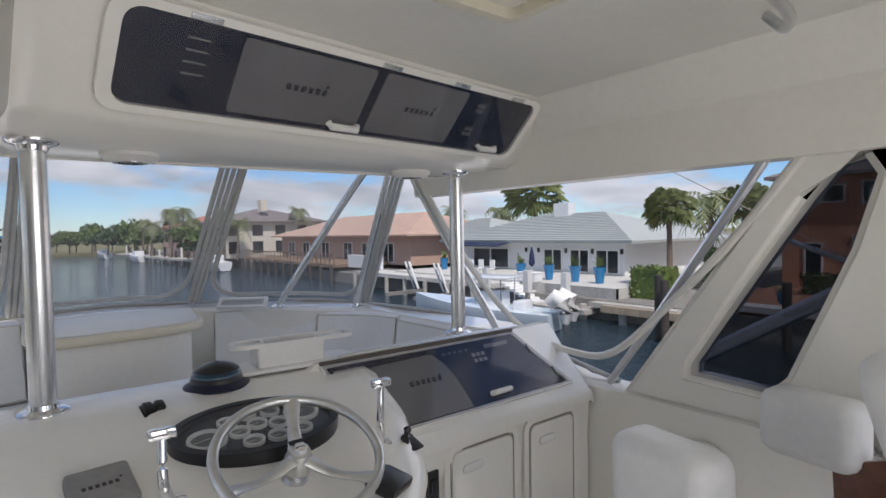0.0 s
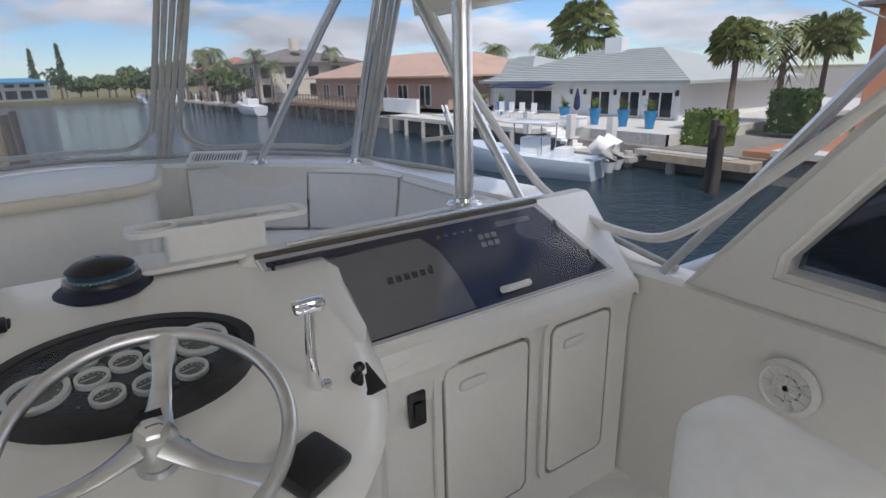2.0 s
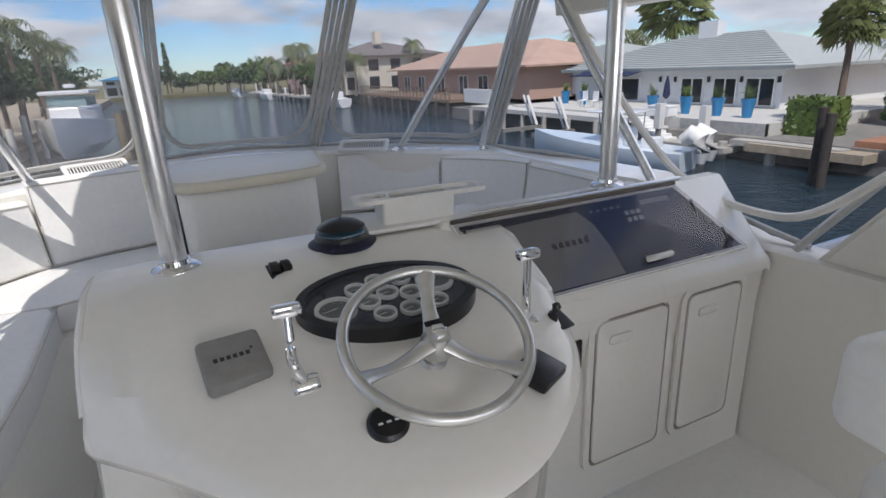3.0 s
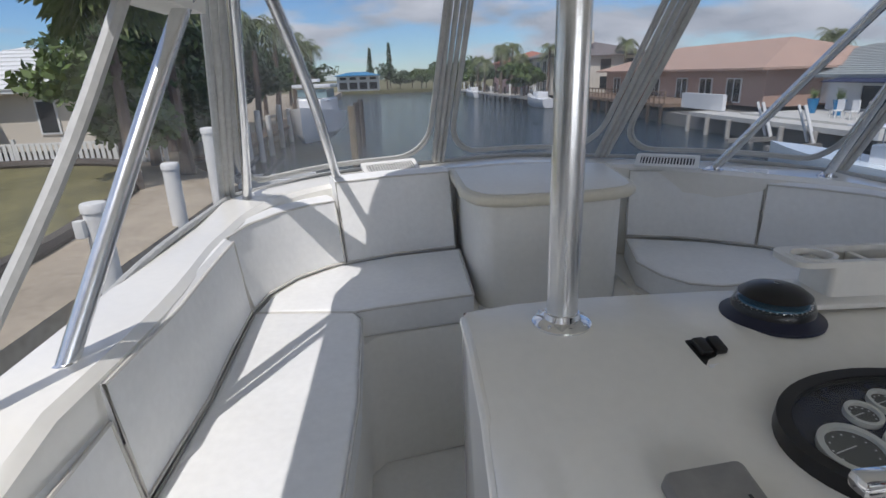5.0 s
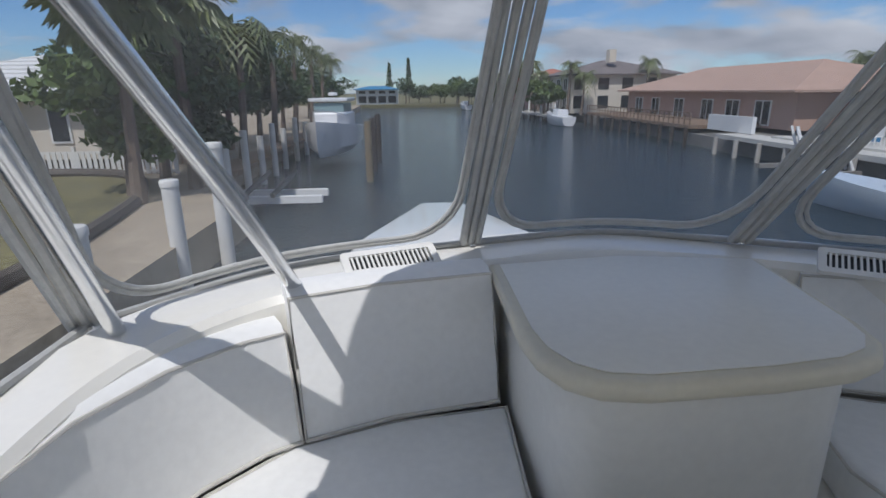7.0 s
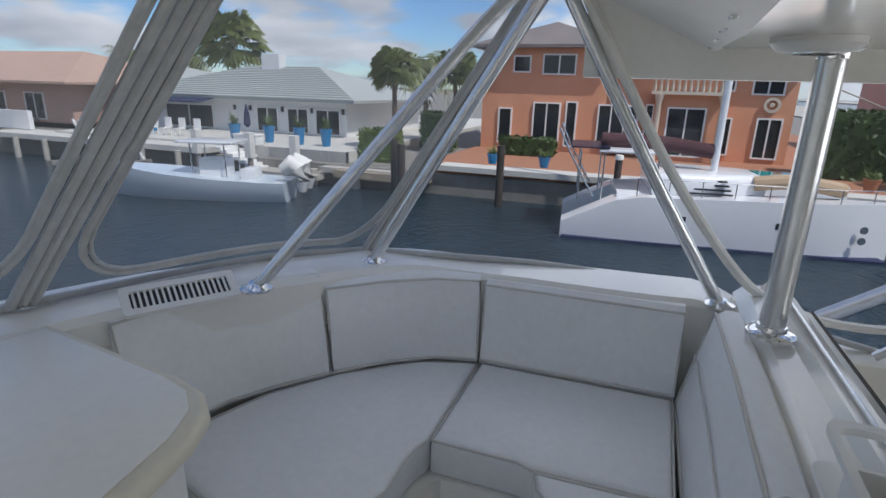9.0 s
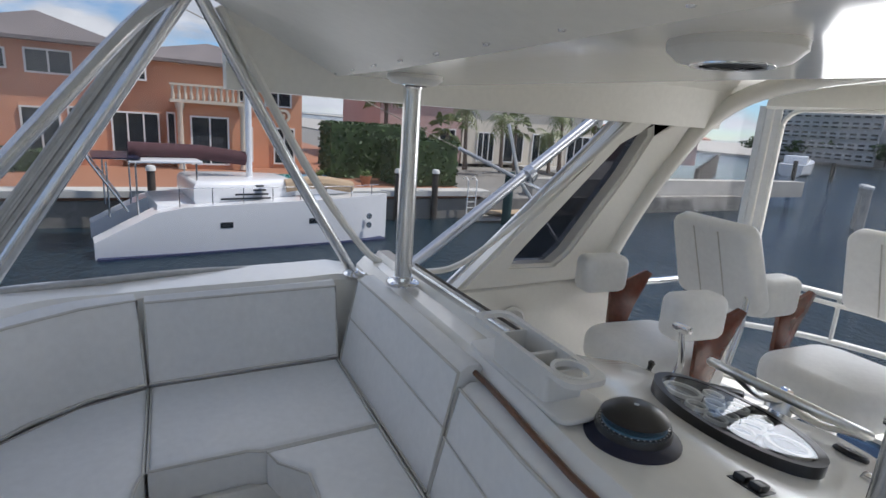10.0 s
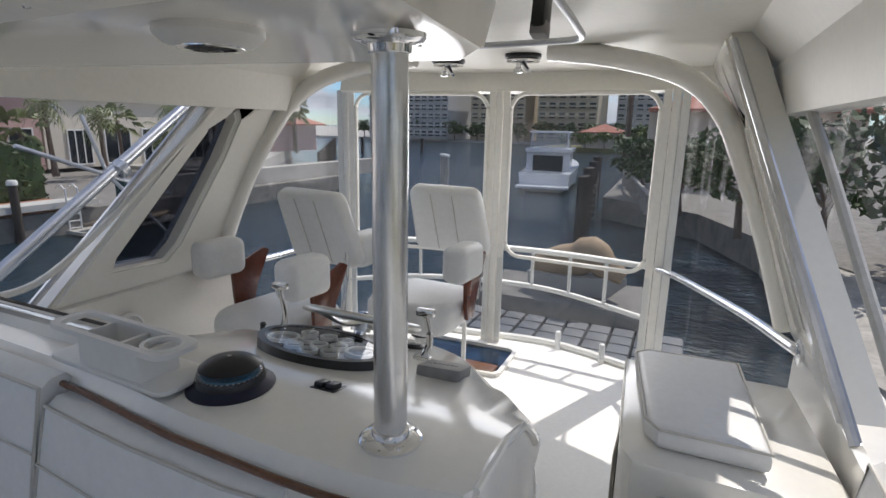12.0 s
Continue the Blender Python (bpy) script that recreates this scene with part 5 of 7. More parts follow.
STUCO = mat("orange_stucco", (0.66, 0.32, 0.19), 0.85, var=0.12, scale=0.5, bump=0.15, bscale=20)
STUCP = mat("pink_stucco", (0.50, 0.33, 0.30), 0.85, var=0.1, scale=0.5)
STUCC = mat("cream_stucco", (0.68, 0.62, 0.52), 0.85, var=0.1, scale=0.5)
STUCB = mat("tan_stucco", (0.50, 0.34, 0.27), 0.85, var=0.1, scale=0.5)
ROOFG = mat("grey_roof_tile", (0.40, 0.43, 0.42), 0.75, var=0.12, scale=0.8, spread=0.3)
ROOFB = mat("brown_roof_tile", (0.47, 0.32, 0.25), 0.85, var=0.2, scale=0.8)
ROOFD = mat("dark_roof_tile", (0.19, 0.165, 0.16), 0.8, var=0.25, scale=0.8)
ROOFR = mat("red_roof_tile", (0.42, 0.17, 0.12), 0.85, var=0.25, scale=0.8)
ROOFW = mat("white_roof_tile", (0.72, 0.72, 0.70), 0.7, var=0.08, scale=0.8)
ROOFBL = mat("blue_roof", (0.03, 0.22, 0.42), 0.5, var=0.1)
GLASSD = mat("dark_window_glass", (0.02, 0.025, 0.03), 0.06, var=0.3, scale=0.3)
WFRAME = mat("white_frame", (0.8, 0.8, 0.78), 0.5, var=0.04)
NAVY = mat("navy_canvas", (0.012, 0.02, 0.07), 0.8, var=0.2)
BLUEPOT = mat("glazed_blue_pot", (0.01, 0.19, 0.42), 0.25, var=0.15, coat=0.4)
TERRA = mat("terracotta_pot", (0.40, 0.16, 0.08), 0.8, var=0.15)
WOODP = mat("weathered_piling", (0.055, 0.045, 0.038), 0.9, var=0.5, scale=3, bump=0.5, bscale=18, fine=12)
GREENP = mat("green_piling_wrap", (0.02, 0.055, 0.05), 0.7, var=0.4, scale=3)
PVC = mat("white_piling_sleeve", (0.74, 0.73, 0.69), 0.5, var=0.08, scale=3)
DOCKW = mat("dock_planks", (0.22, 0.15, 0.10), 0.9, var=0.4, scale=3)
BARK = mat("palm_bark", (0.17, 0.13, 0.10), 0.95, var=0.35, scale=6, bump=0.6, bscale=14)
LEAF = mat("foliage", (0.05, 0.09, 0.025), 0.6, var=0.5, scale=1.5, fine=6)
LEAF2 = mat("bright_foliage", (0.10, 0.15, 0.03), 0.6, var=0.45, scale=1.5, fine=6)
PALM = mat("palm_frond", (0.16, 0.19, 0.07), 0.45, var=0.5, scale=1.2, fine=5)
HEDGE = mat("hedge_leaves", (0.04, 0.075, 0.018), 0.6, var=0.5, scale=2, fine=8)
HULLW = mat("white_hull", (0.80, 0.81, 0.82), 0.22, var=0.03, coat=0.3)
HULLB = mat("pale_blue_hull", (0.60, 0.68, 0.74), 0.25, var=0.04, coat=0.3)
CANVAS = mat("tan_canvas", (0.42, 0.31, 0.20), 0.9, var=0.12, scale=2, bump=0.6, bscale=4)
COVERW = mat("white_engine_cover", (0.78, 0.77, 0.73), 0.7, var=0.08, bump=0.6, bscale=5)
POOL = mat("pool_water", (0.05, 0.32, 0.33), 0.1, var=0.1)
CONDO = mat("condo_wall", (0.50, 0.50, 0.50), 0.85, var=0.08, scale=0.1)
CONDOY = mat("condo_cream_wall", (0.52, 0.45, 0.33), 0.85, var=0.08, scale=0.1)
FLOATB = mat("grey_float_cube", (0.16, 0.17, 0.18), 0.6, var=0.25, spread=0.4)
STONE = mat("carved_stone", (0.60, 0.52, 0.42), 0.85, var=0.1)

bm = B()
bm.faces.new([bm.verts.new((x * 1500, y * 1500, WZ)) for x, y in ((-1, -1), (1, -1), (1, 1), (-1, 1))])
solid("water", bm, WATER, "dark blue rippled canal water", "water", kind="structure", smooth=False)


def slab(name, poly, z, m, label, cat, kind="structure", depth=None):
    return solid(name, prism(B(), poly, WZ - 1.5 if depth is None else z - depth, z), m, label, cat, kind=kind, smooth=False)


slab("ground_starboard", [(23.6, -36), (900, -36), (900, 170), (27, 170), (25, 60), (23.6, 40)], -2.2, CONCD, "concrete seawall and yards on the far bank", "ground")
slab("terrace_white", [(24.2, 14.6), (60, 14.6), (60, 36), (24.2, 36)], -1.62, PAVE, "pale paved pool terrace", "terrace")
slab("terrace_orange", [(23.8, -14), (70, -14), (70, 10.6), (23.8, 10.6)], -1.95, REDP, "terracotta paved waterside terrace", "terrace")
slab("seawall_cap_orange", [(23.4, -14.5), (24.6, -14.5), (24.6, 9.3), (23.4, 9.3)], -1.78, PAVE, "pale concrete seawall cap", "seawall", depth=0.25)
slab("seawall_cap_white", [(22.9, 10.6), (24.4, 10.6), (24.4, 15.4), (22.9, 15.4)], -2.25, CONC, "concrete waterside walkway", "walkway", depth=0.25)
slab("ground_port", [(-6.2, -14), (-6.2, 19), (-9.5, 24), (-10.5, 60), (-14, 150), (-900, 150), (-900, -14)], -2.0, SAND, "bare sandy yard and seawall cap", "ground")
slab("lawn", [(-8.6, 2), (-8.9, 13.5), (-10.8, 22), (-14, 26.5), (-70, 26.5), (-70, 2)], -1.97, GRASS, "patchy mown lawn", "lawn", depth=0.1)
slab("ground_bow", [(-900, 168), (900, 168), (900, 900), (-900, 900)], -2.4, GRASS, "far bank across the canal's end", "ground")
slab("ground_aft", [(-900, -160), (900, -160), (900, -900), (-900, -900)], -2.5, CONC, "far aft bank below the towers", "ground")
slab("ground_aft_port", [(-1.2, -26), (3.6, -30), (4.6, -60), (2, -120), (-400, -120), (-400, -14.5), (-6.2, -14.5), (-3.4, -20)], -2.0, CONCD, "weathered concrete aft bank with seawall", "ground")


# ---- plants ----
def frond(bm, root, yaw, rise, length, droop, width=0.5, n=8):
    """A feather frond of separate leaflets along a bent rib."""
    d = Vector((math.cos(yaw), math.sin(yaw), 0))
    side = Vector((-d.y, d.x, 0))
    pts = []
    for k in range(n + 1):
        t = k / n
        pts.append(root + d * length * (t - 0.18 * t * t) + Vector((0, 0, rise * t - droop * t * t)))
    for k in range(n):
        a, b2 = pts[k], pts[k + 1]
        w = width * math.sin(math.pi * min(1, 0.18 + 0.8 * (k + 0.5) / n)) + 0.05
        for s in (-1, 1):
            tip = b2 + side * s * w + Vector((0, 0, -0.45 * w)) + (b2 - a) * 0.5
            bm.faces.new([bm.verts.new(v) for v in (a, a.lerp(b2, 0.55), tip)])


def palm_tree(x, y, z, h, r, label, fan=False, lean=0.0, count=22, cat="palm tree"):
    t = thing("palm_tree", label, cat, (x, y, z), "palm trees")
    rnd = random.Random(int(abs(x * 13 + y * 7 + h * 31)) + 5)
    topv = Vector((x + lean, y + lean * 0.4, z + h))
    pts = [Vector((x, y, z)).lerp(topv, k / 5) + Vector((lean * 0.12 * math.sin(k), 0, 0)) for k in range(6)]
    tr = 0.05 + 0.022 * h
    part("trunk", sweep(B(), pts, tr, 8, radii=[tr * 1.5, tr * 1.1, tr, tr * 0.9, tr * 0.85, tr * 0.8]), BARK, t)
    bm = B()
    for k in range(count):
        yaw = k * 2.399 + rnd.uniform(-0.2, 0.2)
        e = rnd.uniform(-0.7, 1.15)
        if fan:
            L = r * rnd.uniform(0.75, 1.0)
            d = Vector((math.cos(yaw) * math.cos(e * 1.1), math.sin(yaw) * math.cos(e * 1.1), math.sin(e * 1.1)))
            s = d.cross(Vector((0, 0, 1))).normalized()
            u = s.cross(d)
            c = topv + d * L * 0.55
            for q in range(9):
                a = (q - 4) * 0.33
                tip = c + (d * math.cos(a) + s * math.sin(a)) * L * 0.5 + Vector((0, 0, -0.2 * L))
                bm.faces.new([bm.verts.new(v) for v in (c - d * 0.02, c + (d * math.cos(a - 0.22) + s * math.sin(a - 0.22)) * L * 0.30 + u * 0.03, tip)])
            bm.faces.new([bm.verts.new(v) for v in (topv, c + s * 0.02, c - s * 0.02)])
        else:
            frond(bm, topv, yaw, r * (0.25 + 0.65 * e), r * rnd.uniform(0.8, 1.05), r * rnd.uniform(0.75, 1.2), r * 0.34)
    part("crown", bm, PALM, t, smooth=False)
    return t


def leafy(bm, c, rad, count, size, rnd, shell=0.55):
    for _ in range(count):
        v = Vector((rnd.gauss(0, 1), rnd.gauss(0, 1), rnd.gauss(0, 1))).normalized() * (shell + (1 - shell) * rnd.random())
        p = Vector(c) + Vector((v.x * rad[0], v.y * rad[1], v.z * rad[2]))
        a = Vector((rnd.uniform(-1, 1), rnd.uniform(-1, 1), rnd.uniform(-1, 1))).normalized()
        b2 = a.cross(Vector((rnd.uniform(-1, 1), rnd.uniform(-1, 1), rnd.uniform(-1, 1)))).normalized()
        s = size * rnd.uniform(0.6, 1.4)
        bm.faces.new([bm.verts.new(q) for q in (p - a * s, p + b2 * s * 0.5, p + a * s, p - b2 * s * 0.5)])


def tree(x, y, z, h, w, label, m=None, count=900, size=0.22, seed=1):
    t = thing("tree", label, "tree", (x, y, z), "trees")
    rnd = random.Random(seed)
    bm = B()
    sweep(bm, [(x, y, z), (x + 0.1, y, z + h * 0.3), (x - 0.1, y + 0.1, z + h * 0.55)], 0.2, 8, radii=[0.05 * h * 0.7, 0.035 * h * 0.7, 0.02 * h])
    for k in range(4):
        a = k * 1.6 + rnd.random()
        sweep(bm, [(x, y, z + h * 0.35), (x + math.cos(a) * w * 0.35, y + math.sin(a) * w * 0.35, z + h * (0.6 + 0.08 * k))], 0.05, 6, radii=[0.02 * h * 0.7, 0.008 * h])
    part("trunk", bm, BARK, t)
    bm = B()
    for k in range(9):
        a = k * 2.4
        q = rnd.uniform(0.1, 0.75) * w * 0.6
        c = (x + math.cos(a) * q, y + math.sin(a) * q, z + h * rnd.uniform(0.42, 0.86))
        leafy(bm, c, (w * rnd.uniform(0.24, 0.40), w * rnd.uniform(0.24, 0.40), h * rnd.uniform(0.12, 0.20)), count // 9, size, rnd)
    part("crown", bm, m or LEAF, t, smooth=False)
    return t


def hedge(name, x0, x1, y0, y1, z0, z1, label, m=None, dens=26, size=0.13, seed=3):
    t = thing(name, label, "hedge", ((x0 + x1) / 2, (y0 + y1) / 2, z0))
    rnd = random.Random(seed)
    part("core", box(B(), ((x0 + x1) / 2, (y0 + y1) / 2, (z0 + z1) / 2), (x1 - x0 - 0.12, y1 - y0 - 0.12, z1 - z0 - 0.1)), m or HEDGE, t, smooth=False)
    bm = B()
    faces = (((x0, y0, z0), (0, y1 - y0, 0), (0, 0, z1 - z0)), ((x0, y0, z1), (0, y1 - y0, 0), (x1 - x0, 0, 0)), ((x0, y0, z0), (x1 - x0, 0, 0), (0, 0, z1 - z0)), ((x0, y1, z0), (x1 - x0, 0, 0), (0, 0, z1 - z0)))
    for o, u, v in faces:
        o, u, v = Vector(o), Vector(u), Vector(v)
        for _ in range(int(u.length * v.length * dens)):
            leafy(bm, o + u * rnd.random() + v * rnd.random(), (0.08, 0.08, 0.08), 1, size, rnd, 0.0)
    part("leaves", bm, m or HEDGE, t, smooth=False)


def pot_plant(x, y, z, h, r, pot, label, plant=LEAF2):
    t = thing("potted_plant", label, "potted plant", (x, y, z), "potted plants")
    part("pot", lathe(B(), [(r * 0.62, z), (r * 0.8, z + h * 0.55), (r, z + h * 0.95), (r * 1.04, z + h), (r * 0.86, z + h), (r * 0.8, z + h * 0.9)], 16, pose(x, y, 0)), pot, t)
    bm = B()
    rnd = random.Random(int(x * 7 + y * 3))
    for k in range(26):
        frond(bm, Vector((x, y, z + h * 0.95)), k * 2.4, h * rnd.uniform(0.5, 1.1), r * rnd.uniform(0.7, 1.5), h * rnd.uniform(0.2, 0.6), r * 0.25, 4)
    part("leaves", bm, plant, t, smooth=False)


# ---- buildings ----
def opening(parent, x, y0, y1, z0, z1, cols=2, sill=False):
    """A glazed opening in a wall that faces the canal (plane x)."""
    w = part("window", frame_ring(B(), [(y0, z0), (y1, z0), (y1, z1), (y0, z1)], [(y0 + 0.09, z0 + 0.09), (y1 - 0.09, z0 + 0.09), (y1 - 0.09, z1 - 0.09), (y0 + 0.09, z1 - 0.09)], -0.05, 0.08, Matrix.Translation((x, 0, 0)) @ Matrix(((0, 0, -1, 0), (1, 0, 0, 0), (0, 1, 0, 0), (0, 0, 0, 1)))), WFRAME, parent, "white window frame", smooth=False)
    part("pane", box(B(), (x + 0.0, (y0 + y1) / 2, (z0 + z1) / 2), (0.03, y1 - y0 - 0.1, z1 - z0 - 0.1)), GLASSD, w, "dark glass", smooth=False)
    for k in range(1, cols):
        yy = y0 + (y1 - y0) * k / cols
        part("mullion", box(B(), (x - 0.03, yy, (z0 + z1) / 2), (0.08, 0.08, z1 - z0)), WFRAME, w, smooth=False)
    return w


def hip(bm, x0, x1, y0, y1, z, rise, over=0.5):
    x0, x1, y0, y1 = x0 - over, x1 + over, y0 - over, y1 + over
    w, d = x1 - x0, y1 - y0
    q = min(w, d) / 2
    c = [bm.verts.new(p) for p in ((x0, y0, z), (x1, y0, z), (x1, y1, z), (x0, y1, z))]
    lo = [bm.verts.new((v.co.x, v.co.y, z - 0.18)) for v in c]
    if d >= w:
        a, b2 = bm.verts.new(((x0 + x1) / 2, y0 + q, z + rise)), bm.verts.new(((x0 + x1) / 2, y1 - q, z + rise))
        bm.faces.new((c[0], c[1], a)), bm.faces.new((c[1], c[2], b2, a)), bm.faces.new((c[2], c[3], b2)), bm.faces.new((c[3], c[0], a, b2))
    else:
        a, b2 = bm.verts.new((x0 + q, (y0 + y1) / 2, z + rise)), bm.verts.new((x1 - q, (y0 + y1) / 2, z + rise))
        bm.faces.new((c[0], c[1], b2, a)), bm.faces.new((c[1], c[2], b2)), bm.faces.new((c[2], c[3], a, b2)), bm.faces.new((c[3], c[0], a))
    for i in range(4):
        bm.faces.new((c[i], c[(i + 1) % 4], lo[(i + 1) % 4], lo[i]))
    bm.faces.new(lo[::-1])
    return bm


def tile_courses(parent, x0, x1, y0, y1, z, rise, m, over=0.5, step=0.42):
    """Raised tile courses on the roof slope that faces the canal."""
    xa, ya, yb = x0 - over, y0 - over, y1 + over
    q = min(x1 - x0 + 2 * over, yb - ya) / 2
    n = int(math.hypot(q, rise) / step)
    for k in range(n):
        t = k / n
        a, b2 = ya + q * t, yb - q * t
        if b2 - a < 0.3:
            break
        part("tile_course", box(B(), (xa + q * t, (a + b2) / 2, z + rise * t + 0.03), (0.10, b2 - a, 0.06)), m, parent, smooth=False)


# white bungalow
h = thing("house", "white single-storey house with grey tiled hip roof", "house", (36, 30, -1.6))
part("wall", box(B(), (37, 27.5, -0.45), (12, 18.0, 2.4)), STUCW, h, "white stucco", smooth=False)
part("wall", box(B(), (41, 43.0, -0.3), (12, 14.0, 2.6)), STUCW, h, "white stucco wing", smooth=False)
part("roof", hip(B(), 31, 43, 18.3, 36.5, 0.75, 2.2, 0.9), ROOFG, h, smooth=False)
part("roof", hip(B(), 35, 47, 36, 50, 1.0, 2.0, 0.7), ROOFG, h, smooth=False)
tile_courses(h, 31, 43, 18.3, 36.5, 0.75, 2.2, ROOFG, 0.9)
tile_courses(h, 35, 47, 36, 50, 1.0, 2.0, ROOFG, 0.7)
part("chimney", box(B(), (36.5, 28.0, 3.0), (0.9, 1.6, 1.6)), STUCW, h, smooth=False)
for y0, y1 in ((18.9, 20.8), (21.3, 23.0), (23.7, 25.5), (29.2, 33.6)):
    opening(h, 30.98, y0, y1, -1.55, 0.12, 2)
for y in (18.7, 21.05, 23.35, 26.0, 27.3):
    part("wall_lamp", box(B(), (30.93, y, 0.0), (0.14, 0.14, 0.34)), BLACK, h, smooth=False)
bm = B()
ribbon(bm, [(30.9, 28.6, 0.62), (30.9, 34.6, 0.62)], [(28.9, 28.4, 0.30), (28.9, 34.8, 0.30)], 0.06)
part("awning", bm, NAVY, h, "navy canvas awning", smooth=False)
for i, y in enumerate((16.9, 18.65, 20.7, 23.15)):
    pot_plant(26.0, y, -1.62, 0.95, 0.36, BLUEPOT, "tall glazed blue pot with spiky plant")
for y in (31.2, 33.4):
    pot_plant(27.5, y, -1.62, 0.95, 0.36, BLUEPOT, "tall glazed blue pot with spiky plant")
t = thing("patio_umbrella", "folded navy patio umbrella on the terrace", "umbrella", (26.6, 22.6, -1.62))
part("pole", sweep(B(), [(26.6, 22.7, -1.62), (26.6, 22.7, 0.5)], 0.03, 8), WFRAME, t)
part("canopy", lathe(B(), [(0.05, -0.9), (0.22, -0.7), (0.16, -0.1), (0.03, 0.45)], 10, pose(26.6, 22.7, 0)), NAVY, t)
# terrace front wall, white steps, tender dock
bm = box(B(), (24.3, 17.0, -2.1), (0.25, 4.8, 0.95))
solid("terrace_wall", bm, mat("grey_stone_panel", (0.36, 0.36, 0.35), 0.7, var=0.3, scale=1.5, fine=6), "grey stone retaining wall", "wall", kind="structure", smooth=False)
t = thing("white_steps", "white steps from terrace down to the dock", "steps", (23.4, 20.3, -2.9))
for k in range(7):
    part("step", box(B(), (23.4, 19.2 + k * 0.38, -2.62 + k * 0.15), (1.5, 0.42, 0.16)), WFRAME, t, smooth=False)
slab("dock_white", [(22.3, 15.2), (23.6, 15.2), (23.6, 19.0), (22.3, 19.0)], -2.62, CONC, "low concrete dock", "dock", depth=0.25)
slab("dock_far", [(22.6, 22.4), (25.0, 22.4), (25.0, 40), (22.6, 40)], -1.75, PAVE, "white-edged dock", "dock", depth=0.3)
t = thing("dock_box", "white dock box on the terrace edge", "dock box", (24.2, 20.9, -1.6))
part("body", box(B(), (24.2, 20.7, -1.35), (0.7, 1.5, 0.5), None, 0.05), WFRAME, t)
part("lid", box(B(), (24.2, 20.7, -1.06), (0.76, 1.56, 0.08), None, 0.03), WFRAME, t)
# terrace chairs, boxy white railing
for y in (26.2, 27.4, 28.5, 29.6):
    t = thing("terrace_chair", "white slatted terrace chair", "chair", (26.0, y, -1.62), "terrace chairs")
    part("seat", box(B(), (26.0, y, -1.18), (0.5, 0.5, 0.06)), WFRAME, t, smooth=False)
    part("backrest", box(B(), (26.25, y, -0.85), (0.06, 0.5, 0.62)), WFRAME, t, smooth=False)
    for a, b2 in ((-0.2, -0.2), (-0.2, 0.2), (0.2, -0.2), (0.2, 0.2)):
        part("leg", box(B(), (26.0 + a, y + b2, -1.41), (0.05, 0.05, 0.42)), WFRAME, t, smooth=False)


# pilings
def piling(x, y, ztop, r=0.16, m=None, cap=None, label="dark wooden mooring piling"):
    t = thing("piling", label, "piling", (x, y, WZ), "pilings")
    part("post", lathe(B(), [(r, WZ - 1.0), (r * 0.97, ztop)], 12, pose(x, y, 0)), m or WOODP, t)
    if cap:
        part("cap", lathe(B(), [(r * 1.2, ztop), (r * 1.2, ztop + 0.12), (r * 0.9, ztop + 0.2)], 12, pose(x, y, 0)), cap, t)


for y in (16.3, 19.0, 22.4):
    piling(22.2, y, -0.75, 0.15, CONCD, label="square-topped white and grey dock post")
    solid("post_sleeve", box(B(), (22.2, y, -1.35), (0.36, 0.36, 1.25)), PVC, "white sleeve on a dock post", "post", "post sleeves")
for y in (11.2, 13.4, 15.8):
    piling(23.0, y, -2.4, 0.22, CONC, label="short grey concrete dock pier")
piling(20.9, 10.3, -0.45, 0.17)
piling(20.5, 9.8, -0.6, 0.17)
piling(22.4, 6.0, -0.6, 0.17, WOODP, label="slim dark mooring piling")
piling(23.2, 1.2, -0.95, 0.15, None, PVC)
for y in (-9.2, -11.2):
    piling(23.4, y, -0.9, 0.16, None, PVC)
piling(21.9, -14.6, -0.6, 0.24, GREENP, label="thick green-wrapped mooring piling")
slab("dock_palm", [(22.6, 9.6), (26, 9.6), (26, 14.4), (22.6, 14.4)], -2.3, SAND, "sandy planting bed behind the seawall", "ground", depth=0.35)

# hedges, palms between the houses
hedge("hedge", 25.4, 27.0, 12.6, 14.6, -2.3, -0.55, "tall sunlit green hedge", LEAF2)
hedge("hedge", 31, 32.6, 11.4, 13.4, -2.0, 0.2, "dark hedge between the houses")
palm_tree(26.6, 13.0, -2.3, 4.9, 1.5, "sabal palm with rounded crown", True, 0.3, 100)
palm_tree(32, 13.4, -2.0, 5.2, 2.4, "coconut palm behind the hedge", False, 0.4, 22)
palm_tree(33, 11.8, -2.0, 4.8, 1.7, "sabal palm behind the hedge", True, 0.0, 90)
palm_tree(46, 40, -2.0, 7.6, 4.0, "tall fan palm behind the white house", True, 0.0, 90)
palm_tree(48, 47.5, -2.0, 6.0, 3.0, "palm behind the white house", False, 0.0, 24)
palm_tree(50, 60, -2.0, 6.6, 3.0, "palm beyond the white house roof", False, 0.3, 24)

# orange villa
before_villa = set(bpy.data.objects)
h = thing("house", "orange stucco two-storey villa with dark tiled roof", "house", (40, -3, -1.9))
part("wall", box(B(), (40, 2.5, 1.1), (12, 7.6, 6.2)), STUCO, h, "orange stucco", smooth=False)
part("wall", box(B(), (40.5, -6.2, 1.0), (12, 9.9, 5.9)), STUCO, h, "orange stucco", smooth=False)
part("wall", box(B(), (33.9, -5.7, -0.15), (1.6, 3.4, 3.7)), STUCO, h, "orange stucco porch", smooth=False)
part("roof", hip(B(), 34, 46, -1.3, 6.3, 4.3, 1.7, 0.7), ROOFD, h, smooth=False)
part("roof", hip(B(), 34.5, 46.5, -11.1, -1.3, 3.95, 1.5, 0.7), ROOFD, h, smooth=False)
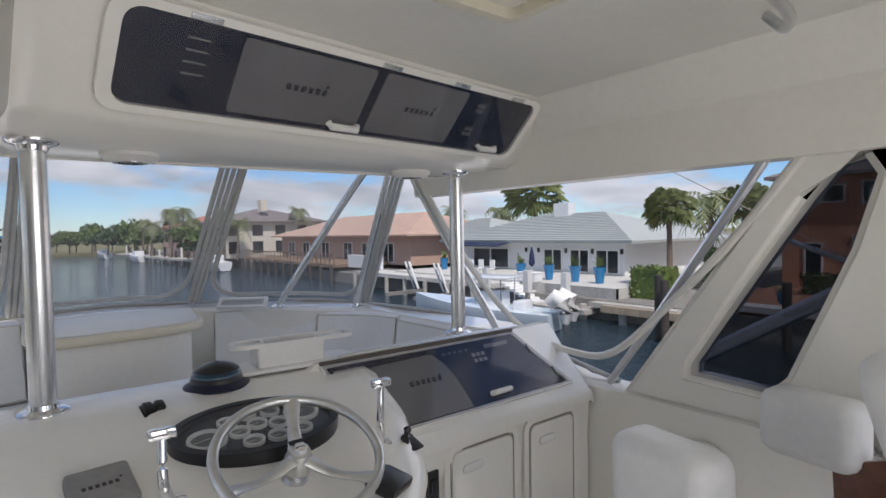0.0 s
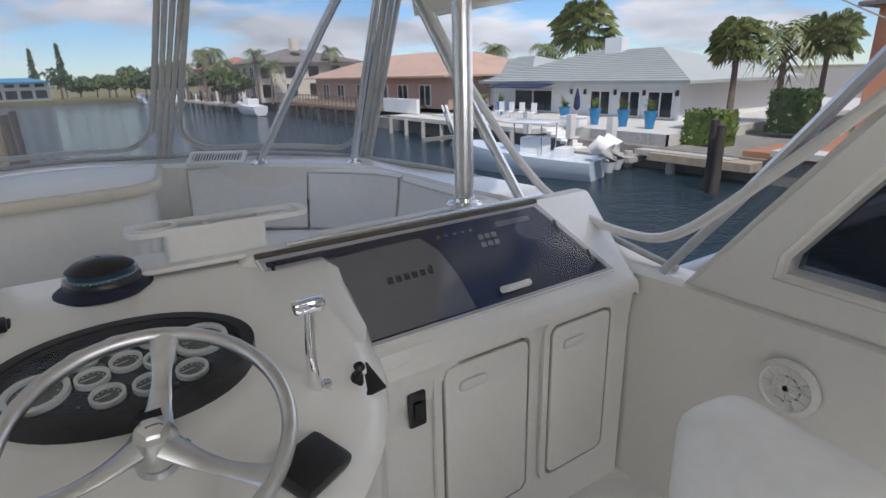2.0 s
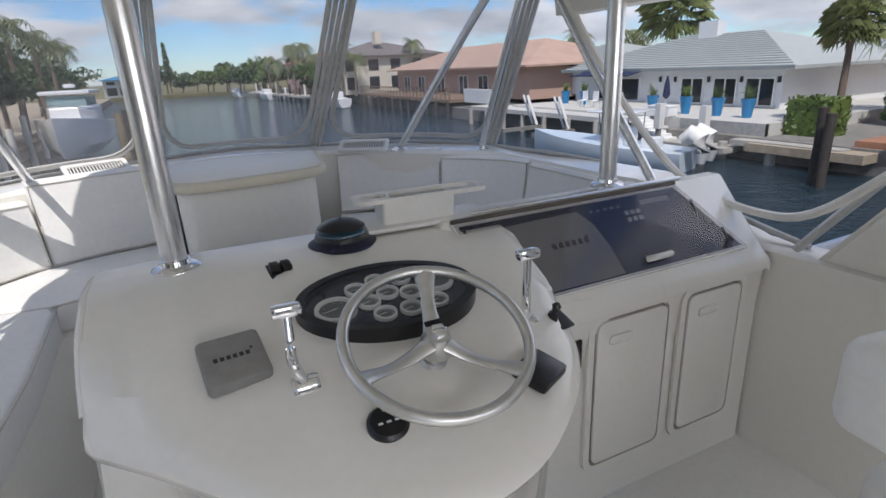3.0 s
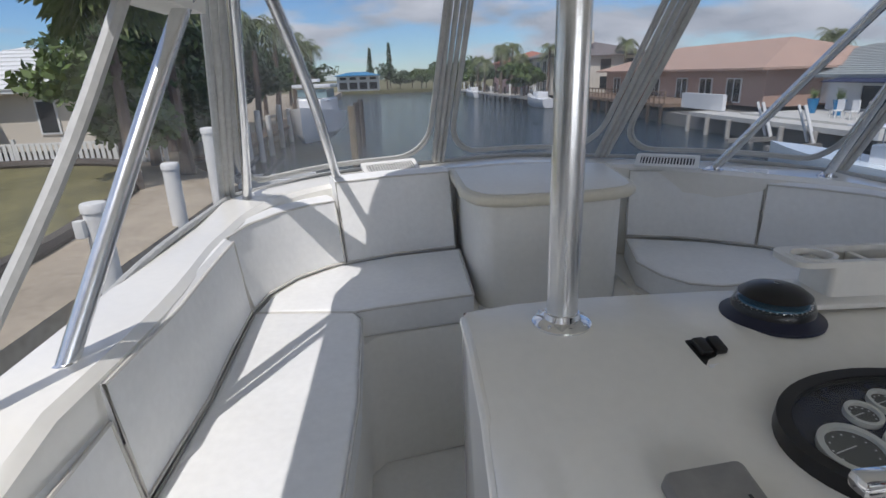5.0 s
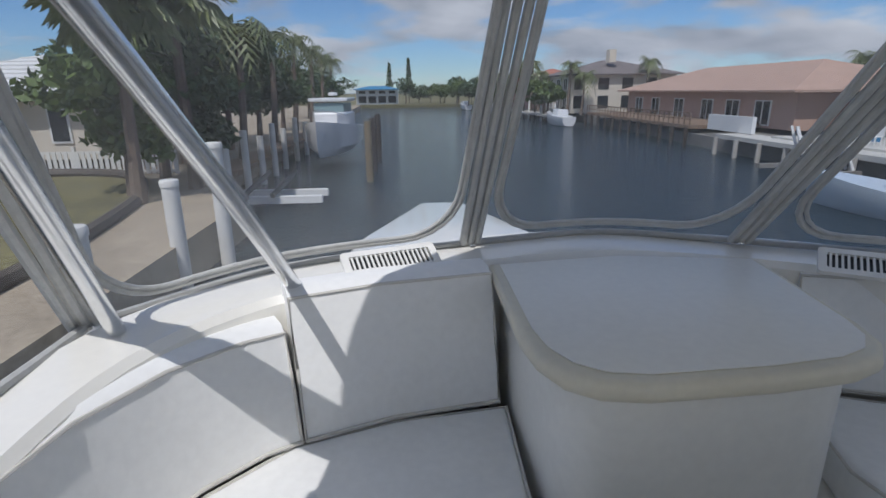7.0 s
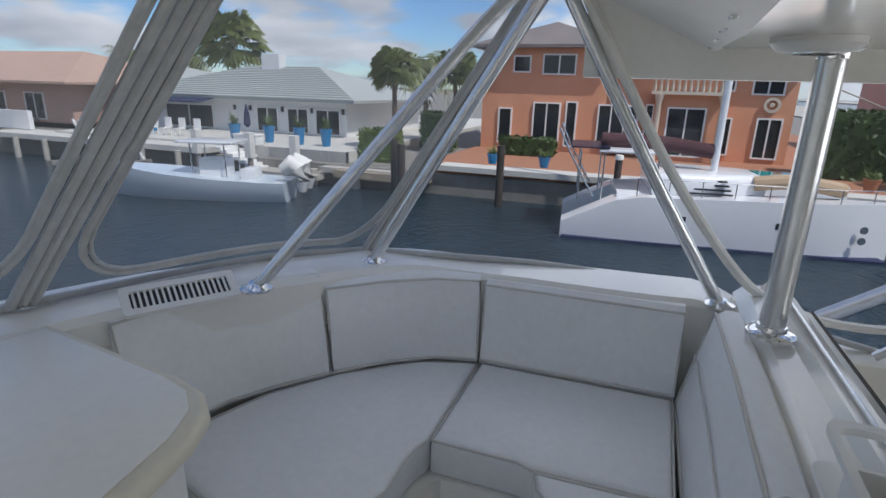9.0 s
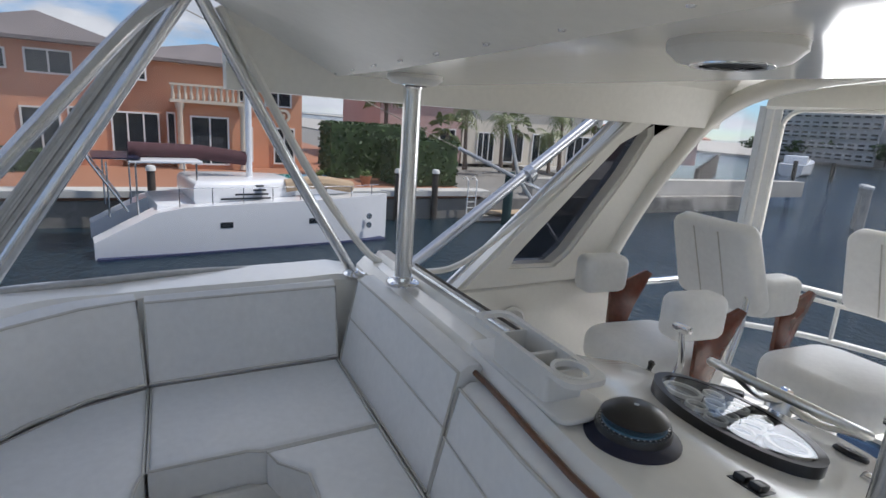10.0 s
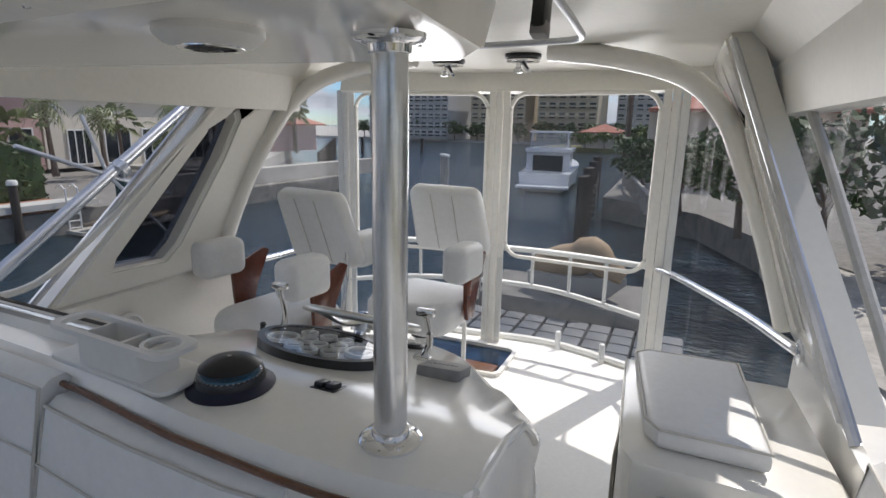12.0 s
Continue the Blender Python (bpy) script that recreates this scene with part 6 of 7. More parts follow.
for y0, y1, z0, z1, c in ((3.3, 4.4, 2.7, 3.7, 1), (0.6, 2.6, 2.6, 3.8, 2), (-0.4, -2.7, 2.65, 3.85, 3), (4.3, 5.2, -1.6, 0.6, 1), (1.3, 3.0, -1.6, 1.0, 2), (0.3, 1.0, -1.6, 1.1, 1), (-0.9, -3.2, -1.6, 1.0, 3), (-3.55, -4.4, -1.6, 1.1, 2)):
    opening(h, 33.97, min(y0, y1), max(y0, y1), z0, z1, c)
for y0, y1, z0, z1, c in ((-8.1, -7.4, 1.9, 3.0, 1), (-10.5, -8.9, 1.75, 3.05, 2), (-10.7, -9.4, -1.7, 0.55, 2), (-8.2, -7.6, -1.6, 0.5, 1)):
    opening(h, 34.46, y0, y1, z0, z1, c)
opening(h, 33.06, -6.7, -4.7, -1.7, 1.0, 2)
bal = part("balcony", box(B(), (33.7, -5.7, 1.75), (2.4, 3.9, 0.18)), STONE, h, "stone balcony ledge", smooth=False)
for k in range(13):
    part("baluster", lathe(B(), [(0.07, 1.84), (0.10, 2.0), (0.05, 2.25), (0.09, 2.45), (0.07, 2.55)], 8, pose(32.6, -7.5 + k * 0.3, 0)), STONE, bal)
part("balustrade_rail", box(B(), (32.6, -5.7, 2.6), (0.22, 3.9, 0.12)), STONE, bal, smooth=False)
for y in (-7.4, -4.2):
    part("column", lathe(B(), [(0.22, -1.9), (0.16, -1.7), (0.14, 1.2), (0.24, 1.5), (0.26, 1.68)], 12, pose(32.7, y, 0)), STONE, h, "carved stone column")
part("medallion", frame_ring(B(), ell(0.42, 0.42, 20), ell(0.26, 0.26, 20), 0, 0.1, Matrix.Translation((34.42, -10.0, 1.25)) @ pose(0, 0, 0, 0, -90, 0)), STONE, h, "round stone medallion")
part("medallion", lathe(B(), [(0.14, 0), (0.1, 0.1)], 14, Matrix.Translation((34.42, -10.0, 1.25)) @ pose(0, 0, 0, 0, -90, 0)), STONE, h)
hedge("hedge", 30.5, 31.6, 1.0, 4.2, -1.95, -0.95, "low clipped hedge before the villa")
for y, z in ((3.1, -1.78), (0.6, -1.78), (-12.2, -1.78), (-9.9, -1.78)):
    pot_plant(25.2, y, z, 0.5, 0.3, BLUEPOT if y > -11 else TERRA, "patterned pot with agave on the terrace")
slab("pool", [(27, -11.0), (31, -11.0), (31, -5.4), (27, -5.4)], -1.92, POOL, "turquoise pool beside the villa", "pool", depth=0.2)
hedge("hedge", 29.5, 32, -17.5, -11.6, -1.95, 1.15, "tall dark hedge beside the pool")
hedge("hedge", 26.2, 28.6, -18.0, -14.2, -1.95, 0.55, "clipped hedge at the waterside")

# the villa's plot reaches close to the white house's hedge
for ob in set(bpy.data.objects) - before_villa:
    if ob.parent is None:
        ob.location.y += 4.0
bpy.context.view_layer.update()

# pink and white houses beyond
h = thing("house", "pink two-storey house with balcony", "house", (46, -22, -1.9))
part("wall", box(B(), (46, -18.6, 1.2), (10, 7.5, 6.3)), STUCP, h, "pink stucco", smooth=False)
part("wall", box(B(), (46, -30.5, 0.6), (10, 16, 5.0)), STUCC, h, "pale stucco", smooth=False)
part("roof", hip(B(), 41, 51, -22.3, -14.8, 4.4, 1.4, 0.6), ROOFR, h, smooth=False)
part("roof", box(B(), (46, -30.5, 3.2), (10.6, 16.4, 0.3)), STUCC, h, smooth=False)
for y0, y1, z0, z1, c in ((-17.5, -16.4, 2.4, 3.6, 2), (-21.8, -20.2, -0.6, 1.0, 2), (-25.8, -24.0, -1.7, 0.9, 3), (-29, -26.8, -1.7, 1.0, 2), (-32.6, -30, -1.7, 1.0, 3), (-37, -34.2, -1.7, 1.0, 3), (-23.5, -22.6, 1.6, 2.6, 1)):
    opening(h, 40.97, y0, y1, z0, z1, c)
for k in range(7):
    palm_tree(34 + (k % 2) * 1.5, -17.5 - k * 2.3, -1.9, 3.0 + 0.5 * ((k * 3) % 4), 1.7, "slim palm before the pale house", k % 3 == 0, 0.2, 18)
slab("wall_pale_quay", [(24.4, -45), (25.4, -45), (25.4, -18), (24.4, -18)], -1.2, CONC, "pale quay wall", "seawall", depth=1.2)
palm_tree(36, -13.4, -1.9, 5.5, 2.0, "palm between villa and pink house", True, 0.0, 40)

# ladder, wooden raft dock near the hedge
t = thing("dock_ladder", "white ladder on the seawall", "ladder", (23.3, -13.2, -3.0))
for y in (-13.0, -13.5):
    part("rail", sweep(B(), [(23.2, y, -3.0), (23.2, y, -1.2), (23.5, y, -1.05), (23.8, y, -1.2)], 0.035, 8), WFRAME, t)
for k in range(5):
    part("rung", sweep(B(), [(23.2, -13.0, -2.9 + k * 0.3), (23.2, -13.5, -2.9 + k * 0.3)], 0.025, 6), WFRAME, t)
t = thing("kayak", "pale wooden kayak on a floating dock", "kayak", (22.6, -15.5, -2.8))
part("hull", sweep(B(), curve([(22.6, -13.2, -2.7), (22.5, -14.5, -2.78), (22.6, -16.5, -2.78), (22.8, -17.6, -2.7)], 4), 0.3, 10, flat=0.5, radii=[0.06, 0.18, 0.26, 0.3, 0.32, 0.33, 0.33, 0.32, 0.3, 0.26, 0.2, 0.12, 0.05]), CANVAS, t)
part("dock_plank", box(B(), (22.8, -15.4, -3.05), (1.1, 5.0, 0.14)), CONC, t, smooth=False)


# ---- boats ----
def hull(bm, L, W, z0, sheer_aft, sheer_bow, m, n=12, transom=0.8):
    """Hull along +y from the transom, z0 waterline."""
    rows = []
    for k in range(n + 1):
        t = k / n
        w = W / 2 * (transom + (1 - transom) * min(1, t * 2.5)) * (1 - max(0, (t - 0.45) / 0.55) ** 2.2)
        zt = z0 + sheer_aft + (sheer_bow - sheer_aft) * t ** 1.5
        y = L * t
        rows.append([bm.verts.new(m @ Vector(p)) for p in ((-w, y, zt), (-w * 0.93, y, z0 + 0.25), (-w * 0.6, y - 0.5 * t, z0 - 0.25), (w * 0.6, y - 0.5 * t, z0 - 0.25), (w * 0.93, y, z0 + 0.25), (w, y, zt))])
    for a, b2 in zip(rows, rows[1:]):
        for i in range(5):
            bm.faces.new((a[i], b2[i], b2[i + 1], a[i + 1]))
        bm.faces.new((a[5], b2[5], b2[0], a[0]))
    bm.faces.new(rows[0])
    return bm


# catamaran: bows towards aft of the canal
CM = pose(20.5, 3.0, WZ, 0, 0, 187)
t = thing("catamaran", "white cruising catamaran with mast and tan sail cover", "catamaran", (20.9, -1.8, WZ))
for dx in (-1.6, 1.6):
    bm = B()
    rows = []
    for k in range(13):
        u = k / 12
        y = 10.2 * u
        w = 0.62 * (0.72 + 0.28 * min(1, u * 4)) * (1 - max(0, (u - 0.7) / 0.3) ** 2 * 0.9)
        zt = (0.55 + 0.95 * min(1, u * 5.5)) if u < 0.19 else 1.52 + 0.30 * u
        rows.append([bm.verts.new(CM @ Vector((dx + a, y, z))) for a, z in ((-w, zt), (-w * 1.02, 0.7 * min(1, 0.6 + u)), (-w * 0.8, -0.2), (w * 0.8, -0.2), (w * 1.02, 0.7 * min(1, 0.6 + u)), (w, zt))])
    for a, b2 in zip(rows, rows[1:]):
        for i in range(6):
            bm.faces.new((a[i], b2[i], b2[(i + 1) % 6], a[(i + 1) % 6]))
    bm.faces.new(rows[0])
    bm.faces.new(rows[-1][::-1])
    hp = part("hull", bm, HULLW, t)
    part("bootstripe", box(B(), (dx, 5.0, 0.02), (1.30, 9.9, 0.10), CM), NAVY, hp, smooth=False)
    for y in (3.8, 6.9):
        part("port_light", box(B(), (dx + 0.63, y, 0.95), (0.03, 0.42, 0.2), CM, 0.01), GLASSD, hp)
    for y, z in ((9.2, 1.35), (9.2, 1.0)):
        part("port_light", lathe(B(), [(0.12, 0), (0.12, 0.02)], 14, CM @ Matrix.Translation((dx + 0.5, y, z - 0.35)) @ pose(0, 0, 0, 0, 90, 0)), STEEL, hp)
part("bridge_deck", prism(B(), [(-1.6, 1.8), (1.6, 1.8), (1.6, 7.0), (-1.6, 7.0)], 0.9, 1.6, 0.05, CM), HULLW, t)
bm = B()
prism(bm, [(-1.7, 2.9), (1.7, 2.9), (1.6, 4.8), (1.0, 6.6), (-1.0, 6.6), (-1.6, 4.8)], 1.5, 2.35, 0.25, CM, 3)
cab = part("cabin", bm, HULLW, t)
for k in range(4):
    part("louvre", box(B(), (1.64 - 0.05 * k, 4.6 + 0.06 * k, 1.75 + 0.14 * k), (0.08, 1.7 - 0.25 * k, 0.06), CM), GLASSD, cab, smooth=False)
part("bimini", box(B(), (0, 2.2, 2.95), (2.6, 2.2, 0.08), CM, 0.03), HULLW, t, "white bimini top")
part("solar_panel", box(B(), (0, 0.8, 3.05), (2.6, 1.3, 0.05), CM), PANEL, t, smooth=False)
for x, y in ((-1.2, 1.3), (1.2, 1.3), (-1.2, 3.1), (1.2, 3.1), (-1.3, 0.5), (1.3, 0.5)):
    part("bimini_post", sweep(B(), [CM @ Vector((x, y, 1.2)), CM @ Vector((x, y, 2.95))], 0.03, 8), STEEL, t)
bm = B()
for x in (-1.5, 1.5):
    sweep(bm, [CM @ Vector((x, 1.0, 1.4)), CM @ Vector((x, 0.1, 2.9)), CM @ Vector((x, -0.3, 3.7))], 0.035, 8)
for k in range(5):
    sweep(bm, [CM @ Vector((-1.5, 0.7 - k * 0.22, 1.9 + k * 0.4)), CM @ Vector((1.5, 0.7 - k * 0.22, 1.9 + k * 0.4))], 0.025, 6)
part("davit", bm, STEEL, t, "stainless davit arch")
part("mast", lathe(B(), [(0.12, 1.6), (0.12, 16.0)], 12, CM @ Matrix.Translation((0.2, 5.1, 0))), HULLW, t, "white mast")
part("boom_cover", sweep(B(), [CM @ Vector((0.1, 5.0, 3.0)), CM @ Vector((0.0, 3.4, 3.2)), CM @ Vector((0, 1.2, 3.25))], 0.22, 10, flat=1.2), mat("maroon_sail_cover", (0.08, 0.035, 0.04), 0.9, var=0.3), t, "dark folded sail cover")
part("tarp", sweep(B(), curve([CM @ Vector((1.0, 6.2, 2.1)), CM @ Vector((1.2, 7.4, 2.25)), CM @ Vector((1.1, 8.8, 2.05))], 5), 0.35, 10, flat=0.7), CANVAS, t, "tan canvas tarp")
for k in range(8):
    part("stanchion", sweep(B(), [CM @ Vector((2.1 - (0.25 if k > 6 else 0), 2.4 + k * 1.0, 1.6)), CM @ Vector((2.1 - (0.25 if k > 6 else 0), 2.4 + k * 1.0, 2.2))], 0.018, 6), STEEL, t)
part("lifeline", sweep(B(), [CM @ Vector((2.1, 2.4, 2.2)), CM @ Vector((2.1, 8.4, 2.2)), CM @ Vector((1.7, 9.8, 2.2))], 0.012, 6), STEEL, t)

# centre console boat with white covered outboards
OM = pose(19.4, 14.6, WZ, 0, 0, 18)
t = thing("motorboat", "pale blue centre console boat with covered outboards", "boat", (19.4, 17, WZ))
part("hull", hull(B(), 8.2, 2.5, 0.1, 0.75, 1.35, OM, 14), HULLB, t)
part("deck", prism(B(), [(-1.0, 0.2), (1.0, 0.2), (1.05, 4), (0.5, 6.4), (-0.5, 6.4), (-1.05, 4)], 0.80, 0.86, 0, OM), HULLW, t)
part("console", box(B(), (0, 3.2, 1.3), (0.9, 1.2, 0.9), OM, 0.08), HULLW, t)
part("t_top", box(B(), (0, 3.3, 2.45), (1.9, 2.4, 0.08), OM, 0.03), HULLW, t)
for x, y in ((-0.7, 2.5), (0.7, 2.5), (-0.6, 4.0), (0.6, 4.0)):
    part("top_post", sweep(B(), [OM @ Vector((x, y, 0.85)), OM @ Vector((x * 1.1, y, 2.45))], 0.03, 8), STEEL, t)
part("seat", box(B(), (0, 1.7, 1.1), (1.0, 0.6, 0.5), OM, 0.06), HULLW, t)
for x in (-0.45, 0.45):
    bm = B()
    rnd = random.Random(4)
    sweep(bm, [OM @ Vector(p) for p in ((x, 0.15, 1.35), (x, -0.2, 1.62), (x, -0.55, 1.45), (x, -0.7, 0.9), (x, -0.65, 0.45))], 0.3, 12, radii=[0.26, 0.40, 0.40, 0.30, 0.16])
    part("engine_cover", bm, COVERW, t, "white fabric outboard cover")

# boat lift arms beside the white dock
for y in (26.5, 30.0):
    t = thing("boat_lift", "white angled boat lift arm by the dock", "boat lift", (21.8, y, WZ), "boat lifts")
    part("arm", sweep(B(), [(22.4, y, -2.6), (22.0, y + 0.6, -0.6)], 0.16, 8, flat=0.6), WFRAME, t)
    part("arm", sweep(B(), [(22.4, y + 0.5, -2.6), (22.0, y + 1.1, -0.6)], 0.12, 8, flat=0.6), WFRAME, t)
    part("beam", box(B(), (21.2, y, -2.75), (3.2, 0.3, 0.25)), CONCD, t, smooth=False)
for k in range(7):
    piling(22.4, 24 + k * 2.6, -1.95, 0.17, CONC, label="grey concrete pier under the dock")

# brown-roofed and cream houses further along the canal
h = thing("house", "tan house with wide brown hip roof", "house", (36, 60, -1.8))
part("wall", box(B(), (37, 59, -0.3), (14, 34, 3.0)), STUCB, h, "tan stucco", smooth=False)
part("roof", hip(B(), 30, 44, 42, 76, 1.35, 2.6, 1.2), ROOFB, h, smooth=False)
for y0 in (45, 49.5, 54, 60, 66, 71):
    opening(h, 29.97, y0, y0 + 2.2, -1.6, 0.5, 2)
slab("dock_brown", [(23.5, 46), (30, 46), (30, 74), (23.5, 74)], -1.5, DOCKW, "raised brown timber deck", "dock", depth=0.3)
t = thing("deck_railing", "brown timber railing along the raised deck", "railing", (23.6, 60, -1.5))
for k in range(29):
    part("post", box(B(), (23.6, 46 + k, -1.0), (0.1, 0.1, 1.0)), DOCKW, t, smooth=False)
part("rail", box(B(), (23.6, 60, -0.5), (0.12, 28, 0.1)), DOCKW, t, smooth=False)
part("rail", box(B(), (23.6, 60, -1.0), (0.08, 28, 0.08)), DOCKW, t, smooth=False)
for k in range(12):
    piling(23.3, 46 + k * 2.5, -1.7, 0.2)
bm = box(B(), (24.5, 41.5, -1.1), (0.3, 6, 1.2))
solid("wall_white_screen", bm, STUCW, "low white terrace wall with blue planters", "wall", kind="structure", smooth=False)
h = thing("house", "cream two-storey house with hip roof and chimney", "house", (30, 86, -1.8))
part("wall", box(B(), (31, 88, 0.9), (16, 14, 5.6)), STUCC, h, "cream stucco", smooth=False)
part("roof", hip(B(), 23, 39, 81, 95, 3.7, 2.2, 0.8), ROOFD, h, "grey-brown tiled roof", smooth=False)
part("chimney", box(B(), (30, 84, 6.3), (1.0, 1.6, 1.8)), STUCC, h, smooth=False)
for y0 in (82, 86, 90):
    for z0 in (-1.4, 1.4):
        opening(h, 22.97, y0, y0 + 2.0, z0, z0 + 1.7, 2)
for k in range(4):
    w = part("window", box(B(), (24.5 + k * 3.6, 80.97, 2.3), (1.6, 0.08, 1.6)), GLASSD, h, "dark window", smooth=False)
    w = part("window", box(B(), (24.5 + k * 3.6, 80.97, -0.3), (1.6, 0.08, 1.8)), GLASSD, h, "dark window", smooth=False)
h = thing("house", "pink house with red roof among palms", "house", (26, 108, -1.8))
part("wall", box(B(), (27, 108, 0.8), (12, 14, 5.2)), STUCP, h, smooth=False)
part("roof", hip(B(), 21, 33, 101, 115, 3.4, 2.0, 0.7), ROOFR, h, smooth=False)
for k, (x, y) in enumerate(((24, 78), (21, 92), (22.5, 80), (19, 98), (20, 104), (18, 110), (17.5, 116), (34, 80), (20.5, 96), (27, 122))):
    palm_tree(x, y, -2.0, 5.5 + (k * 37 % 30) / 10, 2.6, "coconut palm among the canal houses", False, 0.4, 20)
for k, (x, y) in enumerate(((20, 84), (22, 99), (17, 122), (14, 138), (12, 150), (24, 118), (8, 160))):
    tree(x, y, -2.2, 5.5 + k % 3, 6, "broad dark green tree on the canal bank", LEAF if k % 2 else LEAF2, 700, 0.45, 20 + k)
slab("dock_row", [(19.5, 78), (22.5, 78), (18, 140), (15, 140)], -2.0, CONC, "dock along the cream houses", "dock", depth=0.3)
for k in range(18):
    y = 76 + k * 3.4
    piling(20.8 - k * 0.22, y, -0.8 + (k % 3) * 0.3, 0.18, PVC if k % 2 else WOODP, label="white or bare dock piling")
for k, (x, y) in enumerate(((20.6, 72), (17, 112), (14, 138))):
    m = pose(x, y, WZ, 0, 0, 8)
    t = thing("motorboat", "white motorboat moored along the canal", "boat", (x, y, WZ), "moored boats")
    part("hull", hull(B(), 7.5, 2.4, 0.3, 0.9, 1.5, m), HULLW, t)
    part("cabin", box(B(), (0, 3.2, 1.7), (1.6, 2.2, 0.9), m, 0.15), HULLW, t)
    part("windscreen", box(B(), (0, 4.0, 1.9), (1.64, 0.5, 0.4), m, 0.05), GLASSD, t)

# canal's end
h = thing("boathouse", "white open-fronted boathouse with blue roof", "boathouse", (-11, 176, -2.4))
part("wall", box(B(), (-11, 178, -0.2), (13, 6, 4.4)), STUCW, h, smooth=False)
part("roof", hip(B(), -17.5, -4.5, 173, 181, 2.2, 1.0, 0.6), ROOFBL, h, "bright blue roof", smooth=False)
for k in range(4):
    part("opening", box(B(), (-15.6 + k * 3.1, 174.97, -0.9), (2.4, 0.1, 2.0)), GLASSD, h, smooth=False)
    part("window", box(B(), (-15.6 + k * 3.1, 174.97, 1.3), (2.0, 0.1, 0.8)), GLASSD, h, smooth=False)
rnd = random.Random(8)
for k in range(16):
    x = -2 + k * 4.2
    tree(x, 176 + rnd.uniform(-3, 14), -2.4, rnd.uniform(5, 8.5), rnd.uniform(6, 9), "dark green tree at the canal's end", LEAF, 420, 0.6, 60 + k)
for x, hh in ((-7.5, 12), (-1.0, 13.5)):
    t = thing("cypress_tree", "slim dark cypress on the skyline", "tree", (x, 190, -2.4), "trees")
    part("trunk", sweep(B(), [(x, 190, -2.4), (x, 190, 6)], 0.2, 6), BARK, t)
    bm = B()
    for q in range(8):
        leafy(bm, (x, 190, 2 + q * (hh - 3) / 8), (1.5 - q * 0.16, 1.5 - q * 0.16, 1.0), 60, 0.45, rnd)
    part("crown", bm, LEAF, t, smooth=False)
for x in range(-60, -20, 8):
    tree(x, 184, -2.4, 7, 9, "dark green tree at the canal's end", LEAF, 420, 0.6, 90 - x)

# ---- port bank ----
h = thing("house", "white bungalow with white tiled roof", "house", (-27, 30, -2))
part("wall", box(B(), (-29, 32, -0.55), (14, 14, 3.0)), STUCC, h, "pale stucco", smooth=False)
part("wall", box(B(), (-32, 25, -0.55), (8, 8, 3.0)), STUCC, h, "pale stucco wing", smooth=False)
part("roof", hip(B(), -36, -22, 25, 39, 0.95, 2.4, 0.8), ROOFW, h, smooth=False)
part("roof", hip(B(), -36, -28, 20.5, 29, 0.95, 1.9, 0.7), ROOFW, h, smooth=False)
for k in range(10):
    tq = k / 10
    part("tile_course", box(B(), ((-36.8 + 7.8 * tq - 21.2 - 7.8 * tq) / 2, 24.2 + 7.8 * tq, 0.98 + 2.4 * tq), (15.6 - 15.6 * tq, 0.12, 0.06)), ROOFW, h, smooth=False)
for x0 in (-24.5, -28.5):
    w = part("window", box(B(), (x0, 24.97, -0.4), (1.0, 0.1, 1.7)), WFRAME, h, smooth=False)
    part("pane", box(B(), (x0, 24.93, -0.4), (0.8, 0.06, 1.5)), GLASSD, w, smooth=False)
part("satellite_dish", lathe(B(), [(0.02, 0), (0.3, 0.06), (0.42, 0.14)], 16, pose(-22.6, 25.0, 1.5, 60, 0, 30)), GREY, h, "grey satellite dish")
h.location += Vector((7.0, 3.0, 0.6))
t = thing("fence", "white vinyl picket fence along the lawn", "fence", (-18, 26.2, -2))
for k in range(70):
    x = -11.5 - k * 0.26
    part("picket", box(B(), (x, 26.2, -1.45), (0.17, 0.03, 1.05)), PVC, t, smooth=False)
for k in range(9):
    x = -11.5 - k * 2.28
    part("post", box(B(), (x, 26.25, -1.35), (0.14, 0.14, 1.35)), PVC, t, smooth=False)
for z in (-1.85, -0.95):
    part("rail", box(B(), (-20.6, 26.24, z), (18.4, 0.05, 0.12)), PVC, t, smooth=False)
bm = sweep(B(), curve([(-8.2, 3, -1.9), (-8.4, 9, -1.88), (-8.8, 13.5, -1.9), (-10.6, 21, -1.85), (-14.5, 25.6, -1.85), (-24, 25.6, -1.85)], 6), 0.22, 8)
solid("silt_fence", bm, RUBBER, "black rolled silt barrier along the lawn", "silt barrier")


def white_pipe(x, y, h, lamp=False):
    t = thing("piling", "white sleeved mooring piling by the seawall", "piling", (x, y, WZ), "white pilings")
    part("sleeve", lathe(B(), [(0.20, WZ - 0.5), (0.20, h - 0.12)], 20, pose(x, y, 0)), PVC, t)
    part("cap", lathe(B(), [(0.225, h - 0.16), (0.225, h - 0.04), (0.2, h), (0.05, h + 0.015)], 20, pose(x, y, 0)), PVC, t)
    if lamp:
        part("lamp", box(B(), (x - 0.18, y - 0.22, h - 0.42), (0.17, 0.17, 0.32), None, 0.03), PVC, t, "small white dock lantern")


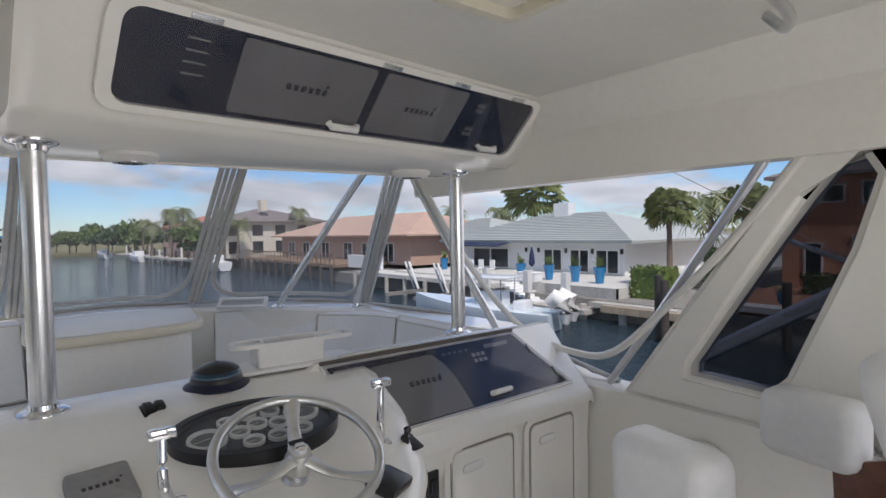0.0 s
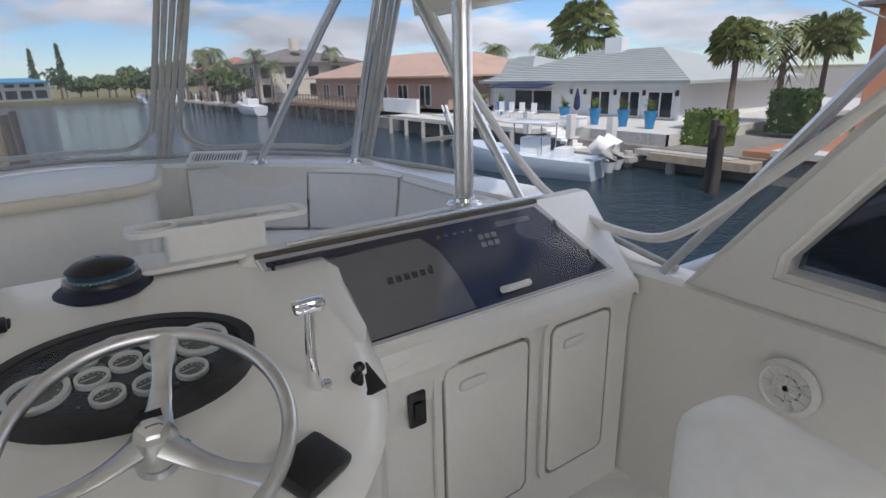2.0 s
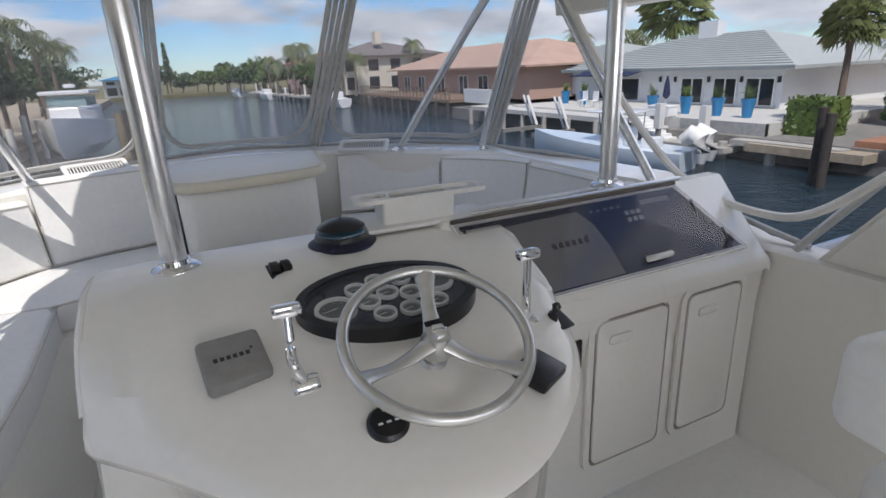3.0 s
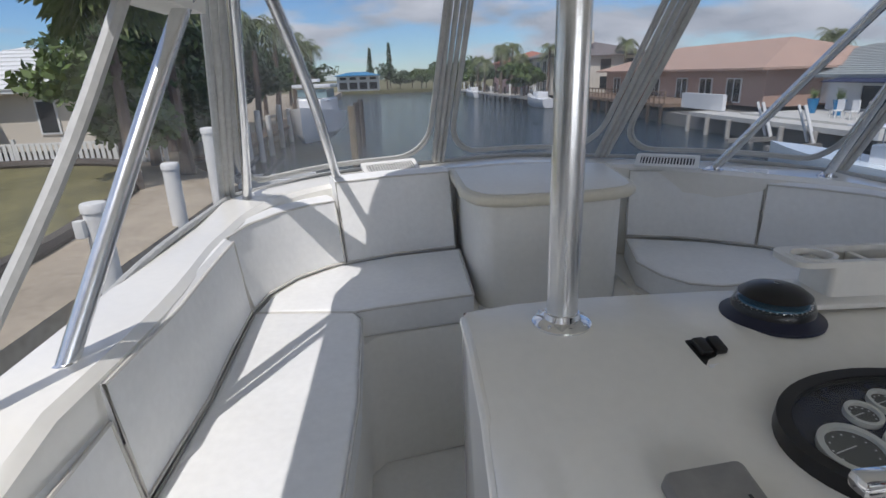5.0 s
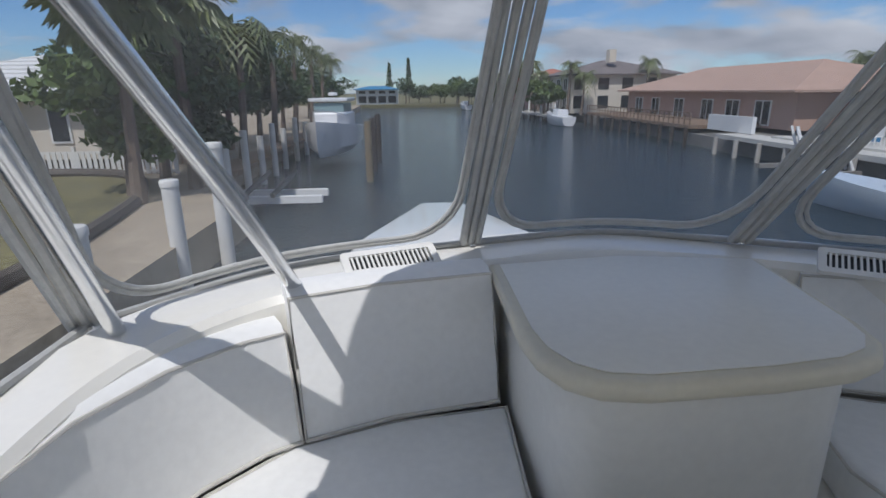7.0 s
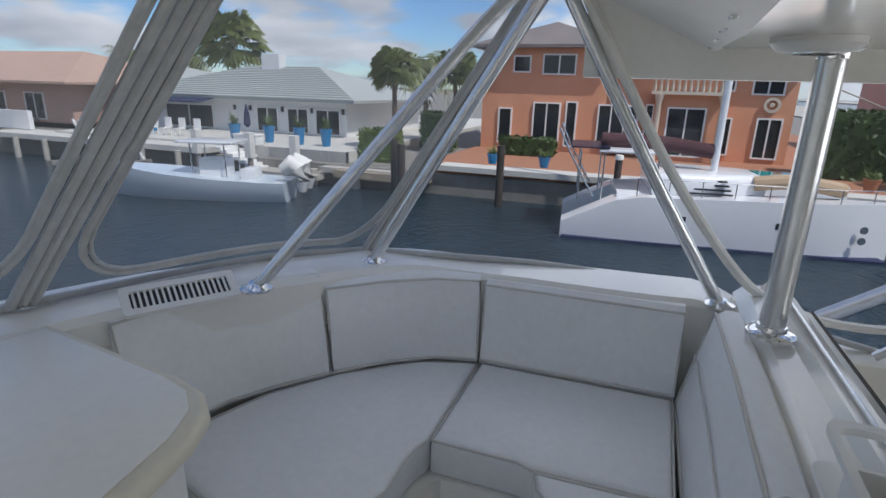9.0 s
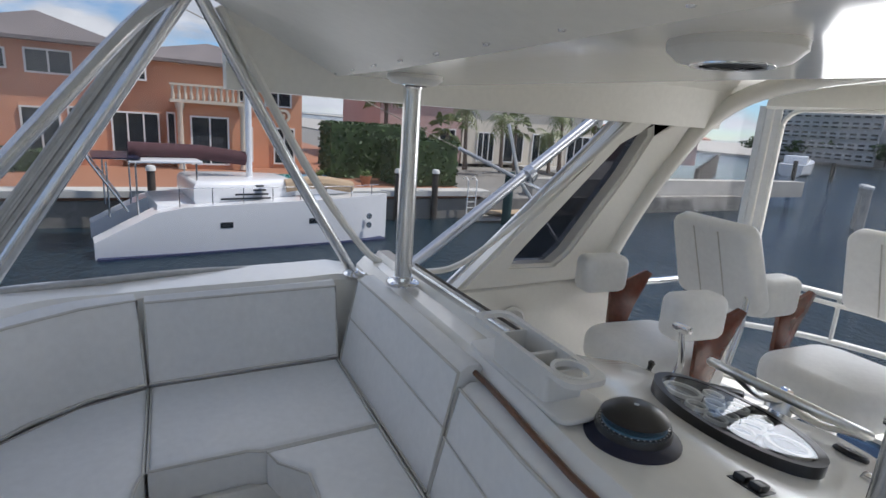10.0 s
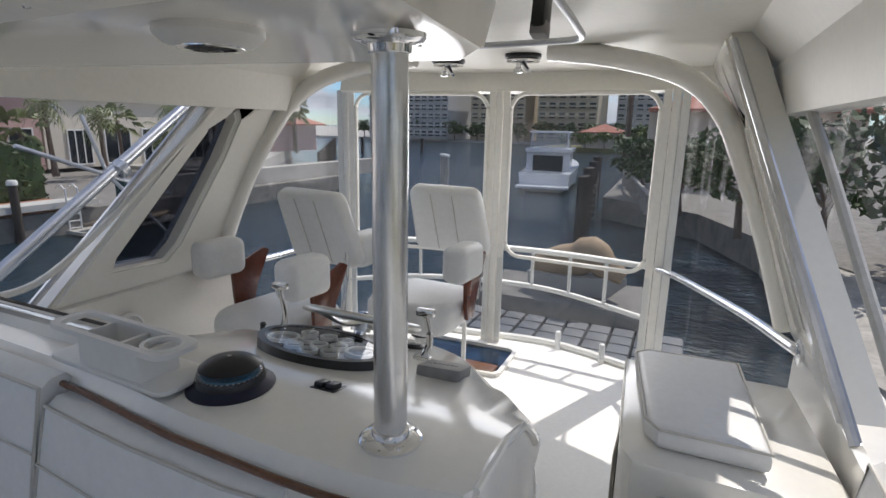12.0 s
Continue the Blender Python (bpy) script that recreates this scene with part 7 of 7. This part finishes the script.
white_pipe(-5.7, 8.7, -0.35, True)
white_pipe(-6.2, 13.4, -0.35)
white_pipe(-5.75, 15.4, 0.35)
for k, y in enumerate((24, 27, 30, 33, 36, 40, 44)):
    piling(-8.4 - 0.06 * k, y, -0.6 + (k % 2) * 0.5, 0.18, PVC, label="white sleeved dock piling")
BAREP = mat("bare_piling", (0.24, 0.19, 0.12), 0.9, var=0.4, scale=3)
for y in (30, 34, 39):
    piling(-2.7, y, 0.1, 0.2, BAREP if y == 30 else WOODP, label="bare wooden lift piling")
slab("dock_port", [(-10.2, 26), (-8.6, 26), (-9.0, 62), (-10.6, 62)], -1.9, DOCKW, "timber dock along the port bank", "dock", depth=0.25)
t = thing("boat_lift", "empty boat lift cradle with white beams", "boat lift", (-6.6, 24, -3), "boat lifts")
for y in (23.0, 24.6):
    part("beam", box(B(), (-6.3, y, -2.75), (4.2, 0.3, 0.3)), WFRAME, t, smooth=False)
for x in (-7.4, -6.2):
    part("bunk", sweep(B(), [(x, 22.6, -2.5), (x + 0.5, 25.2, -1.9)], 0.12, 8), BLACK, t)
part("motor_arm", sweep(B(), [(-7.6, 20.6, -0.9), (-6.9, 21.4, -2.4)], 0.14, 8), GREY, t)
# cabin cruiser on the lift, bow towards the camera
LB = pose(-5.2, 41.0, -1.9, 0, 0, 176)
t = thing("motorboat", "white cabin cruiser raised on a boat lift", "boat", (-5, 37, -2.6))
part("hull", hull(B(), 9.0, 3.3, 0.0, 1.2, 1.9, LB), HULLW, t)
part("cabin", prism(B(), [(-1.2, 2.8), (1.2, 2.8), (1.1, 5.2), (0.7, 6.3), (-0.7, 6.3), (-1.1, 5.2)], 1.3, 2.3, 0.15, LB, 3), HULLW, t)
part("windscreen", prism(B(), [(-1.1, 3.4), (1.1, 3.4), (0.95, 5.3), (-0.95, 5.3)], 2.3, 2.85, 0.03, LB), mat("pale_glass", (0.25, 0.36, 0.38), 0.1), t)
part("hardtop", box(B(), (0, 4.0, 3.05), (2.5, 3.0, 0.22), LB, 0.08), HULLW, t)
part("radar", lathe(B(), [(0.3, 3.3), (0.32, 3.45), (0.25, 3.5)], 16, LB @ Matrix.Translation((0, 3.8, 0))), HULLW, t)
part("bow_rail", sweep(B(), [LB @ Vector(p) for p in ((-1.2, 5.6, 2.1), (-0.7, 7.6, 2.4), (0, 8.6, 2.5), (0.7, 7.6, 2.4), (1.2, 5.6, 2.1))], 0.03, 8), STEEL, t)
# trees over the port bank
palm_tree(-9.8, 19.0, -2, 6.8, 2.3, "palm with hanging dead fronds over the lawn", True, 0.2, 70)
palm_tree(-9.0, 22.0, -2, 7.4, 2.4, "palm with dense crown over the lawn", True, 0.0, 60)
for k, (x, y, hh, w, m) in enumerate(((-10.8, 20.5, 5.2, 4.2, LEAF2), (-9.6, 23.5, 4.4, 3.4, LEAF), (-11.5, 25, 7.6, 5.5, LEAF), (-12.6, 30, 8.2, 6.0, LEAF), (-12.4, 37, 8.0, 6.0, LEAF), (-12.6, 45, 7.6, 6.0, LEAF), (-13, 55, 7.4, 7, LEAF), (-14, 66, 7.2, 7, LEAF), (-15, 80, 7.0, 8, LEAF), (-16, 96, 7.0, 9, LEAF), (-17.5, 115, 6.5, 9, LEAF))):
    tree(x, y, -2, hh, w, "dense green tree beside the port dock", m, 3200 if k < 6 else 900, 0.20 if k < 3 else 0.32, 130 + k)
for k, (x, y, hh) in enumerate(((-9.8, 31, 7.0), (-10.5, 41, 7.4), (-10.8, 50, 7.8), (-11.4, 62, 8.0), (-12.5, 76, 8.0), (-13.6, 92, 8.4))):
    palm_tree(x, y, -2, hh, 2.6, "coconut palm along the port bank", False, 0.5, 22)

# ---- aft of the boat ----
def tower(x0, x1, y, h, m, label, floors, bays):
    t = thing("apartment_building", label, "apartment building", ((x0 + x1) / 2, y, -2.5), "waterfront towers")
    part("wall", box(B(), ((x0 + x1) / 2, y - 10, h / 2 - 2.5), (x1 - x0, 20, h)), m, t, smooth=False)
    part("roof", box(B(), ((x0 + x1) / 2, y - 10, h - 2.3), (x1 - x0 + 1, 21, 0.5)), m, t, smooth=False)
    fh, bw = h / floors, (x1 - x0) / bays
    for f in range(floors):
        part("balcony", box(B(), ((x0 + x1) / 2, y + 0.7, -2.5 + f * fh + 0.9 + fh * 0.3), (x1 - x0 - 0.8, 1.4, 0.5)), m, t, smooth=False)
        for k in range(bays):
            part("window", box(B(), (x0 + (k + 0.5) * bw, y + 0.06, -2.5 + (f + 0.66) * fh), (bw * 0.62, 0.12, fh * 0.55)), GLASSD, t, smooth=False)


tower(70, 99, -158, 19, CONDO, "long grey apartment block across the basin", 7, 12)
tower(47, 65, -165, 26, CONDOY, "cream apartment tower across the basin", 9, 6)
tower(25, 43, -165, 30, CONDOY, "cream apartment tower with balconies", 10, 6)
tower(66, 70, -190, 32, CONDO, "slim grey tower across the basin", 10, 2)
tower(8, 22, -185, 34, CONDO, "pale apartment tower beyond the trees", 11, 5)
for k in range(14):
    tree(12 + k * 7, -163 + (k % 3) * 2, -2.5, 6.0, 6.5, "round green tree before the towers", LEAF, 300, 0.6, 300 + k)
h = thing("house", "low cream pavilion with red roof", "house", (17, -120, -2.4))
slab("ground_point", [(9, -118), (30, -118), (30, -140), (9, -140)], -2.3, GRASS, "grassy point across the basin", "ground")
part("wall", box(B(), (17, -125, -0.6), (8, 8, 3.4)), STUCC, h, smooth=False)
part("roof", hip(B(), 13, 21, -129, -121, 1.1, 1.8, 0.8), ROOFR, h, smooth=False)
for k in range(4):
    tree(12 + k * 4, -119, -2.3, 3.5, 3.5, "low shrub tree on the point", LEAF2, 260, 0.35, 330 + k)
# motor yacht, stern to the camera
YM = pose(9.6, -40.5, WZ, 0, 0, 186)
t = thing("motor_yacht", "white flybridge motor yacht seen from its stern", "yacht", (9.6, -46, WZ))
part("hull", hull(B(), 13, 4.3, 0.1, 1.35, 2.2, YM, 14, 0.92), HULLW, t)
part("platform", box(B(), (0, -0.6, 0.45), (4.0, 1.3, 0.2), YM, 0.05), HULLW, t)
part("saloon", prism(B(), [(-1.75, 2.0), (1.75, 2.0), (1.5, 7.5), (-1.5, 7.5)], 1.4, 3.0, 0.2, YM, 3), HULLW, t)
part("saloon_door", box(B(), (0, 1.97, 2.1), (2.4, 0.06, 1.3), YM), GLASSD, t, smooth=False)
part("flybridge", box(B(), (0, 4.0, 3.15), (3.6, 5.0, 0.35), YM, 0.1), HULLW, t)
part("bimini", box(B(), (0, 3.6, 4.6), (3.2, 3.4, 0.14), YM, 0.05), HULLW, t)
ob = part("enclosure", box(B(), (0, 3.6, 3.9), (3.0, 3.2, 1.3), YM, 0.1), VHAZE, t, "clear flybridge curtains")
for x in (-1.5, 1.5):
    part("radar_arch", sweep(B(), [YM @ Vector((x, 2.2, 3.2)), YM @ Vector((x * 0.95, 2.8, 4.6))], 0.06, 8), HULLW, t)
# second yacht further off
SM2 = pose(49, -86, WZ, 0, 0, 200)
t = thing("motor_yacht", "white sport cruiser moored beside a dock", "yacht", (49, -90, WZ))
part("hull", hull(B(), 12, 4.2, 0.2, 1.6, 2.6, SM2), HULLW, t)
part("cabin", prism(B(), [(-1.6, 2.5), (1.6, 2.5), (1.2, 7.5), (-1.2, 7.5)], 1.6, 3.2, 0.3, SM2, 3), HULLW, t)
part("windscreen", box(B(), (0, 5.4, 2.9), (2.8, 1.4, 0.5), SM2, 0.1), GLASSD, t)
for x, y in ((45, -80), (53, -82), (44, -88), (52, -96), (17.0, -37.8), (16.3, -36.8)):
    piling(x, y, -0.6, 0.3 if x > 30 else 0.24, WOODP if x > 30 else CONC, None if x > 30 else PVC, "grey mooring piling in the basin")
# starboard aft quay
slab("ground_quay_aft", [(27, -31), (33, -34), (53, -63), (400, -63), (400, -28), (27, -28)], -1.9, CONC, "long concrete quay aft", "quay")
h = thing("house", "waterside house with red tiled roof and palms", "house", (52, -58, -1.9))
part("wall", box(B(), (52, -56, -0.2), (10, 10, 3.4)), STUCP, h, smooth=False)
part("roof", hip(B(), 47, 57, -61, -51, 1.6, 2.4, 1.0), ROOFR, h, smooth=False)
for k in range(5):
    palm_tree(43 + k * 3.2, -52 - k * 3.5, -1.9, 5.0 + (k % 2), 2.4, "palm beside the quay house", True, 0.2, 30)
for k in range(14):
    piling(27.5 + k * 2.1, -36 - k * 3.1, -0.6, 0.22, label="dark round quay piling")
# port aft: timber pile dock with railing, house behind
for k in range(11):
    piling(5.6 - 0.22 * k, -41 + k * 1.9, -0.35 + 0.1 * (k % 3), 0.24, label="close-set dark timber piling")
t = thing("dock_ladder", "grey ladder on the pile dock", "ladder", (4.0, -29, -3))
for k in range(6):
    part("rung", box(B(), (4.05, -28.4, -3.0 + k * 0.35), (0.7, 0.06, 0.06)), GREY, t, smooth=False)
for y in (-0.33, 0.33):
    part("rail", box(B(), (4.05 + y, -28.4, -1.9), (0.06, 0.06, 2.6)), GREY, t, smooth=False)
t = thing("quay_railing", "pale baluster railing along the aft quay", "railing", (2, -30, -2))
for k in range(16):
    part("baluster", box(B(), (3.4 - k * 0.24, -38 + k * 1.35, -1.5), (0.14, 0.14, 0.95)), CONC, t, smooth=False)
part("rail", sweep(B(), [(3.45, -38.5, -1.0), (-0.3, -17.2, -1.0)], 0.09, 8), CONC, t)
h = thing("house", "cream house with tiled eaves and tall columns", "house", (-4, -44, -2))
part("wall", box(B(), (-4.5, -47, 0.5), (11, 16, 5.0)), STUCC, h, smooth=False)
part("roof", hip(B(), -10, 1.0, -55, -38.6, 3.1, 2.4, 1.2), ROOFR, h, smooth=False)
for k in range(3):
    part("column", box(B(), (2.0, -40 - k * 5, 0.5), (0.5, 0.5, 5.0)), STUCC, h, smooth=False)
for k in range(3):
    part("window", box(B(), (1.03, -42.4 - k * 4.2, 0.6), (0.08, 2.0, 2.6)), GLASSD, h, smooth=False)
palm_tree(4.6, -50, -2, 9.5, 3.0, "tall palm behind the pile dock", True, 0.0, 46)
for k in range(5):
    tree(4.0 - k * 1.1, -60 + k * 3, -2, 4.5, 4, "shrubby green tree behind the dock", LEAF2 if k % 2 else LEAF, 420, 0.3, 350 + k)
for k, (x, y, hh, w) in enumerate(((-2.4, -20.5, 4.2, 3.6), (-0.4, -25.0, 3.6, 3.4), (-4.2, -17.0, 4.6, 4.0), (1.6, -31.0, 3.4, 3.2))):
    tree(x, y, -2, hh, w, "dense dark shrub along the aft bank", LEAF, 1300, 0.17, 420 + k)
# grey float-cube platform and covered jet ski behind the boat
t = thing("float_dock", "grey modular float-cube dock behind the boat", "floating dock", (1.5, -9, WZ))
me_src = box(B(), (0, 0, 0), (0.46, 0.46, 0.34), None, 0.07)
first = part("float_cube", me_src, FLOATB, t)
first.location = (-0.6, -7.0, WZ + 0.35)
for i in range(11):
    for j in range(9):
        if i or j:
            o = new("float_cube", first.data)
            o.parent, o.matrix_parent_inverse = t, t.matrix_world.inverted()
            o.location = (-0.6 + i * 0.5, -7.0 - j * 0.5, WZ + 0.35)
JM2 = pose(2.9, -12.4, WZ + 0.95, 0, 0, 84) @ Matrix.Scale(0.8, 4)
t = thing("jet_ski", "jet ski under a tan canvas cover", "jet ski", (1.6, -12.0, WZ + 1.7))
part("hull", hull(B(), 3.0, 1.1, 0.15, 0.35, 0.45, JM2), GREYD, t)
part("cover", sweep(B(), curve([JM2 @ Vector(p) for p in ((0, 0.1, 0.6), (0, 0.9, 0.85), (0, 1.5, 1.0), (0, 1.9, 1.25), (0, 2.3, 0.9), (0, 2.9, 0.6))], 3), 0.4, 12, radii=[0.22, 0.3, 0.36, 0.4, 0.42, 0.42, 0.42, 0.42, 0.44, 0.42, 0.4, 0.38, 0.34, 0.3, 0.26, 0.18]), CANVAS, t)
t = thing("jet_ski_lift", "white floating lift with low rails", "floating dock", (2.2, -12.6, WZ))
part("deck", box(B(), (1.9, -12.6, WZ + 0.62), (4.4, 2.4, 0.45), None, 0.1), CONCD, t)
# bank and bushes close on the port quarter
slab("seawall_port_aft", [(-4.6, -20), (-3.2, -22), (-3.4, -9), (-6.2, -3), (-6.2, -20)], -2.05, CONC, "pale seawall on the port quarter", "seawall")
h = thing("house", "house with brown tiled roof behind bushes", "house", (-17, -14, -2))
part("wall", box(B(), (-18, -14, 0.6), (12, 16, 5.2)), STUCC, h, smooth=False)
part("roof", hip(B(), -24, -12, -22, -6, 3.2, 3.0, 1.3), ROOFR, h, smooth=False)
for k in range(15):
    part("tile_course", box(B(), (-10.7 - k * 0.44, -14, 3.28 + k * 0.19), (0.14, 18 - k * 0.6, 0.09)), ROOFR, h, smooth=False)
for k, (x, y, hh, w) in enumerate(((-8.5, -8, 4.6, 4.5), (-8.0, -12.5, 4.2, 4.5), (-7.2, -17, 4.4, 4.5), (-9.5, -4, 4.6, 4.5), (-9.5, 0, 4.2, 4.0))):
    tree(x, y, -2, hh, w, "dense dark shrub on the port quarter", LEAF, 1600, 0.17, 380 + k)
white_pipe(-2.6, -3.4, 0.35)
t = thing("dock_handrail", "white tube handrail on the port dock", "railing", (-3.2, -2.4, -2))
part("tube", sweep(B(), curve([(-3.2, -1.4, -2.0), (-3.15, -1.7, -0.3), (-3.1, -2.6, 0.55), (-3.1, -4.0, 0.7)], 5), 0.06, 10), WFRAME, t)
